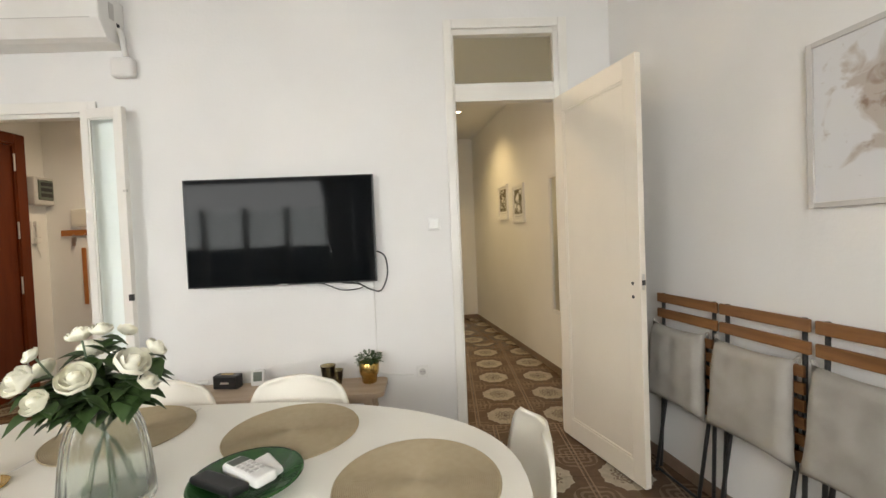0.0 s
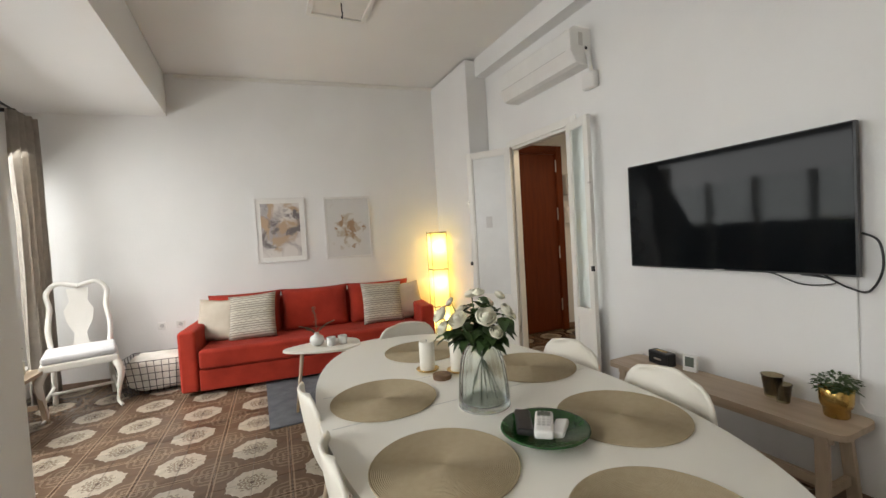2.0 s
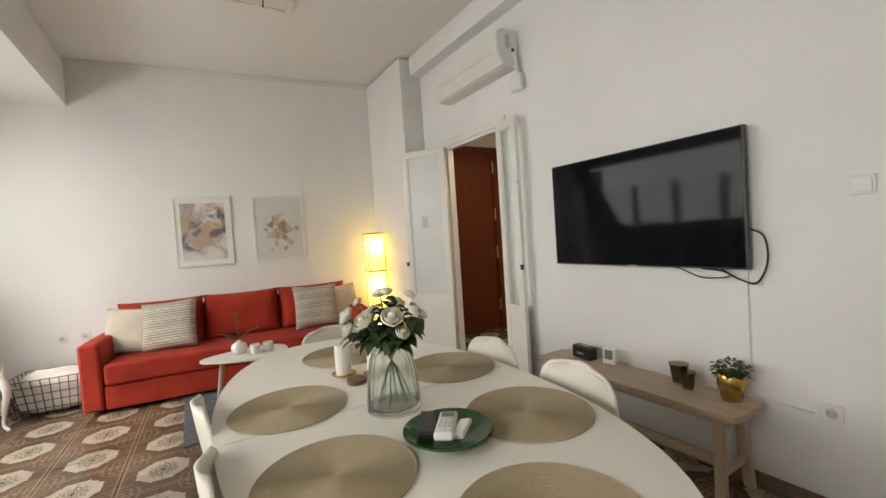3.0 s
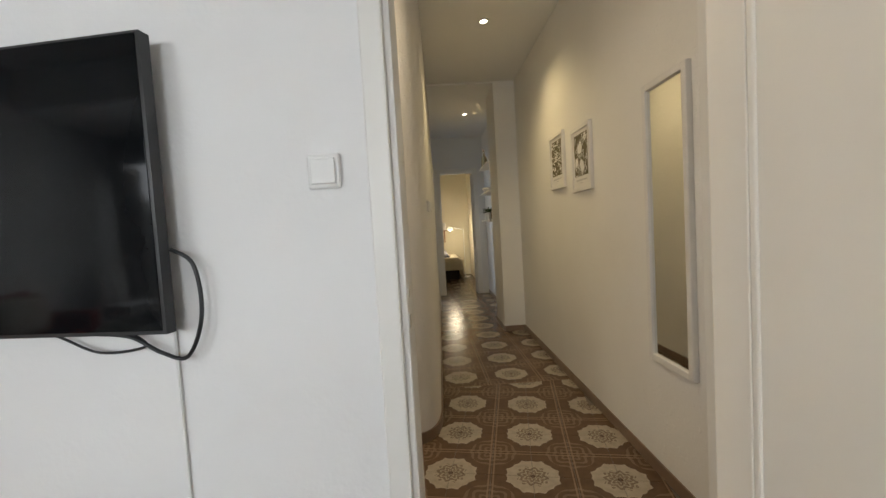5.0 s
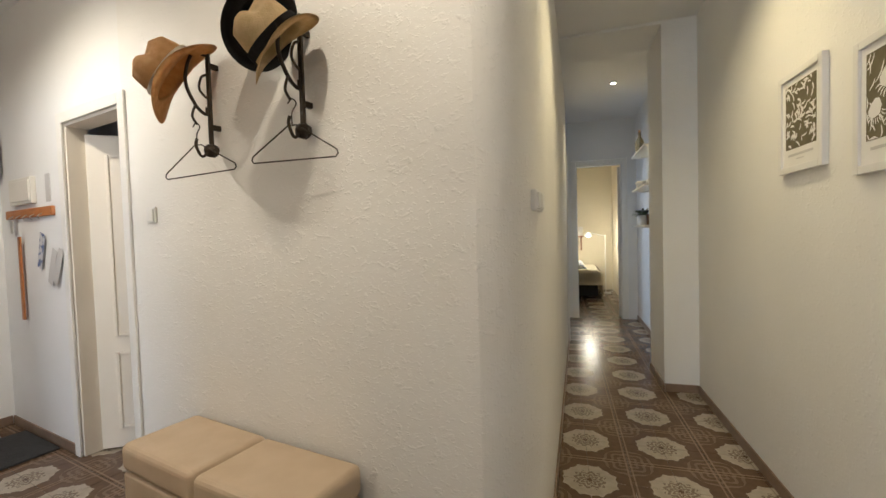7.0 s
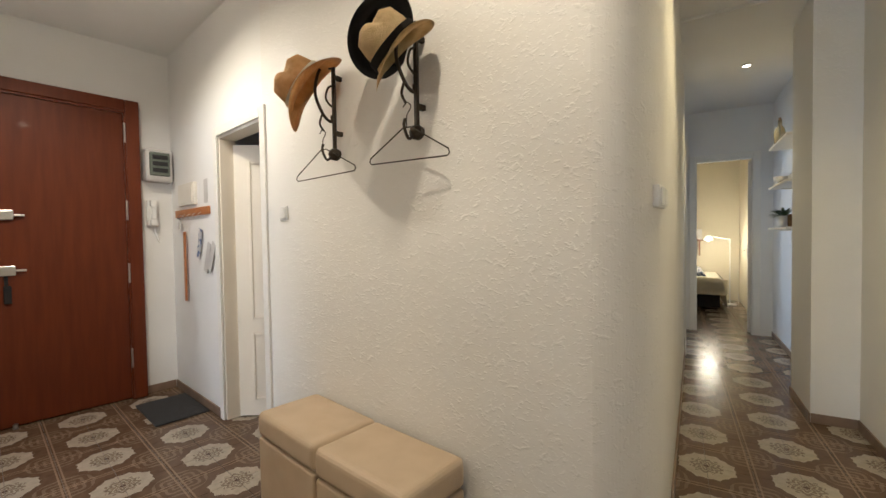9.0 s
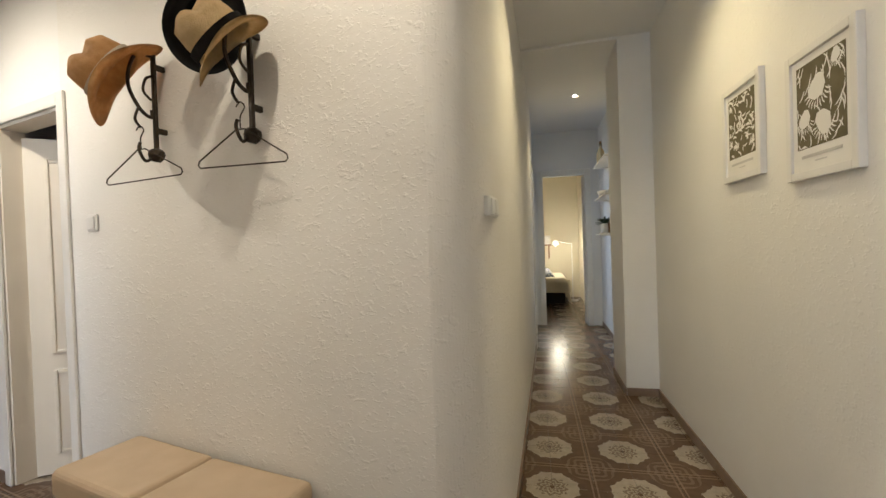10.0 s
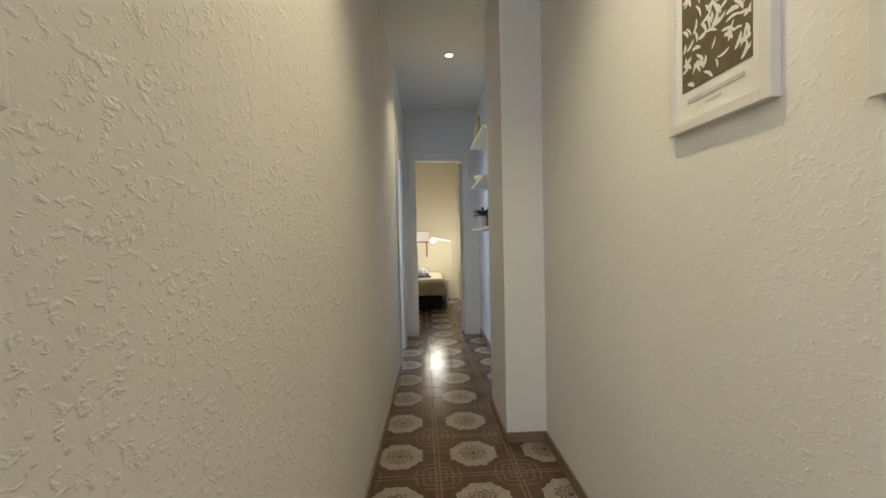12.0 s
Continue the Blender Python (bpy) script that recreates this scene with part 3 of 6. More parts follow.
def rose(bm, at, size, up=(0, 0, 1)):
    q = Vector(up).to_track_quat("Z", "Y")
    rnd = random.Random(int(at[0] * 9000 + at[1] * 700))
    bmesh.ops.create_uvsphere(bm, u_segments=12, v_segments=8, radius=1.0, matrix=Matrix.LocRotScale(Vector(at) + q @ Vector((0, 0, 0.12 * size)), q, Vector((0.36, 0.36, 0.52)) * size))
    for layer in range(4):
        count = 3 + layer
        for k in range(count):
            ang = 2 * math.pi * (k / count) + layer * 0.7 + rnd.uniform(-0.15, 0.15)
            grid = []
            for i in range(5):
                row = []
                for j in range(5):
                    a, h = (j / 4 - 0.5) * (1.5 - layer * 0.08), i / 4
                    r = size * (0.10 + 0.21 * layer) * (0.55 + 0.62 * math.sin(h * 2.3)) + size * 0.035 * layer * h * h
                    z = size * (h * (1.2 - 0.16 * layer) - 0.45 + 0.04 * layer - 0.22 * (abs(j / 4 - 0.5) * 2) ** 2 * h)
                    p = Vector((r * math.cos(ang + a), r * math.sin(ang + a), z))
                    row.append(bm.verts.new(Vector(at) + q @ p))
                grid.append(row)
            for i in range(4):
                for j in range(4):
                    bm.faces.new((grid[i][j], grid[i][j + 1], grid[i + 1][j + 1], grid[i + 1][j]))


rng = random.Random(5)
bouquet = empty("rose_bouquet", ROOM @ pose(-0.80, -1.752, 0.7435), "bunch of white roses with dark green leaves in the vase", "flowers")
heads = []
for across, near, z, size in ((-0.077, 0.085, 0.345, 0.046), (0.028, 0.10, 0.355, 0.048), (0.105, 0.05, 0.37, 0.034), (0.062, 0.095, 0.295, 0.032), (-0.155, 0.02, 0.355, 0.042), (-0.142, 0.065, 0.31, 0.034),
                               (-0.03, -0.02, 0.43, 0.036), (0.0, 0.015, 0.44, 0.030), (-0.12, -0.03, 0.40, 0.024), (0.082, -0.05, 0.415, 0.028), (0.02, -0.10, 0.37, 0.042), (-0.08, -0.11, 0.34, 0.038), (0.12, -0.06, 0.33, 0.034)):
    heads.append((0.92 * (0.528 * across + 0.849 * near), 0.92 * (0.849 * across - 0.528 * near), 0.235 + 0.9 * (z - 0.235), 0.88 * size))
for x, y, z, s in heads:
    bm = bmesh.new()
    rose(bm, (x, y, z), s, (x * 2.6, y * 2.6, 0.26))
    part("rose_head", bm, PETAL, bouquet, smooth=True)
bm = bmesh.new()
for x, y, z, s in heads[::2]:
    tube(bm, spline([(-x * 0.45, -y * 0.45, 0.02), (-x * 0.15, -y * 0.15, 0.14), (x * 0.3, y * 0.3, 0.23), (x * 0.95, y * 0.95, z - s * 0.3)], 5), 0.0024, 6)
part("stems", bm, LEAF2, bouquet)
bm = bmesh.new()
for k in range(230):
    x, y, z, s = rng.choice(heads)
    f = rng.uniform(0.35, 1.0)
    a = rng.uniform(0, 6.28)
    leaf_blade(bm, (x * f * 0.9, y * f * 0.9, 0.235 + (z - 0.235) * f * rng.uniform(0.15, 0.95)), (math.cos(a) + x * 7, math.sin(a) + y * 7, rng.uniform(-0.5, 0.7)), rng.uniform(0.038, 0.062), rng.uniform(0.016, 0.024), rng.uniform(0, 0.6))
tagged(part("leaves", bm, LEAF, bouquet, smooth=True), kind="stuff")

# candles, coaster, plate, remotes
candle = empty("pillar_candle", ROOM @ pose(-1.29, -1.778, 0.7425), "white pillar candle on a small brass dish", "candle", "candles on the table")
part("dish", lathe(bmesh.new(), [(0.03, 0.0), (0.05, 0.003), (0.055, 0.010), (0.052, 0.010), (0.03, 0.006)], 32), GOLD, candle, "brass dish", smooth=True)
part("wax", lathe(bmesh.new(), [(0.034, 0.006), (0.036, 0.009), (0.036, 0.137), (0.034, 0.141), (0.030, 0.139), (0.012, 0.135)], 32), WAX, candle, smooth=True)
part("wick", rod(bmesh.new(), (0, 0, 0.134), (0.002, 0, 0.147), 0.0012), DARKSTEEL, candle)
copy_thing(candle, ROOM @ pose(-1.195, -1.662, 0.7425))
solo("wood_coasters", lathe(bmesh.new(), [(0.040, 0), (0.042, 0.004), (0.041, 0.008), (0.043, 0.010), (0.042, 0.02), (0.036, 0.021)], 28), [WOODSLICE], ROOM @ pose(-1.148, -1.767, 0.7425), "small stack of dark wooden coasters", "coaster", smooth=False)
solo("plate", lathe(bmesh.new(), [(0.045, 0.0), (0.05, 0.006), (0.09, 0.016), (0.130, 0.034), (0.134, 0.036), (0.132, 0.040), (0.126, 0.039), (0.08, 0.022), (0.03, 0.013)], 64), GREENPLATE, ROOM @ pose(-0.486, -1.722, 0.7425), "dark green glazed plate holding remote controls", "plate", smooth=True)


def remote(m, size, mat, label, keys):
    c = empty("remote_control", m, label, "remote control")
    w, l, h = size
    part("case", boxes(((-w / 2, -l / 2, 0), (w / 2, l / 2, h)), bevel=h * 0.35, seg=3), mat, c, smooth=False)
    if keys:
        part("display", boxes(((-w * 0.36, l * 0.2, h - 0.001), (w * 0.36, l * 0.42, h + 0.0012))), LCD, c)
        for i in range(4):
            for j in range(3):
                part("button", boxes(((-w * 0.34 + j * w * 0.25, l * 0.1 - i * l * 0.12, h - 0.001), (-w * 0.34 + j * w * 0.25 + w * 0.17, l * 0.1 - i * l * 0.12 + l * 0.06, h + 0.0014))), GRAYFRAME, c)
    return c


remote(ROOM @ pose(-0.533, -1.767, 0.777, -4, 5, 58), (0.05, 0.17, 0.02), BLACK, "black television remote lying in the green plate", False)
remote(ROOM @ pose(-0.476, -1.732, 0.780, -4, 0, 52), (0.056, 0.165, 0.026), PLASTIC, "white air conditioner remote with grey buttons", True)
remote(ROOM @ pose(-0.439, -1.702, 0.780, 0, -10, 40), (0.04, 0.10, 0.018), PLASTIC, "small white remote with a dark slot", False)

# ---- television wall ----
tv = empty("television", ROOM @ pose(-0.973, -0.045, 1.43), "large black wall-mounted flat television, switched off", "television")
part("screen", boxes(((-0.595, -0.024, -0.337), (0.595, -0.017, 0.342)), bevel=0.001), SCREEN, tv)
part("bezel", boxes(((-0.604, -0.022, -0.346), (0.604, 0.008, -0.337)), ((-0.604, -0.022, 0.342), (0.604, 0.008, 0.348)), ((-0.604, -0.022, -0.337), (-0.595, 0.008, 0.342)), ((0.595, -0.022, -0.337), (0.604, 0.008, 0.342))), BLACK, tv)
part("back_case", boxes(((-0.60, -0.016, -0.34), (0.60, 0.012, 0.342)), ((-0.4, 0.012, -0.28), (0.4, 0.04, 0.1)), bevel=0.004), BLACK, tv)
part("maker_mark", boxes(((-0.03, -0.0235, -0.344), (0.03, -0.0225, -0.339))), GRAYFRAME, tv)
bm = bmesh.new()
tube(bm, spline([(-0.52, -0.03, 1.09), (-0.47, -0.02, 1.045), (-0.60, -0.02, 1.03), (-0.72, -0.02, 1.075), (-0.80, -0.02, 1.085)]), 0.0035)
tube(bm, spline([(-0.37, -0.03, 1.28), (-0.315, -0.03, 1.24), (-0.305, -0.03, 1.12), (-0.35, -0.03, 1.02), (-0.42, -0.03, 1.03), (-0.50, -0.03, 1.07), (-0.6, -0.03, 1.08)]), 0.005)
solo("television_cable", bm, BLACK, ROOM, "loose black cables hanging below the television", "cable", smooth=True)
bm = bmesh.new()
tube(bm, [(-0.40, -0.006, 1.08), (-0.40, -0.006, 0.50), (-0.38, -0.006, 0.46), (-0.16, -0.006, 0.44)], 0.004)
solo("wall_cable", bm, PLASTIC, ROOM, "thin white cable running down the wall", "cable", smooth=True)


def wall_switch(m, label, size=0.082):
    c = empty("light_switch", m, label, "switch")
    h = size / 2
    part("plate", boxes(((-h, -0.012, -h), (h, 0.0, h)), bevel=0.006, seg=3), PLASTIC, c)
    part("rocker", boxes(((-h * 0.74, -0.018, -h * 0.74), (h * 0.74, -0.011, h * 0.74)), bevel=0.003), PLASTIC, c)
    return c


def socket(m, label):
    c = empty("wall_socket", m, label, "socket", "wall sockets")
    part("plate", boxes(((-0.04, -0.01, -0.04), (0.04, 0.0, 0.04)), bevel=0.005), PLASTIC, c)
    bm = bmesh.new()
    lathe(bm, [(0.021, 0), (0.022, 0.003), (0.019, 0.003), (0.018, 0.0015)], 24)
    bmesh.ops.rotate(bm, verts=bm.verts[:], matrix=Matrix.Rotation(radians(90), 3, "X"))
    bmesh.ops.translate(bm, verts=bm.verts[:], vec=(0, -0.0095, 0))
    part("well", bm, GRAYFRAME, c)
    for sx in (-0.0095, 0.0095):
        part("hole", rod(bmesh.new(), (sx, -0.0108, 0), (sx, -0.0128, 0), 0.0026), BLACK, c)
    return c


wall_switch(ROOM @ pose(0.017, 0, 1.44), "square white light switch on the white wall", size=0.08)
socket(ROOM @ pose(-0.10, 0, 0.46), "white wall socket beside the console bench")
socket(ROOM @ pose(-1.55, 0, 0.43), "white wall socket behind the console bench")
for vv in (-3.50, -3.32):
    socket(WEST @ pose(0, vv, 0.57, 0, 0, 90), "white wall socket near the sofa")


def bench(m, l, w, h, label, name):
    c = empty(name, m, label, "bench")
    top = boxes(((-l / 2, -w / 2, h - 0.028), (l / 2, w / 2, h)))
    bmesh.ops.bevel(top, geom=[e for e in top.edges if abs(e.verts[0].co.z - e.verts[1].co.z) > 0.01], offset=0.05, segments=5, profile=0.5, affect="EDGES")
    part("top", top, PINE, c)
    for sx in (-1, 1):
        for sy in (-1, 1):
            bm = bmesh.new()
            box(bm, (-0.024, -0.016, 0), (0.024, 0.016, h - 0.028), 0.003)
            for vtx in bm.verts:
                f = 1 - vtx.co.z / (h - 0.028)
                vtx.co.x += sx * (l / 2 - 0.10) + sx * 0.02 * f
                vtx.co.y += sy * (w / 2 - 0.055) + sy * 0.045 * f
            part("leg", bm, PINE_V, c)
        part("crossbar", boxes(((sx * (l / 2 - 0.092) - 0.012, -w / 2 + 0.05, 0.13), (sx * (l / 2 - 0.092) + 0.012, w / 2 - 0.05, 0.17))), PINE_V, c)
    part("stretcher", boxes(((-l / 2 + 0.1, -0.012, 0.12), (l / 2 - 0.1, 0.012, 0.165))), PINE, c)
    part("rail", boxes(((-l / 2 + 0.06, -w / 2 + 0.045, h - 0.07), (l / 2 - 0.06, -w / 2 + 0.062, h - 0.029))), PINE, c)
    return c


bench(ROOM @ pose(-0.955, -0.19, 0), 1.26, 0.30, 0.45, "pale birch console bench under the television", "console_bench")
spk = empty("loudspeaker", ROOM @ pose(-1.335, -0.11, 0.4505, 0, 0, -6), "small black portable loudspeaker on the bench", "loudspeaker")
part("case", boxes(((-0.08, -0.035, 0), (0.08, 0.035, 0.085)), bevel=0.008, seg=3), BLACK, spk)
part("grille", boxes(((-0.072, -0.0385, 0.008), (0.072, -0.034, 0.077)), bevel=0.003), FELT, spk)
part("maker_mark", boxes(((-0.028, -0.0395, 0.034), (0.028, -0.038, 0.046))), CHROME, spk)
part("control_strip", boxes(((-0.04, -0.012, 0.0845), (0.04, 0.012, 0.087))), GOLD, spk)
th = empty("weather_clock", ROOM @ pose(-1.15, -0.10, 0.4505, -6, 0, 8), "small white digital clock with a grey display", "clock")
part("case", boxes(((-0.042, -0.012, 0), (0.042, 0.012, 0.10)), bevel=0.006, seg=3), PLASTIC, th)
part("display", boxes(((-0.026, -0.0135, 0.03), (0.026, -0.0115, 0.088))), LCD, th)
SMOKE = glass("olive_glass", (0.52, 0.45, 0.28), 0.05, 1.4)
for gu, gv, s in ((-0.70, -0.11, 1.0), (-0.635, -0.15, 0.82)):
    solo("glass_tealight", lathe(bmesh.new(), [(0.03 * s, 0), (0.034 * s, 0.004), (0.048 * s, 0.11 * s), (0.050 * s, 0.112 * s), (0.047 * s, 0.112 * s), (0.031 * s, 0.012), (0.002, 0.01)], 32), SMOKE, ROOM @ pose(gu, gv, 0.4505), "olive glass tealight holder on the bench", "tealight holder", "tealight holders", smooth=True)
pot = empty("potted_plant", ROOM @ pose(-0.435, -0.13, 0.4505) @ Matrix.Scale(0.9, 4), "leafy green plant in a shiny brass pot", "potted plant")
part("pot", lathe(bmesh.new(), [(0.048, 0), (0.052, 0.006), (0.054, 0.05), (0.062, 0.055), (0.068, 0.08), (0.070, 0.145), (0.068, 0.147), (0.062, 0.13), (0.01, 0.125)], 40), GOLD, pot, smooth=True)
bm = bmesh.new()
for k in range(260):
    a, r, h = rng.uniform(0, 6.28), rng.random() ** 0.6 * 0.105, rng.random()
    leaf_blade(bm, (r * 0.8 * math.cos(a), r * 0.8 * math.sin(a), 0.135 + 0.085 * h * (1.15 - r / 0.11 * 0.5)), (math.cos(a) + rng.uniform(-0.6, 0.6), math.sin(a) + rng.uniform(-0.6, 0.6), rng.uniform(-0.2, 0.9)), rng.uniform(0.018, 0.034), rng.uniform(0.006, 0.010))
tagged(part("foliage", bm, LEAF, pot), kind="stuff")
# air conditioner
ac = empty("air_conditioner", ROOM @ pose(-2.425, 0, 2.635), "white wall-mounted split air conditioner above the double door", "air conditioner")
bm = bmesh.new()
prism(bm, [(0.0, 0.0), (0.0, 0.285), (-0.17, 0.285), (-0.215, 0.25), (-0.215, 0.10), (-0.16, 0.012), (-0.12, 0.0)][::-1], -0.5, 0.5, 0.008)
for vtx in bm.verts:
    x, y, z = vtx.co
    vtx.co = (z, x, y)
bmesh.ops.recalc_face_normals(bm, faces=bm.faces[:])
part("body", bm, PLASTIC, ac)
part("outlet_flap", boxes(((-0.44, -0.198, 0.03), (0.44, -0.192, 0.088)), bevel=0.002), PLASTIC, ac, m=pose(0, 0.045, -0.028, -24))
part("flap_gap", boxes(((-0.45, -0.2165, 0.102), (0.45, -0.2145, 0.107))), GRAYFRAME, ac)
part("side_grille", boxes(((0.5005, -0.13, 0.14), (0.503, -0.09, 0.24))), GRAYFRAME, ac)
part("warning_mark", boxes(((0.5005, -0.07, 0.115), (0.502, -0.045, 0.14))), DARKSTEEL, ac)
bm = bmesh.new()
tube(bm, spline([(-1.95, -0.06, 2.74), (-1.91, -0.06, 2.72), (-1.90, -0.05, 2.62), (-1.905, -0.03, 2.58)]), 0.016, 10)
solo("drain_pipe", bm, PLASTIC, ROOM, "short white pipe from the air conditioner", "pipe", smooth=True)
jb = empty("pipe_cover", ROOM @ pose(-1.925, 0, 2.45), "white plastic pipe cover box beside the air conditioner", "cover box")
part("cover", boxes(((-0.07, -0.06, 0), (0.07, 0, 0.125)), bevel=0.02, seg=3), PLASTIC, jb)

# ---- doors of the living room ----
def ring_frame(w, h, z0, bar, depth, y0):
    """Boxes of a frame of bars round a w x h field, standing on z0."""
    return [((-w / 2, y0, z0), (-w / 2 + bar, y0 + depth, z0 + h)), ((w / 2 - bar, y0, z0), (w / 2, y0 + depth, z0 + h)),
            ((-w / 2 + bar, y0, z0), (w / 2 - bar, y0 + depth, z0 + bar)), ((-w / 2 + bar, y0, z0 + h - bar), (w / 2 - bar, y0 + depth, z0 + h))]


# corridor door: frame with a glazed transom, and the open leaf
d = empty("door_1", ROOM @ pose(0.515, 0, 0), "cream painted panel door standing open, with a transom window", "door", kind="structure")
part("frame_post", boxes(((-0.373, 0.003, 0), (-0.323, 0.069, 2.73)), bevel=0.003), TRIM, d)
part("frame_post", boxes(((0.335, -0.004, 0), (0.384, 0.034, 2.73)), bevel=0.003), TRIM, d)
part("transom_bar", boxes(((-0.323, 0.004, 2.245), (0.335, 0.07, 2.36))), TRIM, d)
part("frame_head", boxes(((-0.323, 0.004, 2.68), (0.68, 0.069, 2.729))), TRIM, d)
part("transom_side", boxes(((0.386, 0.032, 2.2), (0.68, 0.05, 2.68))), TRIM, d)
part("transom_pane", boxes(((-0.323, 0.05, 2.36), (0.335, 0.056, 2.68))), FROST, d).visible_shadow = False
part("casing", boxes(((-0.392, -0.018, 0), (-0.337, -0.001, 2.775)), ((0.365, -0.018, 0), (0.425, -0.005, 2.775)), ((-0.337, -0.018, 2.715), (0.365, -0.001, 2.775)), bevel=0.005), TRIM, d)
part("strike_plate", boxes(((-0.3235, 0.010, 1.135), (-0.321, 0.026, 1.165)), ((-0.3235, 0.006, 1.065), (-0.321, 0.024, 1.095))), CHROME, d, "nickel strike plates")
leaf = empty("door_leaf", ROOM @ pose(0.855, -0.02, 0.012, 0, 0, -73), "cream painted door leaf standing open into the living room", "door")
W1, H1 = 0.70, 2.225
part("stile", boxes(*[(tuple(a), tuple(b)) for a, b in (((0, -0.018, 0), (0.085, 0.018, H1)), ((W1 - 0.085, -0.018, 0), (W1, 0.018, H1)), ((0.085, -0.018, 0), (W1 - 0.085, 0.018, 0.12)), ((0.085, -0.018, H1 - 0.11), (W1 - 0.085, 0.018, H1)))], bevel=0.002), CREAM, leaf)
part("panel", boxes(((0.085, -0.010, 0.12), (W1 - 0.085, 0.010, H1 - 0.11))), CREAM, leaf)
part("moulding", boxes(((0.085, -0.016, 0.12), (0.10, 0.016, H1 - 0.11)), ((W1 - 0.10, -0.016, 0.12), (W1 - 0.085, 0.016, H1 - 0.11)), ((0.10, -0.016, 0.12), (W1 - 0.10, 0.016, 0.135)), ((0.10, -0.016, H1 - 0.125), (W1 - 0.10, 0.016, H1 - 0.11)), bevel=0.004), CREAM, leaf)
part("lock_edge", boxes(((W1 - 0.001, -0.008, 1.03), (W1 + 0.0025, 0.008, 1.11))), CHROME, leaf)
part("latch", boxes(((W1 - 0.006, -0.009, 1.055), (W1 + 0.010, 0.005, 1.08))), DARKSTEEL, leaf)
for hz, hy in ((1.06, 0.052), (0.99, 0.05)):
    part("spindle_hole", rod(bmesh.new(), (W1 - hy, -0.0185, hz), (W1 - hy, -0.0195, hz), 0.009), DARKSTEEL, leaf)
for hz in (0.25, 1.1, 1.95):
    part("hinge", rod(bmesh.new(), (-0.006, 0.018, hz), (-0.006, 0.018, hz + 0.09), 0.007), CHROME, leaf)

# double door to the hall
d = empty("door_2", ROOM @ pose(-2.625, 0, 0), "white glazed double door standing open to the hall", "door", kind="structure")
part("frame_post", boxes(((-0.465, 0.003, 0), (-0.425, 0.069, 2.26)), bevel=0.003), TRIM, d)
part("frame_post", boxes(((0.425, 0.003, 0), (0.465, 0.069, 2.26)), bevel=0.003), TRIM, d)
part("frame_head", boxes(((-0.425, 0.004, 2.22), (0.425, 0.067, 2.26))), TRIM, d)
part("casing", boxes(((-0.52, -0.016, 0), (-0.445, -0.001, 2.315)), ((0.445, -0.016, 0), (0.50, -0.001, 2.315)), ((-0.445, -0.016, 2.245), (0.445, -0.001, 2.315)), bevel=0.004), TRIM, d)


def glazed_leaf(m, w, flip, label, pane_mat):
    c = empty("glazed_door_leaf", m, label, "door", "leaves of the double door")
    s = -1 if flip else 1
    H, bar, low = 2.235, 0.055, 0.62
    x = lambda a, b: (min(s * a, s * b), max(s * a, s * b))
    for a, b in ((0, bar), (w - bar, w)):
        xa, xb = x(a, b)
        part("stile", boxes(((xa, -0.017, 0), (xb, 0.017, H)), bevel=0.003), TRIM, c)
    xa, xb = x(bar, w - bar)
    for za, zb in ((0, 0.10), (low, low + 0.08), (H - 0.06, H)):
        part("rail", boxes(((xa, -0.0165, za), (xb, 0.0165, zb))), TRIM, c)
    part("lower_panel", boxes(((xa, -0.008, 0.10), (xb, 0.008, low))), TRIM, c)
    part("pane", boxes(((xa, -0.003, low + 0.08), (xb, 0.003, H - 0.06))), pane_mat, c, "frosted textured glass").visible_shadow = False
    part("bead", boxes(((xa, -0.012, low + 0.08), (xa + 0.012, 0.012, H - 0.06)), ((xb - 0.012, -0.012, low + 0.08), (xb, 0.012, H - 0.06)), ((xa + 0.012, -0.012, low + 0.08), (xb - 0.012, 0.012, low + 0.09)), ((xa + 0.012, -0.012, H - 0.07), (xb - 0.012, 0.012, H - 0.06))), TRIM, c)
    xa, xb = x(w - 0.012, w + 0.014)
    part("bolt", boxes(((xa, -0.028, 1.02), (xb, -0.012, 1.06))), DARKSTEEL, c, "dark metal latch")
    part("bolt", boxes(((xa, -0.025, 1.7), (xb, -0.014, 1.715))), CHROME, c)
    for hz in (0.3, 1.9):
        xa, xb = x(-0.008, 0.004)
        part("hinge", boxes(((xa, 0.012, hz), (xb, 0.024, hz + 0.08))), CHROME, c)
    return c


left_leaf = glazed_leaf(ROOM @ pose(-3.06, -0.03, 0.012, 0, 0, 35), 0.50, True, "white door leaf with a milky pane, opened into the room", MILK)
glazed_leaf(ROOM @ pose(-2.19, -0.045, 0.012, 0, 0, -10), 0.30, False, "narrow white door leaf with frosted glass, folded back", FROST)
part("sticker", boxes(((-0.31, -0.0045, 1.42), (-0.24, -0.0035, 1.54))), GRAYFRAME, left_leaf, "grey sticker on the glass")

# ---- living corner ----
sofa = empty("sofa", WEST @ pose(0.03, -1.88, 0), "red fabric sofa bed with loose back cushions", "sofa")
part("base", boxes(((0.05, -1.09, 0.04), (0.83, 1.09, 0.24)), bevel=0.012), RED, sofa)
part("seat", boxes(((0.22, -1.085, 0.245), (0.85, 1.085, 0.43)), bevel=0.035, seg=4), RED, sofa)
for sy in (-1, 1):
    part("arm", boxes(((0.02, min(sy * 1.10, sy * 1.25), 0.04), (0.84, max(sy * 1.10, sy * 1.25), 0.62)), bevel=0.03, seg=4), RED, sofa)
part("back_frame", boxes(((0.0, -1.095, 0.04), (0.20, 1.095, 0.79)), bevel=0.025, seg=3), RED, sofa)


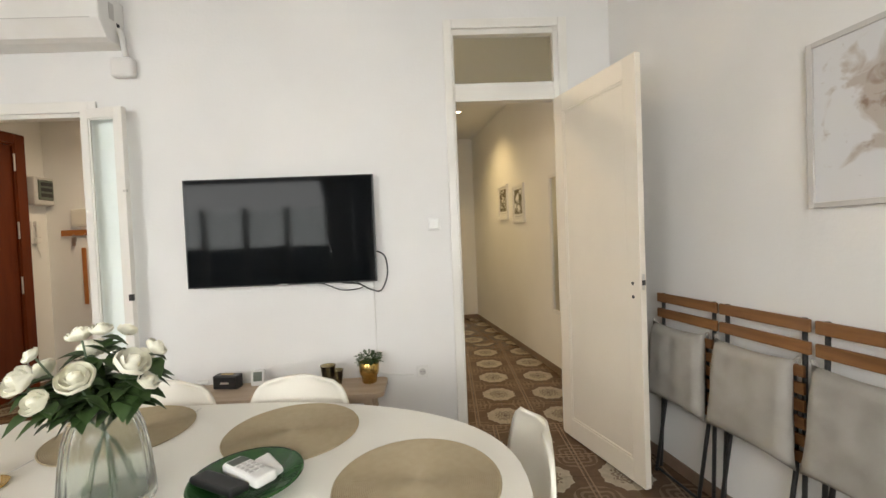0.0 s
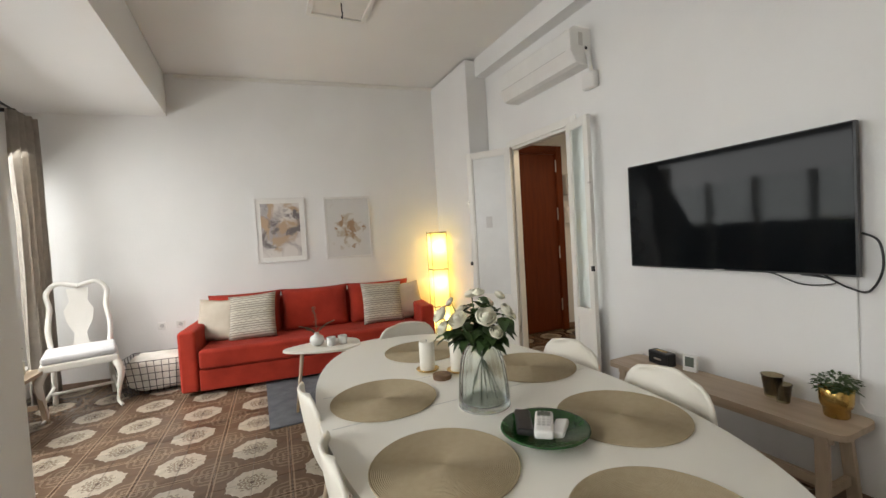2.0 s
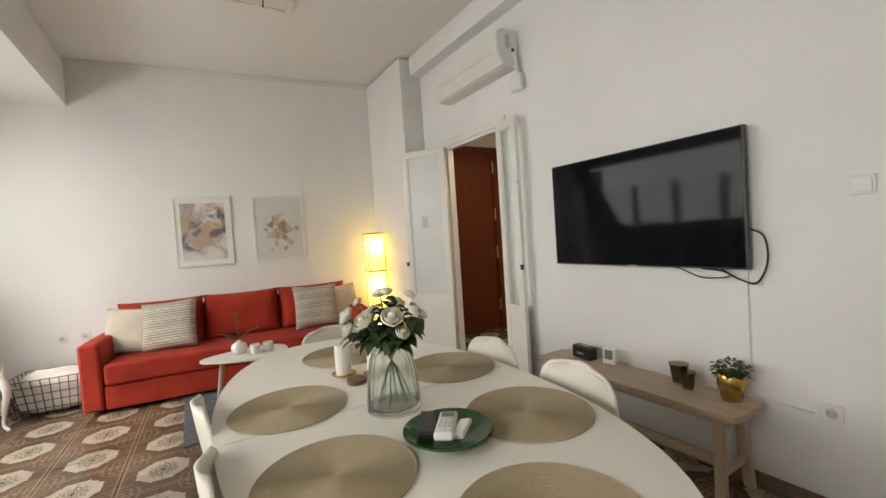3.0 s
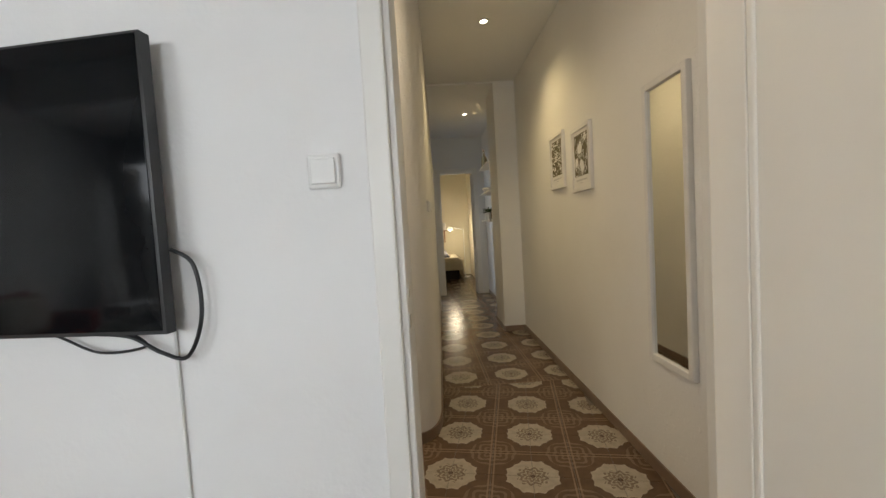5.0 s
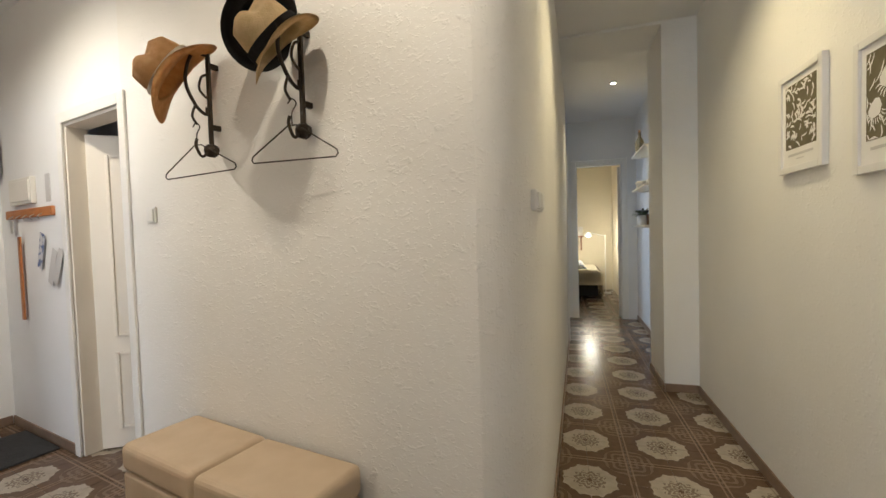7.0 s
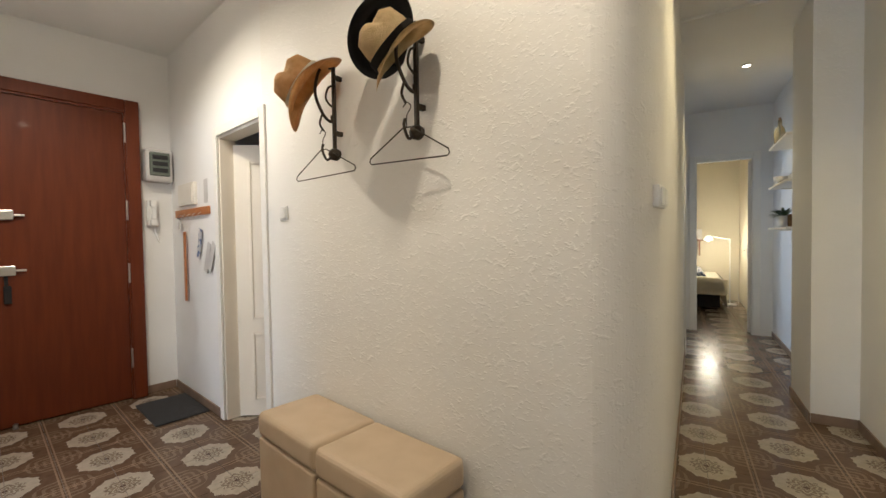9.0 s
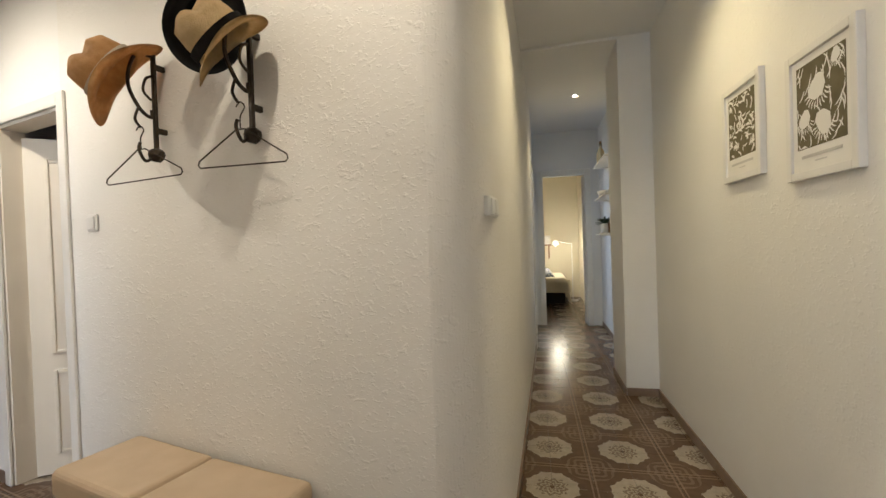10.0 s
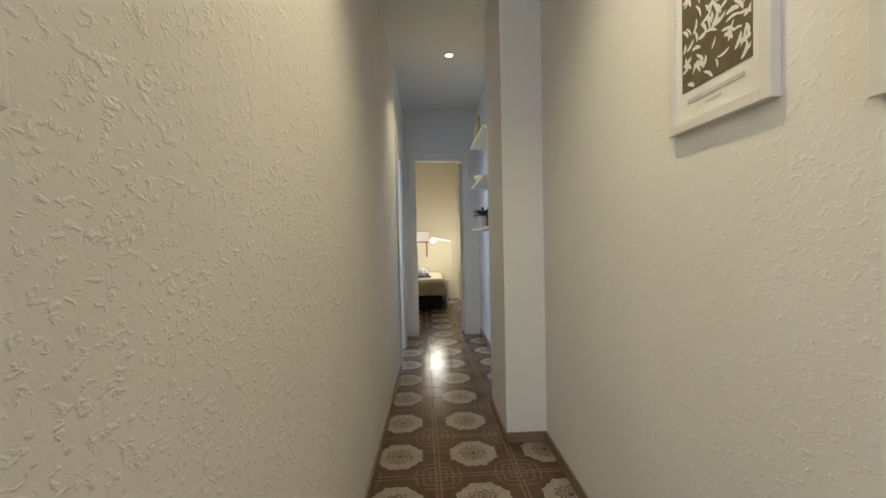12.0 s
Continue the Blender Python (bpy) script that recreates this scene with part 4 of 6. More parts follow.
def pillow(w, h, d, mat, seed, crisp=4):
    bm = bmesh.new()
    n = 14
    rnd = random.Random(seed)
    grids = []
    for side in (-1, 1):
        g = []
        for i in range(n + 1):
            row = []
            for j in range(n + 1):
                x, z = -1 + 2 * j / n, -1 + 2 * i / n
                puff = ((1 - abs(x) ** crisp) * (1 - abs(z) ** crisp)) ** 0.55
                pinch = 1 - 0.06 * (1 - abs(x) ** 2) * abs(z) ** 6
                pinch2 = 1 - 0.06 * (1 - abs(z) ** 2) * abs(x) ** 6
                y = side * d / 2 * (puff + 0.05 * noise.noise((x * 2 + seed, z * 2, side)) * puff)
                row.append(bm.verts.new((x * w / 2 * pinch2, y, z * h / 2 * pinch)))
            g.append(row)
        grids.append(g)
        for i in range(n):
            for j in range(n):
                f = (g[i][j], g[i][j + 1], g[i + 1][j + 1], g[i + 1][j])
                bm.faces.new(f if side < 0 else f[::-1])
    bmesh.ops.remove_doubles(bm, verts=bm.verts[:], dist=0.0006)
    return bm


for k, yy in enumerate((-0.73, 0.0, 0.73)):
    part("back_cushion", pillow(0.735, 0.48, 0.20, RED, k, 6), RED, sofa, smooth=True, m=pose(0.27, yy, 0.645, -11, 0, 90))


def cushion(m, mat, label, stripes, seed, w=0.48):
    c = empty("throw_cushion", m, label, "cushion", "cushions on the sofa")
    part("cover", pillow(w, w, 0.15, mat, seed), mat, c, smooth=True)
    return c


def stripe_cloth():
    m = material("patterned_cushion_cloth", (0.60, 0.55, 0.46), (0.54, 0.49, 0.40), 8, 0.95, bump=0.4, bscale=350)
    nt = m.node_tree
    b = nt.nodes["Principled BSDF"]
    tc = nt.nodes.new("ShaderNodeTexCoord")
    sep = nt.nodes.new("ShaderNodeSeparateXYZ")
    nt.links.new(tc.outputs["Object"], sep.inputs[0])

    def op(kind, a, bb=None):
        n_ = nt.nodes.new("ShaderNodeMath")
        n_.operation = kind
        for k, v_ in enumerate((a, bb)):
            if v_ is None:
                continue
            if isinstance(v_, (int, float)):
                n_.inputs[k].default_value = v_
            else:
                nt.links.new(v_, n_.inputs[k])
        return n_.outputs[0]

    zig = op("MULTIPLY", op("PINGPONG", op("MULTIPLY", sep.outputs["X"], 28.0), 1.0), 0.010)
    band = op("PINGPONG", op("ADD", sep.outputs["Z"], 0.5), 0.05)
    line = op("LESS_THAN", op("ABSOLUTE", op("SUBTRACT", band, 0.012)), 0.006)
    zigline = op("LESS_THAN", op("ABSOLUTE", op("SUBTRACT", op("SUBTRACT", band, zig), 0.030)), 0.0045)
    fac = op("MULTIPLY", op("MAXIMUM", line, zigline), 0.6)
    mix = nt.nodes.new("ShaderNodeMix")
    mix.data_type = "RGBA"
    nt.links.new(fac, mix.inputs["Factor"])
    old = b.inputs["Base Color"].links[0].from_socket
    nt.links.new(old, mix.inputs[6])
    mix.inputs[7].default_value = (0.13, 0.11, 0.095, 1)
    nt.links.new(mix.outputs[2], b.inputs["Base Color"])
    return m


PATTERN = stripe_cloth()
cushion(WEST @ pose(0.42, -2.86, 0.63, -16, 3, 74), CLOTH, "plain cream cushion in the sofa's corner", False, 11, 0.44)
cushion(WEST @ pose(0.52, -2.52, 0.65, -20, -3, 82), PATTERN, "square cushion with black and cream woven stripes", True, 12)
cushion(WEST @ pose(0.42, -0.86, 0.63, -16, -3, 104), CLOTH, "plain cream cushion in the sofa's corner", False, 13, 0.44)
cushion(WEST @ pose(0.50, -1.14, 0.65, -20, 2, 95), PATTERN, "square cushion with black and cream woven stripes", True, 14)

AB1 = art("abstract_wash", (0.66, 0.62, 0.58), [((0.38, 0.345, 0.34), 0.44, 0.58), ((0.45, 0.32, 0.21), 0.52, 0.62), ((0.16, 0.14, 0.14), 0.55, 0.64)], 4.0, 3.4, (0, 0), 0.6)
AB2 = art("leaf_wash", (0.62, 0.61, 0.59), [((0.46, 0.40, 0.32), 0.47, 0.57), ((0.33, 0.21, 0.12), 0.53, 0.60)], 9.0, 8.0, (0.0, -0.05), 0.28)
AB3 = art("flower_wash", (0.64, 0.64, 0.65), [((0.45, 0.40, 0.36), 0.46, 0.55), ((0.27, 0.19, 0.14), 0.53, 0.62)], 2.0, 7.0, (-0.08, 0.04), 0.36)


def picture(m, w, h, frame_mat, mount, art_mat, label, bar=0.02, depth=0.02, caption=False, low=None):
    c = empty("framed_picture", m, label, "picture")
    part("frame", boxes(*[((a[0], a[1], a[2] - h / 2), (b[0], b[1], b[2] - h / 2)) for a, b in ring_frame(w, h, 0, bar, depth, -depth)], bevel=0.002), frame_mat, c)
    part("mount", boxes(((-w / 2 + bar, -depth * 0.6, -h / 2 + bar), (w / 2 - bar, -0.002, h / 2 - bar))), PAPER, c)
    z0 = -h / 2 + (low if low else mount)
    part("print", boxes(((-w / 2 + mount, -depth * 0.6 - 0.0015, z0), (w / 2 - mount, -depth * 0.6 - 0.0002, h / 2 - mount))), art_mat, c)
    return c


picture(WEST @ pose(0.0, -2.21, 1.555, 0, 0, 90), 0.56, 0.76, WHITEFRAME, 0.065, AB1, "abstract brown and grey wash print in a white frame")
picture(WEST @ pose(0.0, -1.43, 1.55, 0, 0, 90), 0.56, 0.76, WHITEFRAME, 0.026, AB2, "pale botanical print in a white frame")
picture(CORR @ pose(2.36, 1.80, 1.70, 0, 0, -90), 0.80, 0.60, GRAYFRAME, 0.022, AB3, "canvas print of faded brown flowers in a thin frame")

# column lamp
lampbody = empty("floor_lamp", ROOM @ pose(-4.22, -0.41, 0, 0, 0, -7), "lit three-tier column floor lamp with paper shades", "floor lamp")
for k in range(3):
    z0 = 0.05 + 0.46 * k
    part("shade", boxes(((-0.095, -0.095, z0), (-0.092, 0.095, z0 + 0.44)), ((0.092, -0.095, z0), (0.095, 0.095, z0 + 0.44)), ((-0.092, 0.092, z0), (0.092, 0.095, z0 + 0.44)), ((-0.092, -0.095, z0), (0.092, -0.092, z0 + 0.44))), LAMPSHADE, lampbody, "glowing yellow paper shade")
    part("tier_rim", boxes(((-0.102, -0.102, z0 + 0.443), (0.102, -0.096, z0 + 0.455)), ((-0.102, 0.096, z0 + 0.443), (0.102, 0.102, z0 + 0.455)), ((-0.102, -0.096, z0 + 0.443), (-0.096, 0.096, z0 + 0.455)), ((0.096, -0.096, z0 + 0.443), (0.102, 0.096, z0 + 0.455))), DARKSTEEL, lampbody)
# added cap: keeps the tier lights from throwing a hot spot up the pilaster
part("top_diffuser", boxes(((-0.091, -0.091, 1.395), (0.091, 0.091, 1.398))), LAMPSHADE, lampbody)
for sx in (-0.1, 0.1):
    for sy in (-0.1, 0.1):
        part("post", rod(bmesh.new(), (sx, sy, 0), (sx, sy, 1.43), 0.003, n=8), DARKSTEEL, lampbody)
for k in range(3):
    bm = bmesh.new()
    bmesh.ops.create_uvsphere(bm, u_segments=16, v_segments=10, radius=0.032, matrix=Matrix.Translation((0, 0, 0.26 + 0.46 * k)))
    part("bulb", bm, BULB, lampbody, "lit bulb inside the shade", smooth=True)
    lamp("tier_light", "POINT", ROOM @ pose(-4.22, -0.41, 0.34 + 0.46 * k), 13.0, (1.0, 0.85, 0.41), 0.03)

# coffee tables
def coffee_table(m, a, b, h, label):
    c = empty("coffee_table", m, label, "table", "nesting coffee tables")
    part("tabletop", prism(bmesh.new(), [(x, y * (0.78 + 0.34 * x / a)) for x, y in oval(a, b, 48, 2.15)], h - 0.018, h, 0.004), WHITE_TOP, c)
    for ang in (35, 145, 215, 325) if b > 0.22 else (90, 210, 330):
        x, y = math.cos(radians(ang)), math.sin(radians(ang))
        part("leg", rod(bmesh.new(), (a * 0.62 * x, b * 0.62 * y, h - 0.018), (a * 0.88 * x, b * 0.88 * y, 0), 0.016, 0.011), PINE_V, c, smooth=True)
    return c


coffee_table(WEST @ pose(1.58, -1.85, 0, 0, 0, 90), 0.32, 0.25, 0.50, "small white oval coffee table with slanted wooden legs")
coffee_table(WEST @ pose(1.45, -1.42, 0, 0, 0, 90), 0.27, 0.21, 0.42, "lower white coffee table with wooden legs")
solo("rug", boxes(((-0.6, -0.62, 0.0), (0.6, 0.62, 0.012)), bevel=0.004), GREY_RUG, ROOM @ pose(-3.4, -1.86, 0.001, 0, 0, 0), "grey woven rug under the coffee tables", "rug")
sv_ = empty("bud_vase", WEST @ pose(1.56, -1.89, 0.5005), "round white bud vase with eucalyptus sprigs", "vase")
part("vase_body", lathe(bmesh.new(), [(0.025, 0), (0.05, 0.015), (0.062, 0.045), (0.052, 0.08), (0.02, 0.098), (0.018, 0.11), (0.021, 0.113)], 28), PLASTIC, sv_, smooth=True)
bm = bmesh.new()
for sx, sy, hh in ((0.0, -0.01, 0.33), (0.02, -0.13, 0.18), (0.0, 0.15, 0.2), (0.03, -0.08, 0.15)):
    pts = spline([(0, 0, 0.10), (sx * 0.4, sy * 0.4, 0.10 + (hh - 0.1) * 0.6), (sx, sy, hh)], 8)
    tube(bm, pts, 0.0018, 5)
    for p in pts[4:]:
        for k in range(3):
            a = rng.uniform(0, 6.28)
            leaf_blade(bm, p, (math.cos(a), math.sin(a), 0.3), rng.uniform(0.016, 0.026), 0.008)
tagged(part("sprigs", bm, LEAF2, sv_), kind="stuff")
cup = empty("tealight_cup", WEST @ pose(1.62, -1.775, 0.5005), "white ceramic tealight cup on the coffee table", "candle holder", "tealight cups")
part("cup", lathe(bmesh.new(), [(0.030, 0), (0.036, 0.004), (0.039, 0.070), (0.036, 0.072), (0.032, 0.045), (0.004, 0.042)], 28), PLASTIC, cup, smooth=True)
part("wax", lathe(bmesh.new(), [(0.032, 0.044), (0.032, 0.052), (0.003, 0.053)], 20), WAX, cup)
copy_thing(cup, WEST @ pose(1.60, -1.68, 0.5005))

# white wooden side chair
wc = empty("side_chair", WEST @ pose(0.66, -3.95, 0, 0, 0, -68) @ Matrix.Scale(1.1, 4), "white painted antique chair with a vase-shaped back splat", "chair")
part("seat_pad", boxes(((-0.23, -0.22, 0.44), (0.23, 0.22, 0.50)), bevel=0.025, seg=4), material("pale_seat_cloth", (0.62, 0.62, 0.63), (0.56, 0.56, 0.57), 10, 0.9, bump=0.3, bscale=260), wc)
part("seat_rail", boxes(((-0.24, -0.225, 0.38), (0.24, 0.225, 0.44)), bevel=0.012), TRIM, wc)
for sx in (-1, 1):
    bm = bmesh.new()
    pts = spline([(sx * 0.21, 0.19, 0.40), (sx * 0.245, 0.225, 0.30), (sx * 0.225, 0.205, 0.15), (sx * 0.215, 0.2, 0.05), (sx * 0.24, 0.235, 0.012)], 5)
    tube(bm, pts, 0.022, 10)
    for vtx in bm.verts:
        near = min(pts, key=lambda p: (p - vtx.co).length)
        vtx.co = near + (vtx.co - near) * (1.5 - 0.95 * min(1, (0.40 - near.z) / 0.3))
    part("front_leg", bm, TRIM, wc, smooth=True)
    bm = bmesh.new()
    tube(bm, spline([(sx * 0.20, -0.30, 0), (sx * 0.19, -0.22, 0.25), (sx * 0.19, -0.205, 0.45), (sx * 0.205, -0.23, 0.65), (sx * 0.185, -0.26, 0.82), (sx * 0.20, -0.28, 0.95), (sx * 0.13, -0.29, 1.03), (0, -0.29, 1.0)], 6), 0.02, 10)
    part("back_post", bm, TRIM, wc, smooth=True)
bm = bmesh.new()
prism(bm, [(-0.09, 0.45), (-0.05, 0.52), (-0.04, 0.60), (-0.085, 0.70), (-0.10, 0.80), (-0.06, 0.88), (-0.075, 0.99), (0.075, 0.99), (0.06, 0.88), (0.10, 0.80), (0.085, 0.70), (0.04, 0.60), (0.05, 0.52), (0.09, 0.45)], -0.01, 0.01)
bmesh.ops.rotate(bm, verts=bm.verts[:], matrix=Matrix.Rotation(radians(90), 3, "X"))
part("back_splat", bm, TRIM, wc, m=pose(0, -0.16, 0, 8.5, 0, 0))
for a, b in (((-0.22, 0.19, 0.16), (-0.195, -0.25, 0.16)), ((0.22, 0.19, 0.16), (0.195, -0.25, 0.16)), ((-0.2, 0, 0.16), (0.2, 0, 0.16))):
    part("stretcher", rod(bmesh.new(), a, b, 0.013), TRIM, wc, smooth=True)
# wire basket with a blanket
bk = empty("wire_basket", WEST @ pose(0.36, -3.42, 0, 0, 0, 0) @ Matrix.Scale(1.14, 4), "black wire basket holding a white blanket", "basket")
bm = bmesh.new()
for i in range(11):
    f = i / 10
    for sx in (-1, 1):
        rod(bm, (sx * 0.15, -0.24 + 0.48 * f, 0.004), (sx * 0.19, -0.28 + 0.56 * f, 0.29), 0.003, n=6)
for i in range(7):
    f = i / 6
    for sy in (-1, 1):
        rod(bm, (-0.15 + 0.3 * f, sy * 0.24, 0.004), (-0.19 + 0.38 * f, sy * 0.28, 0.29), 0.003, n=6)
for z in (0.004, 0.06, 0.12, 0.18, 0.24, 0.29):
    f = z / 0.29
    x, y = 0.15 + 0.04 * f, 0.24 + 0.04 * f
    tube(bm, [(-x, -y, z), (x, -y, z), (x, y, z), (-x, y, z)], 0.003, 6, closed=True)
part("wire", bm, DARKSTEEL, bk)
bm = bmesh.new()
bmesh.ops.create_uvsphere(bm, u_segments=36, v_segments=20, radius=1)
for vtx in bm.verts:
    c = vtx.co.copy()
    k = 1 + 0.10 * noise.noise(c * 3.1) + 0.05 * noise.noise(c * 8)
    c = Vector([math.copysign(abs(w) ** 0.6, w) for w in c])
    vtx.co = (max(-0.152, min(0.152, c.x * 0.17 * k)), max(-0.235, min(0.235, c.y * 0.25 * k)), 0.160 + c.z * 0.152 * k)
part("blanket", bm, material("white_blanket_wool", (0.76, 0.73, 0.67), (0.68, 0.65, 0.58), 14, 0.95, bump=0.5, bscale=180), bk, "crumpled white blanket", smooth=True)
# small bench by the window
bench(WEST @ pose(1.34, -4.20, 0, 0, 0, 6), 0.9, 0.32, 0.45, "pale wooden bench beside the window", "window_bench")
wcand = empty("jar_candle", WEST @ pose(1.02, -4.22, 0.4505), "wide white candle on the window bench", "candle")
part("wax", lathe(bmesh.new(), [(0.045, 0), (0.048, 0.004), (0.048, 0.10), (0.042, 0.104), (0.02, 0.098)], 28), WAX, wcand, smooth=True)
part("wick", rod(bmesh.new(), (0, 0, 0.098), (0, 0, 0.112), 0.001), DARKSTEEL, wcand)

# ---- folded chairs along the east wall ----
def folded_chair(m):
    c = empty("folding_chair", m, "folded brown slatted chair with a tied grey seat pad", "chair", "folded chairs against the wall")
    for z, h in ((0.94, 0.05), (0.855, 0.05)):
        part("back_slat", boxes(((-0.03, -0.20, z), (-0.014, 0.20, z + h)), bevel=0.004), TEAK, c)
    for k in range(6):
        z = 0.44 + 0.066 * k
        part("seat_slat", boxes(((-0.052, -0.195, z), (-0.038, 0.195, z + 0.045)), bevel=0.003), TEAK, c)
    for sy in (-0.17, 0.17):
        part("leg", tube(bmesh.new(), [(-0.008, sy, 0.99), (-0.02, sy * 1.02, 0.5), (-0.045, sy * 1.05, 0.01)], 0.009, 8), DARKSTEEL, c, smooth=True)
        part("leg", tube(bmesh.new(), [(-0.035, sy * 0.86, 0.78), (-0.03, sy * 0.86, 0.4), (-0.10, sy * 0.86, 0.01)], 0.009, 8), DARKSTEEL, c, smooth=True)
    part("stretcher", rod(bmesh.new(), (-0.10, -0.146, 0.03), (-0.10, 0.146, 0.03), 0.007), DARKSTEEL, c)
    bm = pillow(0.385, 0.41, 0.08, CUSH, 3, 8)
    for vtx in bm.verts:
        vtx.co.x *= 1.0 - 0.35 * vtx.co.z
        vtx.co.y += 0.006 * noise.noise((vtx.co.x * 9, vtx.co.z * 9, 2.0))
        for bx in (-0.11, 0.0, 0.11):
            for bz in (-0.11, 0.0, 0.11):
                r2 = (vtx.co.x - bx) ** 2 + (vtx.co.z - bz) ** 2
                vtx.co.y *= 1 - 0.45 * math.exp(-r2 / 0.0006)
    part("seat_pad", bm, CUSH, c, "tufted grey-beige cotton pad", smooth=True, m=pose(-0.088, 0, 0.635, 4, 0, 90))
    for sy in (-0.17, 0.17):
        part("tie", tube(bmesh.new(), spline([(-0.07, sy, 0.82), (-0.06, sy * 1.1, 0.85), (-0.035, sy, 0.80)], 4), 0.005, 6), CUSH, c)
    return c


fc = folded_chair(CORR @ pose(2.345, 2.80, 0))
copy_thing(fc, CORR @ pose(2.345, 2.385, 0))
copy_thing(fc, CORR @ pose(2.345, 1.965, 0))

# ---- ceiling, windows and outside of the living room ----
cr = empty("ceiling_hatch", ROOM @ pose(-2.87, -1.72, CEIL_Z), "square white ceiling panel with a bare hook", "ceiling panel")
part("panel_frame", boxes(((-0.25, -0.25, -0.022), (0.25, -0.21, 0)), ((-0.25, 0.21, -0.022), (0.25, 0.25, 0)), ((-0.25, -0.21, -0.022), (-0.21, 0.21, 0)), ((0.21, -0.21, -0.022), (0.25, 0.21, 0)), bevel=0.005), TRIM, cr)
part("panel", boxes(((-0.21, -0.21, -0.008), (0.21, 0.21, -0.001))), TRIM, cr)
part("hook", tube(bmesh.new(), spline([(0, 0, -0.008), (0, 0, -0.07), (0.025, 0, -0.10), (0.0, 0, -0.13), (-0.025, 0, -0.105)], 6), 0.005, 8), DARKSTEEL, cr, smooth=True)
solo("cornice_west", boxes(((0.001, -3.2, 3.285), (0.018, -0.1, 3.318)), ((0.018, -3.2, 3.30), (0.03, -0.1, 3.318)), bevel=0.002), TRIM, WEST, "thin white cornice along the ceiling edge", "cornice", kind="structure")


def window(m, w, h, panes, name):
    c = empty(name, m, "white framed window with tall panes", "window", kind="structure")
    part("window_frame", boxes(*ring_frame(w, h, 0, 0.05, 0.08, -0.04), bevel=0.004), TRIM, c)
    step = (w - 0.1) / panes
    for k in range(panes):
        x0 = -w / 2 + 0.05 + k * step
        part("sash", boxes(*[((a[0] + x0 + step / 2, a[1], a[2]), (b[0] + x0 + step / 2, b[1], b[2])) for a, b in ring_frame(step - 0.006, h - 0.106, 0.053, 0.055, 0.05, -0.02)], bevel=0.003), TRIM, c)
        part("glazing_bar", boxes(((x0 + 0.055, -0.012, 0.62), (x0 + step - 0.055, 0.02, 0.65))), TRIM, c)
        part("pane", boxes(((x0 + 0.05, 0.0, 0.10), (x0 + step - 0.05, 0.005, h - 0.1))), GLASS, c).visible_shadow = False
    part("sill", boxes(((-w / 2 - 0.04, -0.02, -0.05), (w / 2 + 0.04, 0.2, -0.002)), bevel=0.006), TRIM, c)
    return c


window(ROOM @ pose(-3.25, -4.72, 0.35), 3.00, 2.20, 4, "window_1")
window(ROOM @ pose(0.15, -4.72, 0.35), 1.80, 2.20, 3, "window_2")


def curtain(m, w, h, folds, label, seed):
    c = empty("curtain", m, label, "curtain", "curtains of the living room")
    bm = bmesh.new()
    n = folds * 12
    rows = []
    for i in range(9):
        z = h * (1 - i / 8)
        row = []
        for j in range(n + 1):
            f = j / n
            amp = 0.042 * (0.75 + 0.35 * i / 8)
            row.append(bm.verts.new(((f - 0.5) * w * (1 + 0.05 * math.sin(i * 0.5 + seed)), amp * math.sin(2 * math.pi * folds * f + 0.5 * math.sin(i * 0.6 + 5 * f + seed)) + 0.01 * noise.noise((f * 6, z * 2, seed)), z)))
        rows.append(row)
    for a, b in zip(rows, rows[1:]):
        for j in range(n):
            bm.faces.new((a[j], a[j + 1], b[j + 1], b[j]))
    bmesh.ops.solidify(bm, geom=bm.faces[:], thickness=0.003)
    part("drape", bm, CURTAIN, c, smooth=True)
    return c


curtain(ROOM @ pose(-4.60, -4.38, 0.02, 0, 0, -8), 0.36, 2.72, 4, "grey-beige curtain drawn aside by the window", 1.0)
curtain(ROOM @ pose(-1.55, -4.46, 0.02), 0.36, 2.72, 5, "grey-beige curtain gathered between the windows", 4.0)
curtain(ROOM @ pose(1.12, -4.46, 0.02), 0.30, 2.72, 4, "grey-beige curtain at the window's edge", 7.0)
rail = empty("curtain_rail", ROOM @ pose(0, -4.43, 2.77), "slim dark curtain rail below the ceiling", "curtain rail")
part("pole", rod(bmesh.new(), (-4.85, 0, 0), (1.3, 0, 0), 0.010), DARKSTEEL, rail, smooth=True)
for x in (-4.6, -1.5, 1.1):
    part("bracket", boxes(((x - 0.012, -0.21, -0.015), (x + 0.012, 0.01, 0.015))), DARKSTEEL, rail)
# sprig of leaves by the window
wp = empty("window_plant", WEST @ pose(1.20, -4.24, 0.4505), "leafy green plant in a white pot on the window bench", "potted plant")
part("pot", lathe(bmesh.new(), [(0.04, 0), (0.05, 0.01), (0.058, 0.11), (0.055, 0.112), (0.048, 0.09), (0.005, 0.085)], 24), PLASTIC, wp, smooth=True)
bm = bmesh.new()
for k in range(60):
    a = rng.uniform(0, 6.28)
    leaf_blade(bm, (0.05 * math.cos(a), 0.05 * math.sin(a), rng.uniform(0.10, 0.34)), (math.cos(a), math.sin(a), rng.uniform(0.0, 0.9)), rng.uniform(0.06, 0.12), 0.014, 0.5)
tagged(part("foliage", bm, LEAF2, wp), kind="stuff")
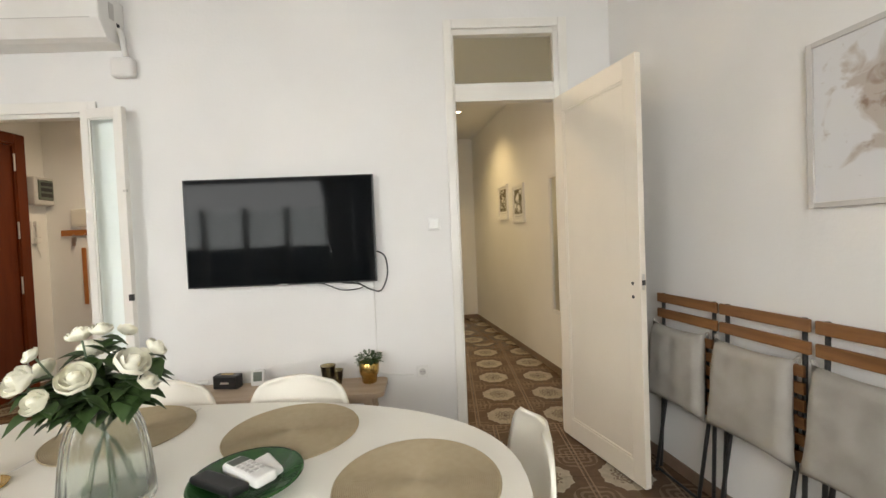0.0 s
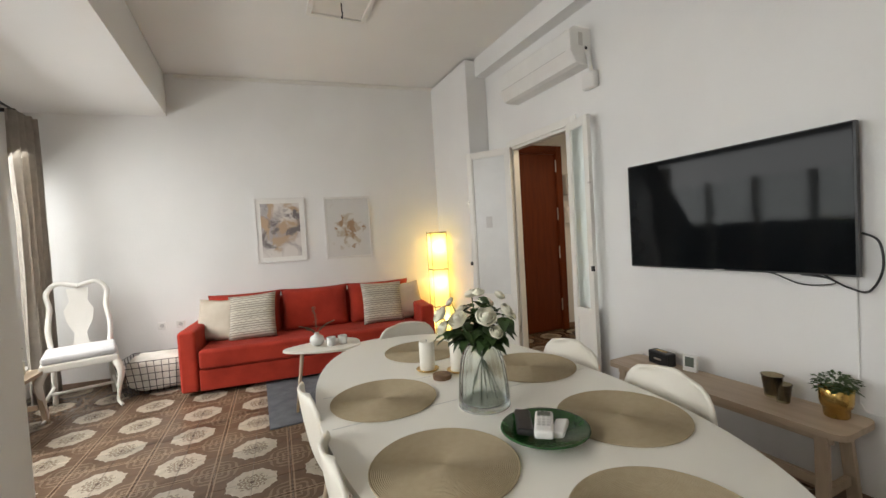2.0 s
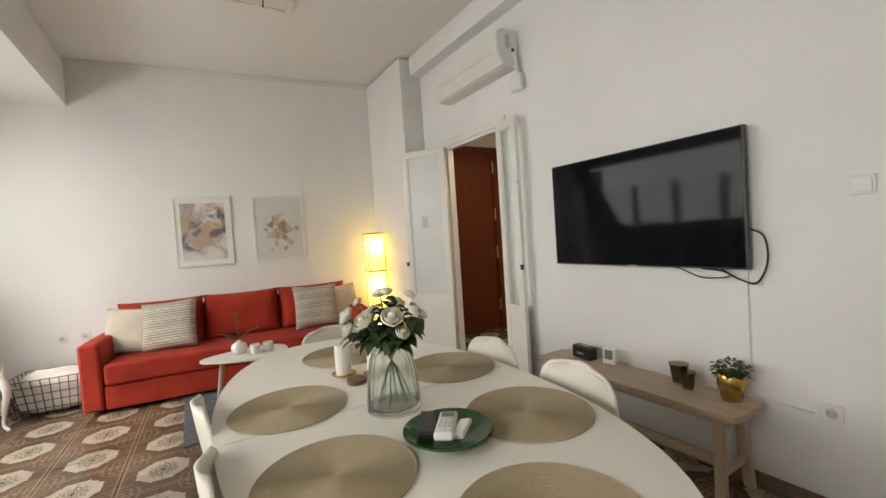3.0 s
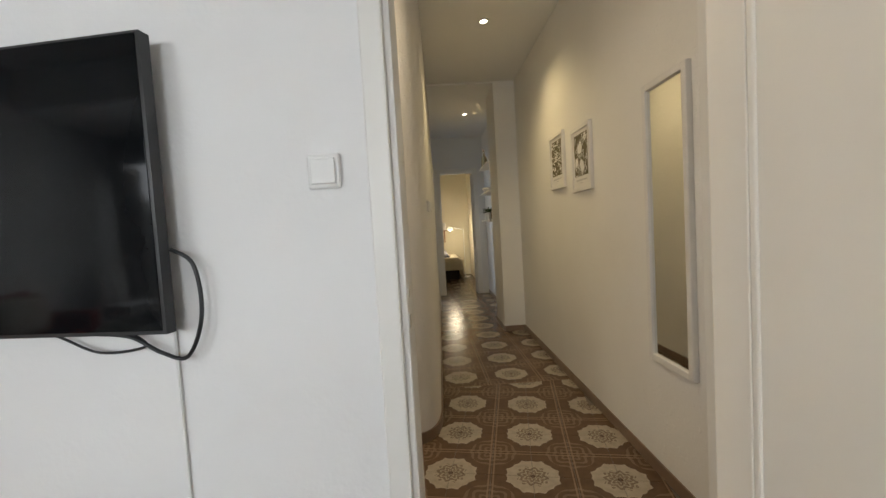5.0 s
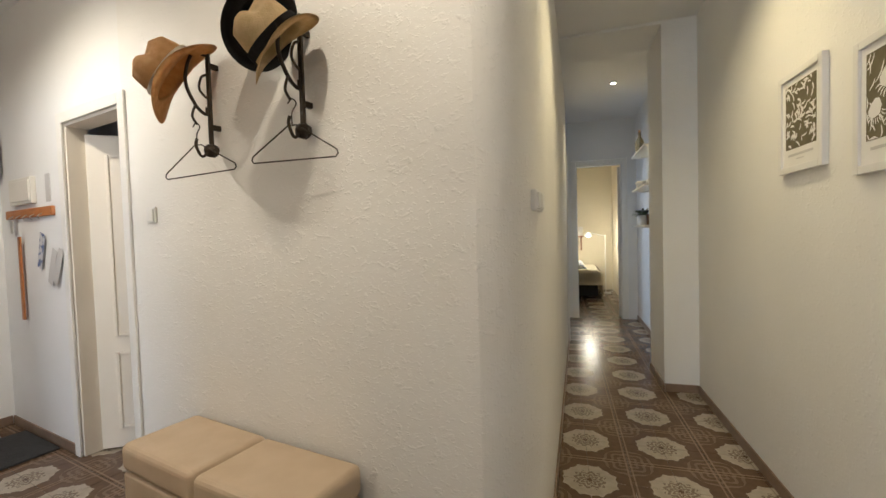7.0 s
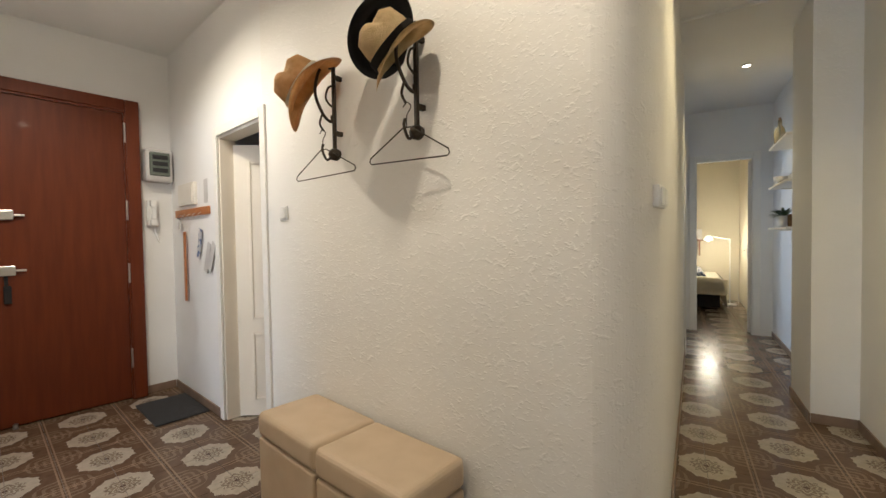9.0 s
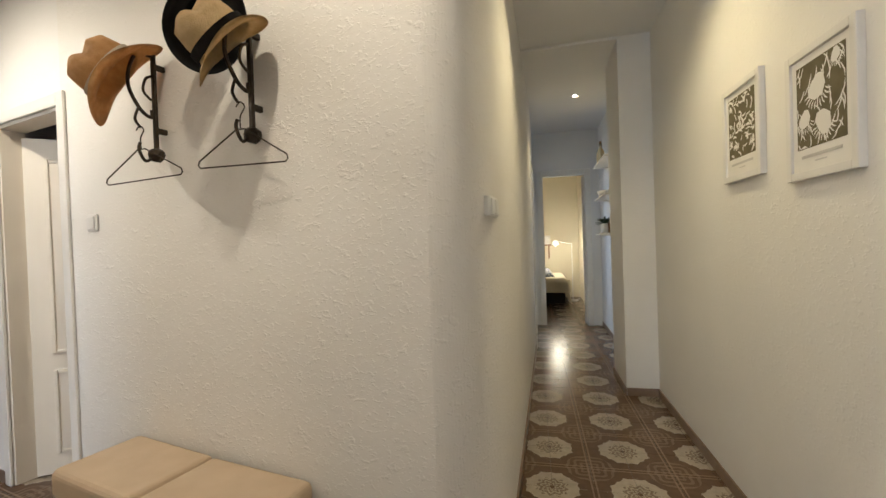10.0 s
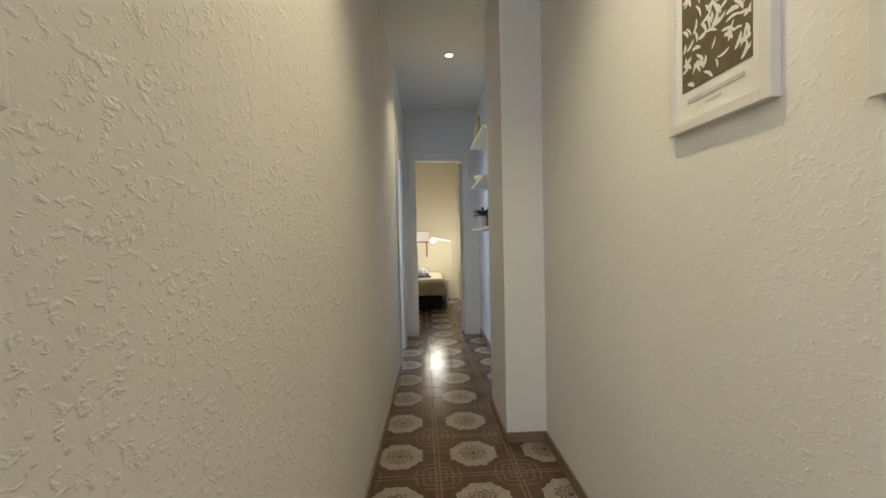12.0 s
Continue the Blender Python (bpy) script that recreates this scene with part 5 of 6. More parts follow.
# pillar: wooden hook and the dark edge of an open balcony door
solo("wooden_hook", boxes(((-1.20, -3.268, 1.20), (-1.14, -3.225, 1.25)), ((-1.20, -3.268, 1.25), (-1.13, -3.21, 1.275)), ((-1.19, -3.268, 1.275), (-1.145, -3.235, 1.31)), bevel=0.006), ORANGE, ROOM, "small turned wooden hook on the pillar", "hook")
bd = empty("balcony_door", ROOM @ pose(-1.02, -3.27, 0), "dark framed glass balcony door leaf standing open", "door")
part("frame", boxes(((-0.06, -0.05, 0.01), (-0.02, 0.0, 2.3)), ((-0.06, -0.75, 0.01), (-0.02, -0.70, 2.3)), ((-0.06, -0.70, 0.01), (-0.02, -0.05, 0.09)), ((-0.06, -0.70, 2.22), (-0.02, -0.05, 2.3)), bevel=0.003), DARKSTEEL, bd)
part("pane", boxes(((-0.043, -0.70, 0.09), (-0.037, -0.05, 2.22))), GLASS, bd).visible_shadow = False
# house across the street
FACADE = material("ochre_facade", (0.42, 0.36, 0.28), (0.36, 0.30, 0.23), 2, 0.9)
AWN = material("green_awning", (0.05, 0.16, 0.10), (0.04, 0.12, 0.08), 5, 0.8)
hb = empty("apartment_building", ROOM @ pose(-1.5, -15.5, -4), "ochre apartment building with green awnings across the street", "building")
part("wall", boxes(((-14, -2, 0), (14, 0, 14))), FACADE, hb)
for fz in range(3):
    for fx in range(7):
        x, z = -12 + 4 * fx, 1.2 + 3.4 * fz
        w_ = part("window", boxes(((x - 0.7, -0.02, z), (x + 0.7, 0.05, z + 2.0))), SCREEN, hb)
        part("window_frame", boxes(((x - 0.8, 0.0, z - 0.1), (x - 0.7, 0.09, z + 2.1)), ((x + 0.7, 0.0, z - 0.1), (x + 0.8, 0.09, z + 2.1)), ((x - 0.04, 0.0, z), (x + 0.04, 0.09, z + 2.0))), TRIM, w_)
        bm = bmesh.new()
        prism(bm, [(0.06, z + 2.1), (1.1, z + 1.35), (1.1, z + 1.15), (0.06, z + 1.95)], x - 1.0, x + 1.0)
        for vtx in bm.verts:
            a, b, c_ = vtx.co
            vtx.co = (c_, a, b)
        part("awning", bm, AWN, hb, "green canvas awning")
part("roof", boxes(((-14.3, -2.3, 14), (14.3, 0.4, 14.4))), TERRA, hb)
solo("street", boxes(((-60, -60, -4.2), (60, -4.95, -4.0))), FLOOR_BASE, ROOM, "grey street below the windows", "street", kind="structure")

# ---- hall ----
ed = empty("entrance_door", HALL @ pose(HALL_W, 0.73, 0), "varnished red-brown wooden entrance door, closed", "door")
part("frame_post", boxes(((0.0, -0.53, 0), (0.075, -0.435, 2.49)), bevel=0.008), MAHOGANY, ed)
part("frame_post", boxes(((0.0, 0.435, 0), (0.075, 0.53, 2.49)), bevel=0.008), MAHOGANY, ed)
part("frame_head", boxes(((0.0, -0.435, 2.395), (0.075, 0.435, 2.49)), bevel=0.008), MAHOGANY, ed)
part("moulding", boxes(((0.045, -0.437, 0), (0.062, -0.425, 2.397)), ((0.045, 0.425, 0), (0.062, 0.437, 2.397)), ((0.045, -0.425, 2.38), (0.062, 0.425, 2.397))), MAHOGANY, ed)
part("door_leaf", boxes(((0.0, -0.425, 0.01), (0.045, 0.425, 2.38)), bevel=0.003), MAHOGANY, ed)
for z in (1.52, 1.125):
    lk = part("lock", boxes(((0.045, -0.335, z - 0.035), (0.075, -0.225, z + 0.035)), ((0.045, -0.42, z - 0.05), (0.07, -0.365, z + 0.05)), ((0.05, -0.365, z - 0.012), (0.066, -0.335, z + 0.012)), bevel=0.006), CHROME, ed, "nickel rim lock")
    part("bolt_bar", rod(bmesh.new(), (0.068, -0.225, z), (0.068, -0.17, z), 0.009), CHROME, lk)
part("key_tassel", boxes(((0.048, -0.29, 0.89), (0.07, -0.25, 1.02)), ((0.05, -0.285, 1.02), (0.062, -0.265, 1.09)), bevel=0.008), FELT, ed, "black tassel on the key")
part("closer", boxes(((0.062, -0.40, 2.37), (0.085, -0.30, 2.388)), bevel=0.003), CHROME, ed)
for z in (0.27, 0.98, 1.50, 2.14):
    part("hinge", rod(bmesh.new(), (0.068, 0.428, z), (0.068, 0.428, z + 0.16), 0.008), CHROME, ed)
part("stop", rod(bmesh.new(), (0.07, -0.26, 0.0), (0.07, -0.26, 0.03), 0.014), CHROME, ed)
mb = empty("fuse_box", HALL @ pose(HALL_W, 1.385, 1.83), "grey plastic fuse box with a dark window", "fuse box")
part("case", boxes(((0, -0.10, 0), (0.12, 0.10, 0.28)), bevel=0.02, seg=3), GRAYFRAME, mb)
part("cover", boxes(((0.118, -0.075, 0.05), (0.135, 0.075, 0.25)), bevel=0.01), LCD, mb)
for k in range(3):
    part("breaker_strip", boxes(((0.133, -0.055, 0.08 + 0.055 * k), (0.142, 0.055, 0.115 + 0.055 * k))), DARKSTEEL, mb)
ph = empty("intercom", HALL @ pose(HALL_W, 1.345, 1.45), "white wall-mounted intercom handset", "intercom")
part("base", boxes(((0, -0.045, 0), (0.035, 0.045, 0.23)), bevel=0.01), PLASTIC, ph)
part("handset", boxes(((0.035, -0.025, 0.005), (0.075, 0.025, 0.06)), ((0.035, -0.025, 0.17), (0.075, 0.025, 0.225)), ((0.052, -0.022, 0.06), (0.078, 0.022, 0.17)), bevel=0.008), PLASTIC, ph)
part("cord", tube(bmesh.new(), spline([(0.03, 0, 0.0), (0.05, 0.02, -0.10), (0.02, 0.05, -0.13), (0.005, 0.02, 0.05)], 6), 0.004, 6), PLASTIC, ph, smooth=True)
sb = empty("switch_panel", HALL @ pose(-3.48, HATS, 1.61), "off-white electrical panel with a closed lid", "electrical panel")
part("case", boxes(((-0.19, -0.03, 0), (0.18, 0, 0.18)), bevel=0.006), OLDPLASTIC, sb)
part("lid", boxes(((-0.17, -0.037, 0.02), (0.16, -0.028, 0.16)), bevel=0.004), OLDPLASTIC, sb)
kr = empty("key_rack", HALL @ pose(-3.41, HATS, 1.52), "orange wooden key rack with hanging keys", "key rack")
part("board", boxes(((-0.38, -0.022, 0), (0.38, 0, 0.06)), bevel=0.004), ORANGE, kr)
for k in range(5):
    part("hook", tube(bmesh.new(), spline([(-0.24 + 0.12 * k, -0.02, 0.02), (-0.24 + 0.12 * k, -0.045, 0.0), (-0.24 + 0.12 * k, -0.035, -0.02)], 4), 0.003, 6), CHROME, kr)
part("key", boxes(((-0.26, -0.035, -0.10), (-0.225, -0.03, -0.02)), ((-0.25, -0.034, -0.06), (-0.215, -0.029, -0.01))), CHROME, kr)
part("label_strip", boxes(((0.26, -0.004, 0.09), (0.33, -0.001, 0.27))), GRAYFRAME, kr)
solo("shoehorn", boxes(((-0.022, -0.03, 0), (0.022, -0.018, 0.58)), bevel=0.006), ORANGE, HALL @ pose(-3.56, HATS, 0.815), "long orange wooden shoehorn hanging from the rack", "shoehorn")
for dx, dz, rot in ((-3.28, 1.18, 18), (-3.13, 1.08, 24), (-3.06, 1.09, 30)):
    solo("leaflet", boxes(((-0.035, -0.012, 0), (0.035, -0.009, 0.24)), bevel=0.001), BLUEPAPER if rot < 20 else GRAYFRAME, HALL @ pose(dx, HATS - 0.004, dz, 0, rot, 0), "folded paper leaflet hanging on the wall", "leaflet", "leaflets on the wall")
wall_switch(HALL @ pose(-1.905, HATS, 1.465), "white light switch beside the side door")
solo("doormat", boxes(((-3.67, 1.125, 0.0005), (-3.11, 1.478, 0.014)), bevel=0.004), DOORMAT, HALL, "charcoal ribbed doormat before the entrance door", "doormat")
d = empty("door_3", HALL @ pose(-2.51, HATS, 0), "cream panelled door standing ajar in its frame", "door", kind="structure")
part("frame_post", boxes(((-0.36, 0.003, 0), (-0.325, 0.117, 2.085)), bevel=0.003), CREAM, d)
part("frame_post", boxes(((0.325, 0.003, 0), (0.36, 0.117, 2.085)), bevel=0.003), CREAM, d)
part("frame_head", boxes(((-0.325, 0.004, 2.05), (0.325, 0.116, 2.085))), CREAM, d)
part("casing", boxes(((-0.405, -0.016, 0), (-0.34, -0.001, 2.13)), ((0.34, -0.016, 0), (0.405, -0.001, 2.13)), ((-0.34, -0.016, 2.065), (0.34, -0.001, 2.13)), bevel=0.004), TRIM, d)
dl = empty("panel_door_leaf", HALL @ pose(-2.825, HATS + 0.10, 0.012, 0, 0, 44), "cream moulded panel door leaf, ajar into the next room", "door")
part("slab", boxes(((0, -0.017, 0), (0.62, 0.017, 2.0)), bevel=0.002), CREAM, dl)
for z0, z1 in ((0.12, 0.62), (0.72, 1.88)):
    part("moulding", boxes(*[((a[0] + 0.31, a[1], a[2]), (b[0] + 0.31, b[1], b[2])) for a, b in ring_frame(0.42, z1 - z0, z0, 0.022, 0.012, -0.026)], bevel=0.005), CREAM, dl)
part("latch", boxes(((0.615, -0.012, 0.95), (0.623, 0.012, 1.10))), CHROME, dl)


def ottoman(m):
    c = empty("ottoman", m, "square beige leatherette storage ottoman against the wall", "ottoman", "ottomans in the hall")
    part("box", boxes(((-0.243, -0.155, 0.0), (0.243, 0.155, 0.395)), bevel=0.012, seg=3), BEIGE, c)
    part("lid", boxes(((-0.248, -0.16, 0.40), (0.248, 0.16, 0.515)), bevel=0.028, seg=4), BEIGE, c)
    return c


o = ottoman(HALL @ pose(-1.338, 1.325, 0, 0, 0, -1))
copy_thing(o, HALL @ pose(-0.835, 1.32, 0, 0, 0, 1))


def coat_hook(m):
    c = empty("coat_hook", m, "ornate dark wrought-iron coat hook on the rough wall", "coat hook", "coat hooks in the hall")
    part("bar", boxes(((-0.010, -0.05, 0.02), (0.010, -0.036, 0.43)), bevel=0.004), IRON, c)
    for z in (0.10, 0.36):
        part("back_plate", boxes(((-0.009, -0.037, z), (0.009, 0, z + 0.022)), bevel=0.003), IRON, c)
    bm = bmesh.new()
    bmesh.ops.create_icosphere(bm, subdivisions=2, radius=0.03, matrix=Matrix.Translation((0, -0.045, 0.01)))
    for vtx in bm.verts:
        vtx.co += 0.008 * noise.noise_vector(vtx.co * 60)
    part("rosette", bm, IRON, c)
    part("scroll", tube(bmesh.new(), spline([(0, -0.05, 0.41), (-0.005, -0.11, 0.39), (-0.01, -0.135, 0.28), (-0.005, -0.10, 0.19), (0, -0.06, 0.16), (0, -0.055, 0.19)], 7), 0.007, 8), IRON, c, smooth=True)
    part("scroll", tube(bmesh.new(), spline([(0, -0.05, 0.33), (0, -0.075, 0.31), (0, -0.085, 0.26), (0, -0.055, 0.23)], 6), 0.005, 8), IRON, c, smooth=True)
    part("hook", tube(bmesh.new(), spline([(0, -0.045, 0.02), (0, -0.085, -0.02), (0, -0.11, 0.02), (0, -0.105, 0.05)], 6), 0.006, 8), IRON, c, smooth=True)
    part("hook", tube(bmesh.new(), spline([(0, -0.105, 0.19), (0, -0.12, 0.14), (0, -0.10, 0.11)], 6), 0.005, 8), IRON, c, smooth=True)
    return c


def aimed(x, y, z, axis):
    """A pose in the hall whose upright axis points along axis."""
    return HALL @ Matrix.Translation((x, y, z)) @ Vector(axis).to_track_quat("Z", "Y").to_matrix().to_4x4()


h1 = coat_hook(HALL @ pose(-0.787, HATS, 1.705))
copy_thing(h1, HALL @ pose(-1.333, HATS, 1.70))


def hanger(m):
    bm = bmesh.new()
    pts = [(-0.205, 0, -0.115), (-0.20, 0, -0.10), (-0.02, 0, 0.0), (0.02, 0, 0.0), (0.20, 0, -0.10), (0.205, 0, -0.115), (0.195, 0, -0.125), (-0.195, 0, -0.125)]
    tube(bm, pts, 0.0028, 6, closed=True)
    tube(bm, spline([(0, 0, 0.0), (0, 0, 0.045), (0.02, 0, 0.075), (0, 0, 0.095), (-0.02, 0, 0.08)], 6), 0.0025, 6)
    return solo("coat_hanger", bm, IRON, m, "thin dark wire coat hanger on a hook", "coat hanger", "wire hangers", smooth=True)


hanger(HALL @ pose(-0.815, HATS - 0.07, 1.735, 0, 2, 4))
hanger(HALL @ pose(-1.38, HATS - 0.075, 1.735, 0, -2, 8))


def hat(m, mat, band, brim, crown, label, wave, seed):
    c = empty("straw_hat" if mat is not FELT else "felt_hat", m, label, "hat", "hats on the hooks")
    n = 40
    bm = bmesh.new()
    prof = [(brim, 0.0), (brim * 0.8, 0.004), (crown * 1.05, 0.006), (crown, 0.02), (crown * 0.97, 0.07), (crown * 0.88, 0.115), (crown * 0.55, 0.138), (0.01, 0.133)]
    rings = []
    for r, z in prof:
        ring_ = []
        for k in range(n):
            a = 2 * math.pi * k / n
            out = max(0.0, (r - crown) / (brim - crown))
            dent = -0.03 * math.exp(-((math.sin(a)) ** 2) * 6) * (z > 0.11)
            ring_.append(bm.verts.new((r * math.cos(a) * 0.92, r * math.sin(a) * 1.05, z + dent + wave * out * out * (math.cos(2 * a + seed) - 0.25))))
        rings.append(ring_)
    for a, b in zip(rings, rings[1:]):
        for k in range(n):
            bm.faces.new((a[k], a[(k + 1) % n], b[(k + 1) % n], b[k]))
    bm.faces.new(rings[-1])
    bmesh.ops.solidify(bm, geom=bm.faces[:], thickness=0.004)
    part("hat_body", bm, mat, c, smooth=True)
    if band is not None:
        bm = bmesh.new()
        low, high = [], []
        for k in range(n):
            a = 2 * math.pi * k / n
            low.append(bm.verts.new(((crown + 0.009) * math.cos(a) * 0.92, (crown + 0.009) * math.sin(a) * 1.05, 0.014)))
            high.append(bm.verts.new(((crown + 0.007) * math.cos(a) * 0.92, (crown + 0.007) * math.sin(a) * 1.05, 0.046)))
        for k in range(n):
            bm.faces.new((low[k], low[(k + 1) % n], high[(k + 1) % n], high[k]))
        bmesh.ops.solidify(bm, geom=bm.faces[:], thickness=0.002)
        part("band", bm, band, c, smooth=True)
    return c


hat(aimed(-1.345, HATS - 0.16, 1.985, (-0.42, -0.62, 0.50)), STRAW, RIBBON, 0.185, 0.108, "tan straw hat with a cream ribbon on a hook", 0.034, 0.4)
hat(aimed(-0.875, HATS - 0.13, 2.08, (-0.75, 0.05, 0.55)), FELT, None, 0.152, 0.088, "black hat hung behind the straw one", 0.012, 1.0)
hat(aimed(-0.75, HATS - 0.16, 1.97, (-0.38, -0.60, 0.62)), STRAW2, FELT, 0.15, 0.095, "pale straw hat with a black band on a hook", 0.022, 0.2)

# ---- corridor ----
mir = empty("wall_mirror", CORR @ pose(RIGHT, 4.478, 1.247, 0, 0, -90), "tall narrow wall mirror in a white frame", "mirror")
part("frame", boxes(*[((a[0], a[1], a[2] - 0.66), (b[0], b[1], b[2] - 0.66)) for a, b in ring_frame(0.345, 1.32, 0, 0.032, 0.028, -0.028)], bevel=0.004), WHITEFRAME, mir)
part("silvered_glass", boxes(((-0.142, -0.014, -0.63), (0.142, -0.002, 0.63))), MIRROR, mir)


def botanical(m, w, h, seed, big, label):
    c = picture(m, w, h, WHITEFRAME, 0.055, INK, label, bar=0.028, depth=0.024, low=0.105)
    bm = bmesh.new()
    rnd = random.Random(seed)
    x0, x1, z0, z1, y = -w / 2 + 0.057, w / 2 - 0.057, -h / 2 + 0.107, h / 2 - 0.057, -0.0166

    def blade(cx, cz, ang, l, wd):
        ca, sa = math.cos(ang), math.sin(ang)
        pts = []
        for k in range(8):
            t_ = 2 * math.pi * k / 8
            px, pz = l * math.cos(t_), wd * math.sin(t_) + 0.25 * l * math.cos(t_) ** 2
            pts.append((max(x0, min(x1, cx + ca * px - sa * pz)), max(z0, min(z1, cz + sa * px + ca * pz))))
        if len({(round(a, 4), round(b, 4)) for a, b in pts}) > 4:
            try:
                bm.faces.new([bm.verts.new((a, y - 0.0002 * rnd.random(), b)) for a, b in pts])
            except ValueError:
                pass

    if big:
        for cx, cz, r in ((-0.01, 0.07, 0.048), (0.02, -0.045, 0.045), (-0.075, -0.02, 0.035), (-0.085, -0.13, 0.03), (0.02, -0.145, 0.03), (0.08, 0.14, 0.025)):
            blade(cx, cz, rnd.uniform(0, 3), r, r * 0.8)
            for k in range(11):
                a = radians(200 + 14 * k)
                blade(cx + r * 1.15 * math.cos(a), cz + r * 1.15 * math.sin(a), a, r * 0.32, r * 0.06)
        for k in range(46):
            blade(rnd.uniform(x0, x1), rnd.uniform(z0, z1), rnd.uniform(0.8, 2.3), rnd.uniform(0.015, 0.04), 0.003)
    else:
        for k in range(95):
            blade(rnd.uniform(x0, x1), rnd.uniform(z0, z1), rnd.uniform(0, 3.14), rnd.uniform(0.012, 0.024), rnd.uniform(0.003, 0.006))
    bmesh.ops.recalc_face_normals(bm, faces=bm.faces[:])
    part("plant_print", bm, PAPER, c)
    part("caption", boxes(((-w * 0.28, -0.0162, -h / 2 + 0.072), (w * 0.28, -0.0152, -h / 2 + 0.082)), ((-w * 0.08, -0.0162, -h / 2 + 0.055), (w * 0.08, -0.0152, -h / 2 + 0.059))), GRAYFRAME, c)
    return c


botanical(CORR @ pose(RIGHT, 6.02, 1.772, 0, 0, -90), 0.35, 0.44, 3, False, "small leaf-pattern print in a white frame")
botanical(CORR @ pose(RIGHT, 5.489, 1.709, 0, 0, -90), 0.35, 0.445, 8, True, "flower-pattern print in a white frame")
turn = radius_pts[25] - radius_pts[21]
sw = empty("light_switch", HALL @ pose(radius_pts[23].x + 0.004, radius_pts[23].y - 0.002, 1.43, 0, 0, math.degrees(math.atan2(turn.y, turn.x))), "white double light switch on the rough wall", "switch")
part("plate", boxes(((-0.080, -0.012, -0.036), (0.060, 0.012, 0.036)), bevel=0.008, seg=3), PLASTIC, sw)
for x in (-0.0405, 0.0205):
    part("rocker", boxes(((x - 0.027, -0.018, -0.026), (x + 0.027, -0.010, 0.027)), bevel=0.004, seg=2), PLASTIC, sw)
    part("rocker_gap", boxes(((x - 0.027, -0.0135, -0.030), (x + 0.027, -0.0115, -0.027))), GRAYFRAME, sw)
for px, py, pz in ((1.935, 6.10, HALL_Z), (2.0, 8.80, FAR_Z)):
    sp = empty("ceiling_spot", CORR @ pose(px, py, pz), "small round recessed ceiling spotlight, lit", "spotlight", "ceiling spots")
    part("ring", lathe(bmesh.new(), [(0.030, -0.001), (0.042, -0.001), (0.044, -0.006), (0.040, -0.011), (0.032, -0.011)], 28, caps=False), CHROME, sp, smooth=True)
    part("lens", lathe(bmesh.new(), [(0.029, -0.002), (0.027, -0.007), (0.006, -0.008)], 24), SPOTGLOW, sp)
# artificial plant on the floor by the mirror
fp = empty("floor_plant", CORR @ pose(2.36, 3.87, 0), "tall green artificial plant in a basket by the wall", "potted plant")
part("pot", lathe(bmesh.new(), [(0.07, 0), (0.08, 0.01), (0.10, 0.2), (0.095, 0.21), (0.08, 0.19), (0.01, 0.18)], 28), STRAW, fp, smooth=True)
bm = bmesh.new()
for k in range(9):
    a, hh = rng.uniform(0, 6.28), rng.uniform(0.46, 0.70)
    pts = spline([(0, 0, 0.18), (0.03 * math.cos(a), 0.03 * math.sin(a), hh * 0.6), (0.07 * math.cos(a), 0.10 * math.sin(a), hh)], 8)
    tube(bm, pts, 0.003, 5)
    for p in pts[5:]:
        b = rng.uniform(0, 6.28)
        leaf_blade(bm, p, (math.cos(b) * 0.6, math.sin(b), 0.5), rng.uniform(0.06, 0.09), 0.023, 0.1)
tagged(part("foliage", bm, LEAF3, fp), kind="stuff")
# corner shelves
rs = random.Random(2)
for k, z in enumerate((1.36, 1.755, 2.135)):
    sh = empty("wall_shelf", CORR @ pose(2.45, 8.60, z), "white floating shelf on the niche wall", "shelf", "shelves in the niche")
    part("board", boxes(((-0.25, -0.40, -0.02), (-0.001, 0.40, 0)), bevel=0.003), WHITE_TOP, sh)
    for yy in (-0.3, 0.3):
        part("bracket", boxes(((-0.17, yy - 0.012, -0.03), (-0.001, yy + 0.012, -0.021)), ((-0.012, yy - 0.012, -0.13), (-0.001, yy + 0.012, -0.03))), WHITE_TOP, sh)
pp = empty("shelf_plant", CORR @ pose(2.285, 8.86, 1.3605), "small green plant in a white pot on the shelf", "potted plant")
part("pot", lathe(bmesh.new(), [(0.04, 0), (0.042, 0.004), (0.052, 0.11), (0.049, 0.112), (0.042, 0.09), (0.004, 0.088)], 24), PLASTIC, pp, smooth=True)
bm = bmesh.new()
for k in range(120):
    a = rng.uniform(0, 6.28)
    leaf_blade(bm, (0.03 * math.cos(a), 0.03 * math.sin(a), rng.uniform(0.09, 0.15)), (math.cos(a), math.sin(a), rng.uniform(0.2, 1.6)), rng.uniform(0.05, 0.10), 0.007, 0.3)
tagged(part("foliage", bm, LEAF, pp), kind="stuff")
solo("storage_pot", lathe(bmesh.new(), [(0.05, 0), (0.055, 0.005), (0.06, 0.12), (0.056, 0.122), (0.05, 0.1), (0.004, 0.1)], 24), WOODSLICE, CORR @ pose(2.375, 8.83, 1.3605), "dark brown pot on the lower shelf", "pot", smooth=True)
solo("bowl", lathe(bmesh.new(), [(0.04, 0), (0.05, 0.006), (0.085, 0.085), (0.08, 0.085), (0.045, 0.014), (0.004, 0.012)], 28), GRAYFRAME, CORR @ pose(2.295, 8.86, 1.7555), "grey bowl on the middle shelf", "bowl", smooth=True)
bm = bmesh.new()
for k in range(5):
    bmesh.ops.create_icosphere(bm, subdivisions=2, radius=0.04, matrix=Matrix.Translation((rs.uniform(-0.03, 0.03), rs.uniform(-0.06, 0.06), 0.04 + 0.02 * k)))
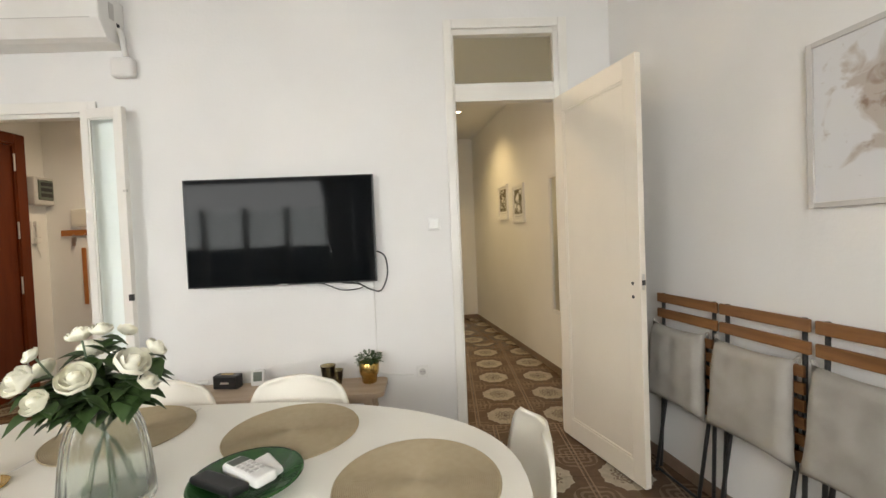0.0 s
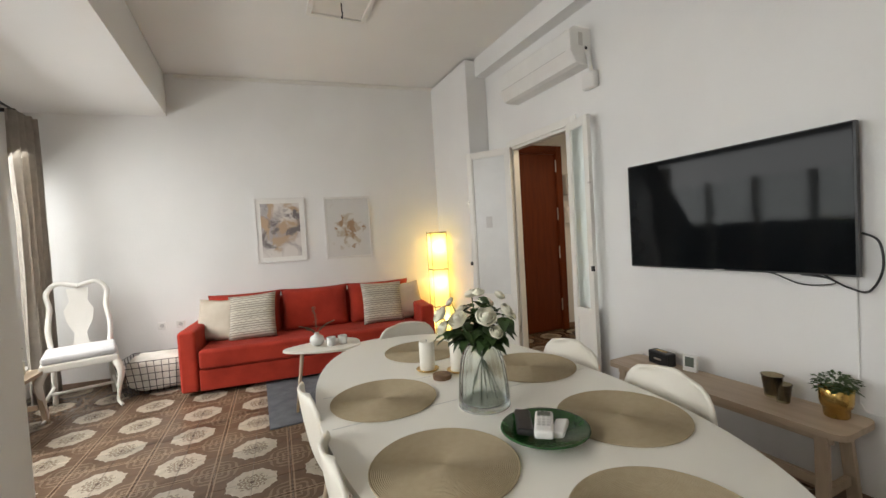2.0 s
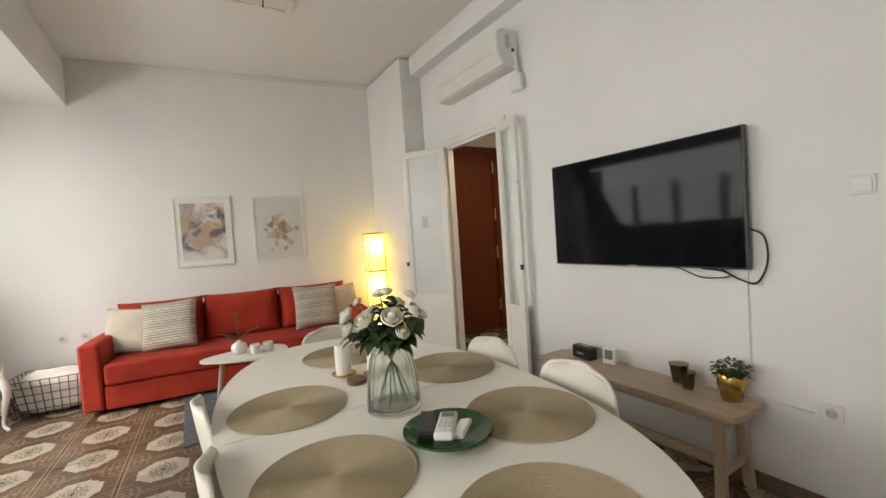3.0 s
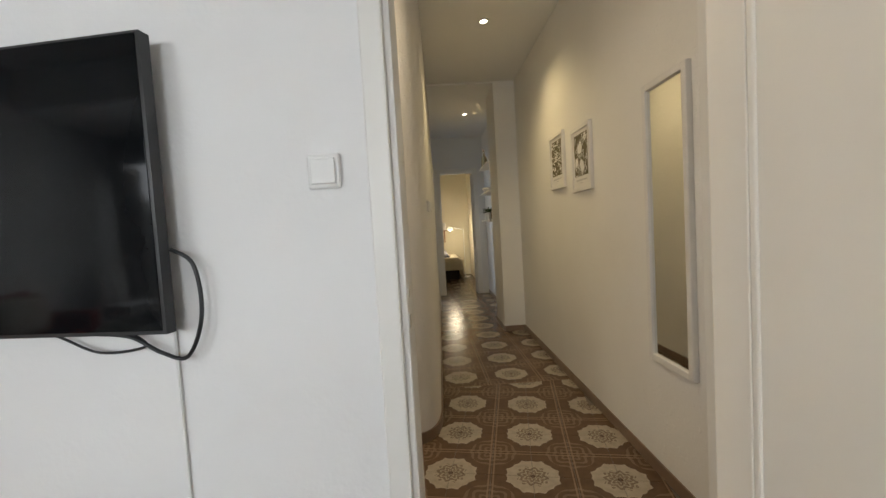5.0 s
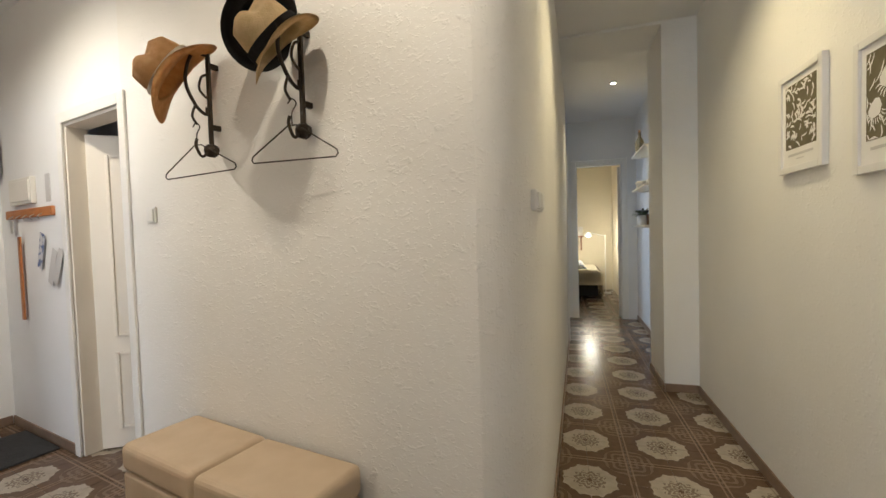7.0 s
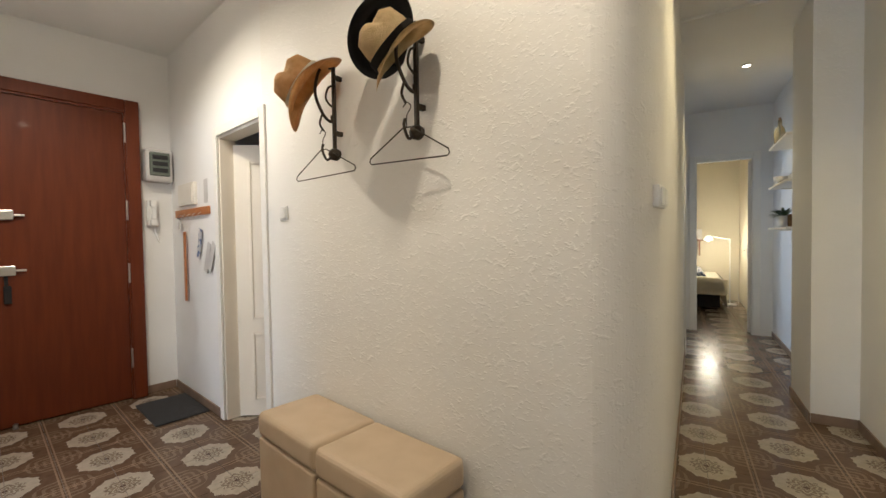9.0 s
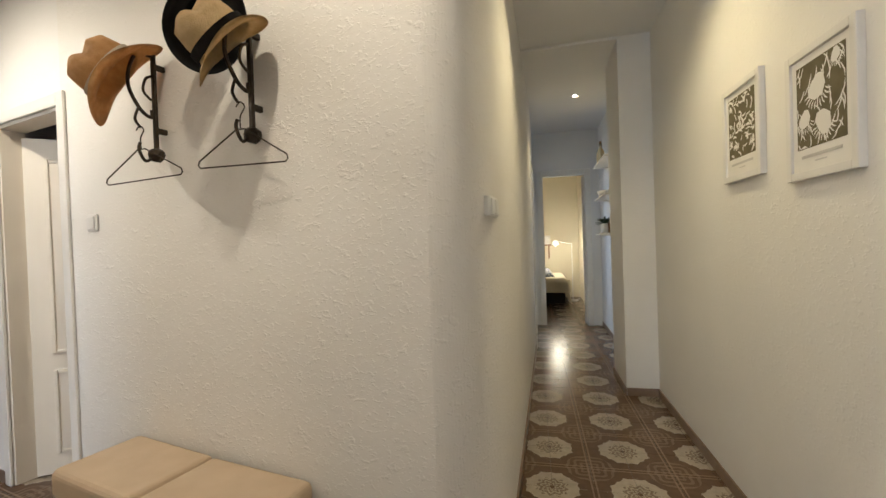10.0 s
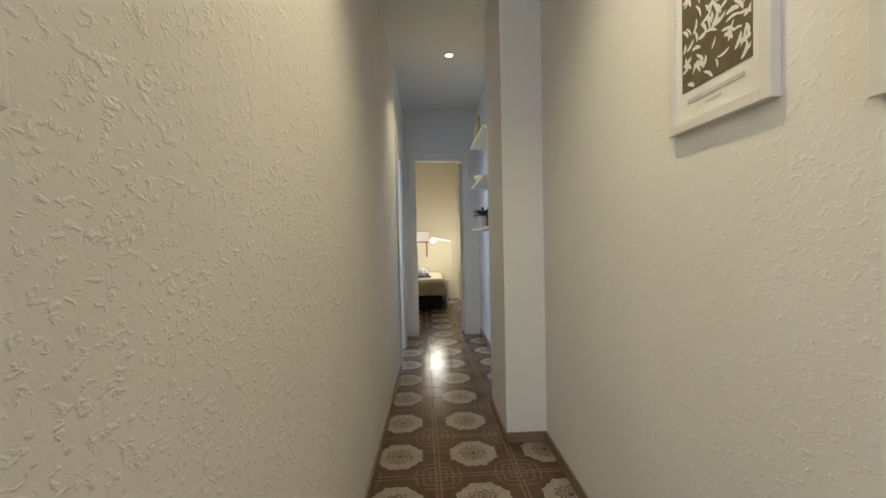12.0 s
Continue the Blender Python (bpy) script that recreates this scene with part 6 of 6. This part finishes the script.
solo("shell_ornament", bm, PAPER, CORR @ pose(2.36, 8.72, 1.7555), "pale shell ornament on the middle shelf", "ornament", smooth=True)
lb = empty("leaning_picture", CORR @ pose(2.38, 8.46, 2.1355, 0, 5, 0), "dark framed board leaning on the upper shelf", "picture")
part("board", boxes(((-0.02, -0.02, 0), (0.0, 0.38, 0.58)), bevel=0.003), WOODSLICE, lb)
part("paper", boxes(((-0.022, 0.02, 0.04), (-0.0202, 0.34, 0.54))), GRAYFRAME, lb)
bt = empty("glass_bottle", CORR @ pose(2.27, 8.90, 2.1355), "dark olive glass bottle on the upper shelf", "bottle")
part("bottle_body", lathe(bmesh.new(), [(0.04, 0), (0.045, 0.006), (0.046, 0.13), (0.036, 0.17), (0.016, 0.20), (0.015, 0.25), (0.018, 0.252)], 24), SMOKE, bt, smooth=True)
part("stopper", rod(bmesh.new(), (0, 0, 0.252), (0, 0, 0.275), 0.012), WOODSLICE, bt)
# bedroom door frame, open leaf, side door frame
d = empty("door_4", CORR @ pose(1.935, 10.40, 0), "white bedroom door frame with the door standing open", "door", kind="structure")
part("frame_post", boxes(((-0.345, 0.002, 0), (-0.30, 0.098, 2.31))), TRIM, d)
part("frame_post", boxes(((0.30, 0.002, 0), (0.345, 0.098, 2.31))), TRIM, d)
part("frame_head", boxes(((-0.30, 0.003, 2.27), (0.30, 0.097, 2.31))), TRIM, d)
part("casing", boxes(((-0.39, -0.016, 0), (-0.315, -0.001, 2.355)), ((0.315, -0.016, 0), (0.39, -0.001, 2.355)), ((-0.315, -0.016, 2.295), (0.315, -0.001, 2.355)), bevel=0.004), TRIM, d)
bl = empty("bedroom_door_leaf", CORR @ pose(2.225, 10.52, 0.012, 0, 0, 84), "white bedroom door leaf standing open", "door")
part("slab", boxes(((0, -0.018, 0), (0.60, 0.018, 2.24)), bevel=0.002), TRIM, bl)
hd = part("handle", boxes(((0.53, 0.018, 0.93), (0.56, 0.026, 1.13))), CHROME, bl)
part("lever", rod(bmesh.new(), (0.545, 0.05, 1.06), (0.44, 0.055, 1.06), 0.008), CHROME, hd)
d = empty("door_5", CORR @ pose(1.475, 9.42, 0, 0, 0, 90), "white frame of the side room doorway", "door", kind="structure")
part("frame_post", boxes(((0.36, -0.005, 0), (0.40, 0.12, 2.22))), TRIM, d)
part("frame_post", boxes(((-0.40, -0.005, 0), (-0.36, 0.12, 2.22))), TRIM, d)
part("frame_head", boxes(((-0.36, -0.004, 2.18), (0.36, 0.12, 2.22))), TRIM, d)
part("casing", boxes(((-0.45, -0.024, 0), (-0.385, -0.011, 2.26)), ((0.385, -0.024, 0), (0.45, -0.011, 2.26)), ((-0.385, -0.024, 2.205), (0.385, -0.011, 2.26)), bevel=0.003), TRIM, d)
# bedroom
SHEET = material("cream_bedspread", (0.74, 0.68, 0.54), (0.68, 0.61, 0.47), 6, 0.9, bump=0.4, bscale=140)
bed = empty("bed", CORR @ pose(1.42, 12.88, 0) @ Matrix.Diagonal((1.0, 0.86, 1.0, 1.0)), "bed with a cream bedspread hanging over a dark base", "bed")
part("base", boxes(((-0.75, -0.75, 0.05), (0.60, 0.75, 0.30)), bevel=0.01), FELT, bed, "dark bed base")
part("mattress", boxes(((-0.78, -0.80, 0.30), (0.64, 0.80, 0.56)), bevel=0.06, seg=4), SHEET, bed)
bm = bmesh.new()
rows = []
for i in range(5):
    rows.append([bm.verts.new((0.65 + 0.012 * i + 0.02 * math.sin(j * 1.3) * i / 4, -0.82 + 1.64 * j / 24, 0.53 - 0.118 * i)) for j in range(25)])
for a, b in zip(rows, rows[1:]):
    for j in range(24):
        bm.faces.new((a[j], a[j + 1], b[j + 1], b[j]))
bmesh.ops.solidify(bm, geom=bm.faces[:], thickness=0.006)
part("bedspread_drop", bm, SHEET, bed, smooth=True)
bm = bmesh.new()
rows = [[bm.verts.new((-0.8 + 1.5 * j / 24, -0.81 - 0.010 * i + 0.015 * math.sin(j * 1.1) * i / 3, 0.53 - 0.085 * i)) for j in range(25)] for i in range(4)]
for a, b in zip(rows, rows[1:]):
    for j in range(24):
        bm.faces.new((a[j], a[j + 1], b[j + 1], b[j]))
bmesh.ops.solidify(bm, geom=bm.faces[:], thickness=0.006)
part("bedspread_front", bm, SHEET, bed, smooth=True)
solo("bed_cushion", pillow(0.42, 0.30, 0.12, CLOTH, 31), BLUEPAPER, CORR @ pose(1.60, 12.52, 0.63, -62, 0, 20), "dark patterned cushion on the bed", "cushion", smooth=True)
bs = empty("bed_shelf", CORR @ pose(1.55, 13.6, 1.18), "wooden wall shelf on brackets above the bed", "shelf")
part("board", boxes(((-0.45, -0.2, 0), (0.32, -0.001, 0.025))), TEAK, bs)
part("bracket", boxes(((0.2, -0.16, -0.03), (0.23, -0.001, 0)), ((0.2, -0.03, -0.30), (0.23, -0.001, -0.03))), TEAK, bs)
solo("storage_box", boxes(((-0.12, -0.16, 0), (0.12, -0.01, 0.2)), bevel=0.006), PAPER, CORR @ pose(1.68, 13.6, 1.2055), "white storage box on the bedroom shelf", "box")
fl = empty("reading_lamp", CORR @ pose(2.22, 13.0, 0), "slim white floor reading lamp, lit", "floor lamp")
part("base", lathe(bmesh.new(), [(0.11, 0), (0.11, 0.015), (0.02, 0.025)], 28), PLASTIC, fl, smooth=True)
part("pole", rod(bmesh.new(), (0, 0, 0.02), (0, 0, 1.22), 0.009), PLASTIC, fl)
part("arm", rod(bmesh.new(), (0, 0, 1.2), (-0.30, 0.1, 1.27), 0.007), PLASTIC, fl)
bm = bmesh.new()
lathe(bm, [(0.085, 0.0), (0.06, 0.07), (0.03, 0.10), (0.028, 0.098), (0.058, 0.068), (0.082, 0.0)], 24, (-0.33, 0.1, 1.19), caps=False)
part("shade", bm, PLASTIC, fl, smooth=True)
sph = bmesh.new()
bmesh.ops.create_uvsphere(sph, u_segments=12, v_segments=8, radius=0.028, matrix=Matrix.Translation((-0.33, 0.1, 1.20)))
part("bulb", sph, BULB, fl)
lamp("reading_light", "POINT", CORR @ pose(1.89, 12.80, 1.15), 22, (1.0, 0.82, 0.54), 0.16)
bm = bmesh.new()
tube(bm, spline([(2.22, 13.0, 0.01), (2.3, 12.9, 0.008), (2.32, 13.2, 0.008), (2.38, 13.3, 0.008), (2.40, 13.5, 0.15)], 6), 0.005, 6)
solo("lamp_cord", bm, PLASTIC, CORR, "white lamp cord lying on the floor", "cable", smooth=True)

# ---- skirting ----
def skirt(frame_m, *items):
    solo("baseboard", boxes(*items, bevel=0.003), SKIRT, frame_m, "brown ceramic skirting along the wall", "skirting", kind="structure")


skirt(ROOM, ((-2.12, -0.012, 0), (0.08, -0.001, 0.07)), ((-3.78, -0.012, 0), (-3.15, -0.001, 0.07)), ((-4.55, -0.182, 0), (-3.768, -0.171, 0.07)))
skirt(WEST, ((0.001, -4.6, 0), (0.012, -0.2, 0.07)))
skirt(CORR, ((2.349, -1.0, 0), (2.359, 3.4, 0.07)))
skirt(CORR, ((RIGHT - 0.012, 3.45, 0), (RIGHT - 0.001, 7.521, 0.066)), ((2.226, 7.522, 0), (RIGHT - 0.001, 7.534, 0.066)), ((2.213, 7.522, 0), (2.224, 8.12, 0.066)), ((2.438, 8.2, 0), (2.449, 10.39, 0.066)))
skirt(HALL, ((HALL_W + 0.001, 1.265, 0), (HALL_W + 0.012, 1.487, 0.066)), ((HALL_W + 0.013, 1.488, 0), (-2.92, 1.499, 0.066)), ((HALL_W + 0.001, 0.0, 0), (HALL_W + 0.012, 0.195, 0.066)))
bm = bmesh.new()
path_ = [Vector((-2.10, HATS, 0)), *radius_pts, corr_end]
for a, b in zip(path_, path_[1:]):
    side = Vector((b.y - a.y, a.x - b.x, 0)).normalized() * 0.011
    vs = [bm.verts.new(p) for p in (a + side * 0.1, b + side * 0.1, b + side, a + side)]
    vt = [bm.verts.new(p + Vector((0, 0, 0.066))) for p in (a + side * 0.1, b + side * 0.1, b + side, a + side)]
    bm.faces.new(vt)
    bm.faces.new((vs[2], vs[3], vt[3], vt[2]))
bmesh.ops.remove_doubles(bm, verts=bm.verts[:], dist=0.002)
bmesh.ops.recalc_face_normals(bm, faces=bm.faces[:])
solo("baseboard", bm, SKIRT, HALL, "brown ceramic skirting following the rounded wall", "skirting", kind="structure")

# ---- floor tiles: four printed tiles make one octagon ----
def tile_material(name, brown, mid, light):
    m = bpy.data.materials.new(name)
    m.use_nodes = True
    nt = m.node_tree
    b = nt.nodes["Principled BSDF"]

    def op(kind, a, c=0.0):
        n_ = nt.nodes.new("ShaderNodeMath")
        n_.operation = kind
        for k, v_ in enumerate((a, c)):
            if isinstance(v_, (int, float)):
                n_.inputs[k].default_value = v_
            else:
                nt.links.new(v_, n_.inputs[k])
        return n_.outputs[0]

    def mix(f, a, c):
        n_ = nt.nodes.new("ShaderNodeMix")
        n_.data_type = "RGBA"
        nt.links.new(f, n_.inputs["Factor"])
        for k, v_ in ((6, a), (7, c)):
            if isinstance(v_, tuple):
                n_.inputs[k].default_value = (*v_, 1)
            else:
                nt.links.new(v_, n_.inputs[k])
        return n_.outputs[2]

    uv = nt.nodes.new("ShaderNodeUVMap")
    sep = nt.nodes.new("ShaderNodeSeparateXYZ")
    nt.links.new(uv.outputs[0], sep.inputs[0])
    x, y = sep.outputs["X"], sep.outputs["Y"]
    geo = nt.nodes.new("ShaderNodeNewGeometry")
    nz = nt.nodes.new("ShaderNodeTexNoise")
    nz.inputs["Scale"].default_value, nz.inputs["Detail"].default_value = 22.0, 6.0
    nt.links.new(geo.outputs["Position"], nz.inputs["Vector"])
    fine = nt.nodes.new("ShaderNodeTexVoronoi")
    fine.inputs["Scale"].default_value = 9.0
    nt.links.new(uv.outputs[0], fine.inputs["Vector"])
    ang = op("ARCTAN2", y, x)
    rad = op("SQRT", op("ADD", op("MULTIPLY", x, x), op("MULTIPLY", y, y)))
    octo = op("MAXIMUM", op("MAXIMUM", x, y), op("MULTIPLY", op("ADD", x, y), 0.725))
    scallop = op("MULTIPLY", op("ABSOLUTE", op("SINE", op("MULTIPLY", ang, 8.0))), 0.035)
    edge = op("ADD", octo, scallop)
    pale = op("LESS_THAN", edge, 0.645)
    rim = op("MULTIPLY", op("GREATER_THAN", edge, 0.605), pale)
    centre = op("LESS_THAN", op("ADD", rad, op("MULTIPLY", op("SINE", op("MULTIPLY", ang, 12.0)), 0.045)), 0.37)
    petals = op("GREATER_THAN", op("SINE", op("ADD", op("MULTIPLY", rad, 48.0), op("MULTIPLY", op("SINE", op("MULTIPLY", ang, 8.0)), 2.2))), -0.35)
    hub = op("LESS_THAN", rad, 0.06)
    fx, fy = op("SUBTRACT", 1.0, x), op("SUBTRACT", 1.0, y)
    r2 = op("SQRT", op("ADD", op("MULTIPLY", fx, fx), op("MULTIPLY", fy, fy)))
    a2 = op("ARCTAN2", fy, fx)
    arcs = op("GREATER_THAN", op("SINE", op("ADD", op("MULTIPLY", r2, 34.0), op("MULTIPLY", op("SINE", op("MULTIPLY", a2, 6.0)), 1.6))), 0.25)
    arcs = op("MULTIPLY", arcs, op("LESS_THAN", r2, 0.62))
    line = op("MAXIMUM", op("MULTIPLY", op("GREATER_THAN", x, 0.925), op("LESS_THAN", x, 0.965)), op("MULTIPLY", op("GREATER_THAN", y, 0.925), op("LESS_THAN", y, 0.965)))
    col = mix(op("MULTIPLY", arcs, 0.85), brown, mid)
    col = mix(op("MULTIPLY", line, 0.7), col, (0.28, 0.195, 0.13))
    col = mix(pale, col, light)
    col = mix(op("MULTIPLY", rim, 0.35), col, (0.41, 0.355, 0.285))
    col = mix(op("MULTIPLY", op("MULTIPLY", centre, petals), 0.7), col, (0.115, 0.075, 0.05))
    col = mix(hub, col, (0.10, 0.065, 0.05))
    hsv = nt.nodes.new("ShaderNodeHueSaturation")
    nt.links.new(col, hsv.inputs["Color"])
    mr = nt.nodes.new("ShaderNodeMapRange")
    mr.inputs["To Min"].default_value, mr.inputs["To Max"].default_value = 0.70, 1.28
    nt.links.new(nz.outputs["Fac"], mr.inputs["Value"])
    nt.links.new(mr.outputs[0], hsv.inputs["Value"])
    nt.links.new(hsv.outputs[0], b.inputs["Base Color"])
    rr = nt.nodes.new("ShaderNodeMapRange")
    rr.inputs["To Min"].default_value, rr.inputs["To Max"].default_value = 0.13, 0.28
    nt.links.new(nz.outputs["Fac"], rr.inputs["Value"])
    nt.links.new(rr.outputs[0], b.inputs["Roughness"])
    b.inputs["Specular IOR Level"].default_value = 0.2
    bp = nt.nodes.new("ShaderNodeBump")
    bp.inputs["Strength"].default_value, bp.inputs["Distance"].default_value = 0.05, 0.002
    nt.links.new(nz.outputs["Fac"], bp.inputs["Height"])
    nt.links.new(bp.outputs[0], b.inputs["Normal"])
    return m


TILE = tile_material("printed_floor_tile", (0.112, 0.070, 0.044), (0.19, 0.135, 0.092), (0.36, 0.31, 0.245))
floor_ob = bpy.data.objects["floor"]


def tile_verts(s, top):
    h, c, g = s / 2 - 0.0012, 0.0022, top
    low = [(-h, -h, g - 0.006), (h, -h, g - 0.006), (h, h, g - 0.006), (-h, h, g - 0.006)]
    mid_ = [(-h, -h, g - 0.0012), (h, -h, g - 0.0012), (h, h, g - 0.0012), (-h, h, g - 0.0012)]
    up = [(-h + c, -h + c, g), (h - c, -h + c, g), (h - c, h - c, g), (-h + c, h - c, g)]
    return low + mid_ + up


TILE_FACES = [(8, 9, 10, 11)] + [(4 + k, 4 + (k + 1) % 4, 8 + (k + 1) % 4, 8 + k) for k in range(4)] + [(k, (k + 1) % 4, 4 + (k + 1) % 4, 4 + k) for k in range(4)]


def tile_mesh(name, places, s, top, mat):
    """places: (x, y, quarter); the printed octagon's centre lies at the tile's corner turned by that quarter."""
    base = tile_verts(s, top)
    verts, faces, uvs = [], [], []
    for x, y, q_ in places:
        k0 = len(verts)
        c, sn = ((1, 0), (0, 1), (-1, 0), (0, -1))[q_]
        verts += [(x + c * vx - sn * vy, y + sn * vx + c * vy, vz) for vx, vy, vz in base]
        for f in TILE_FACES:
            faces.append([k0 + i for i in f])
            uvs += [(base[i][0] / s + 0.5, base[i][1] / s + 0.5) for i in f]
    me = bpy.data.meshes.new(name)
    me.from_pydata(verts, [], faces)
    layer = me.uv_layers.new(name="UVMap")
    layer.data.foreach_set("uv", [c for p in uvs for c in p])
    me.materials.append(mat)
    me.update()
    return me


def grid_places(cx, cy, pitch, lo, hi, keep):
    """Four tiles round every octagon centre of a grid."""
    out = []
    i0, i1 = math.floor((lo[0] - cx) / pitch) - 1, math.ceil((hi[0] - cx) / pitch) + 1
    j0, j1 = math.floor((lo[1] - cy) / pitch) - 1, math.ceil((hi[1] - cy) / pitch) + 1
    for i in range(i0, i1 + 1):
        for j in range(j0, j1 + 1):
            for q_, (sx, sy) in enumerate(((1, 1), (-1, 1), (-1, -1), (1, -1))):
                x, y = cx + i * pitch + sx * pitch / 4, cy + j * pitch + sy * pitch / 4
                if lo[0] <= x <= hi[0] and lo[1] <= y <= hi[1] and keep(x, y):
                    out.append((x, y, q_))
    return out


toroom_living = ROOM.inverted()


def lay(name, m, places, size, top, label):
    """Tiles as one joined field of the floor."""
    ob = tagged(new(name, tile_mesh(name, places, size, top, TILE)), label, kind="stuff")
    ob.parent = floor_ob
    ob.matrix_basis = m


def lay_each(m, places, size, top):
    """Tiles as single pieces of the floor that share one mesh."""
    one = tile_mesh("tile", [(0, 0, 0)], size, top, TILE)
    for x, y, q_ in places:
        ob = new("tile", one)
        ob.parent = floor_ob
        ob.matrix_basis = m @ pose(x, y, 0, 0, 0, 90 * q_)


TILED = pose(2.018, 6.131, 0, 0, 0, 0.7)         # corridor tiles, from the centre of one octagon
LAID = pose(-1.361, 1.402, 0, 0, 0, -11.1)       # living room tiles
lay_each(TILED, grid_places(0, 0, 0.434, (-0.8, -0.2), (0.7, 3.0), lambda x, y: (TILED @ Vector((x, y, 0))).x > 1.28), 0.217, 0.0)
lay("tile_field", TILED, grid_places(0, 0, 0.434, (-2.0, 3.0), (0.7, 7.7), lambda x, y: True), 0.217, 0.0, "brown printed floor tiles of the bedroom end")


def in_hall(x, y):
    p = HALL @ Vector((x, y, 0))
    return (toroom_living @ p).y > 0.02 and p.x < 2.55 and (y < 1.62 or p.x > 1.30)


hall = grid_places(-2.852, 1.235, 0.4245, (-4.05, -0.5), (1.6, 2.62), in_hall)
lay_each(HALL, [p for p in hall if p[0] > -3.2], 0.2122, -0.0016)
lay("tile_field", HALL, [p for p in hall if p[0] <= -3.2] + grid_places(-2.852, 1.235, 0.4245, (-3.9, 1.62), (-1.2, 3.2), lambda x, y: True), 0.2122, -0.0016, "brown printed floor tiles of the hall")
lay("tile_field", LAID, grid_places(0, 0, 0.438, (-4.0, -4.2), (4.6, 3.6), lambda x, y: (LAID @ Vector((x, y, 0))).x < 2.45 and -4.75 < (toroom_living @ (LAID @ Vector((x, y, 0)))).y < 0.06), 0.219, -0.0005, "brown printed floor tiles of the living room")
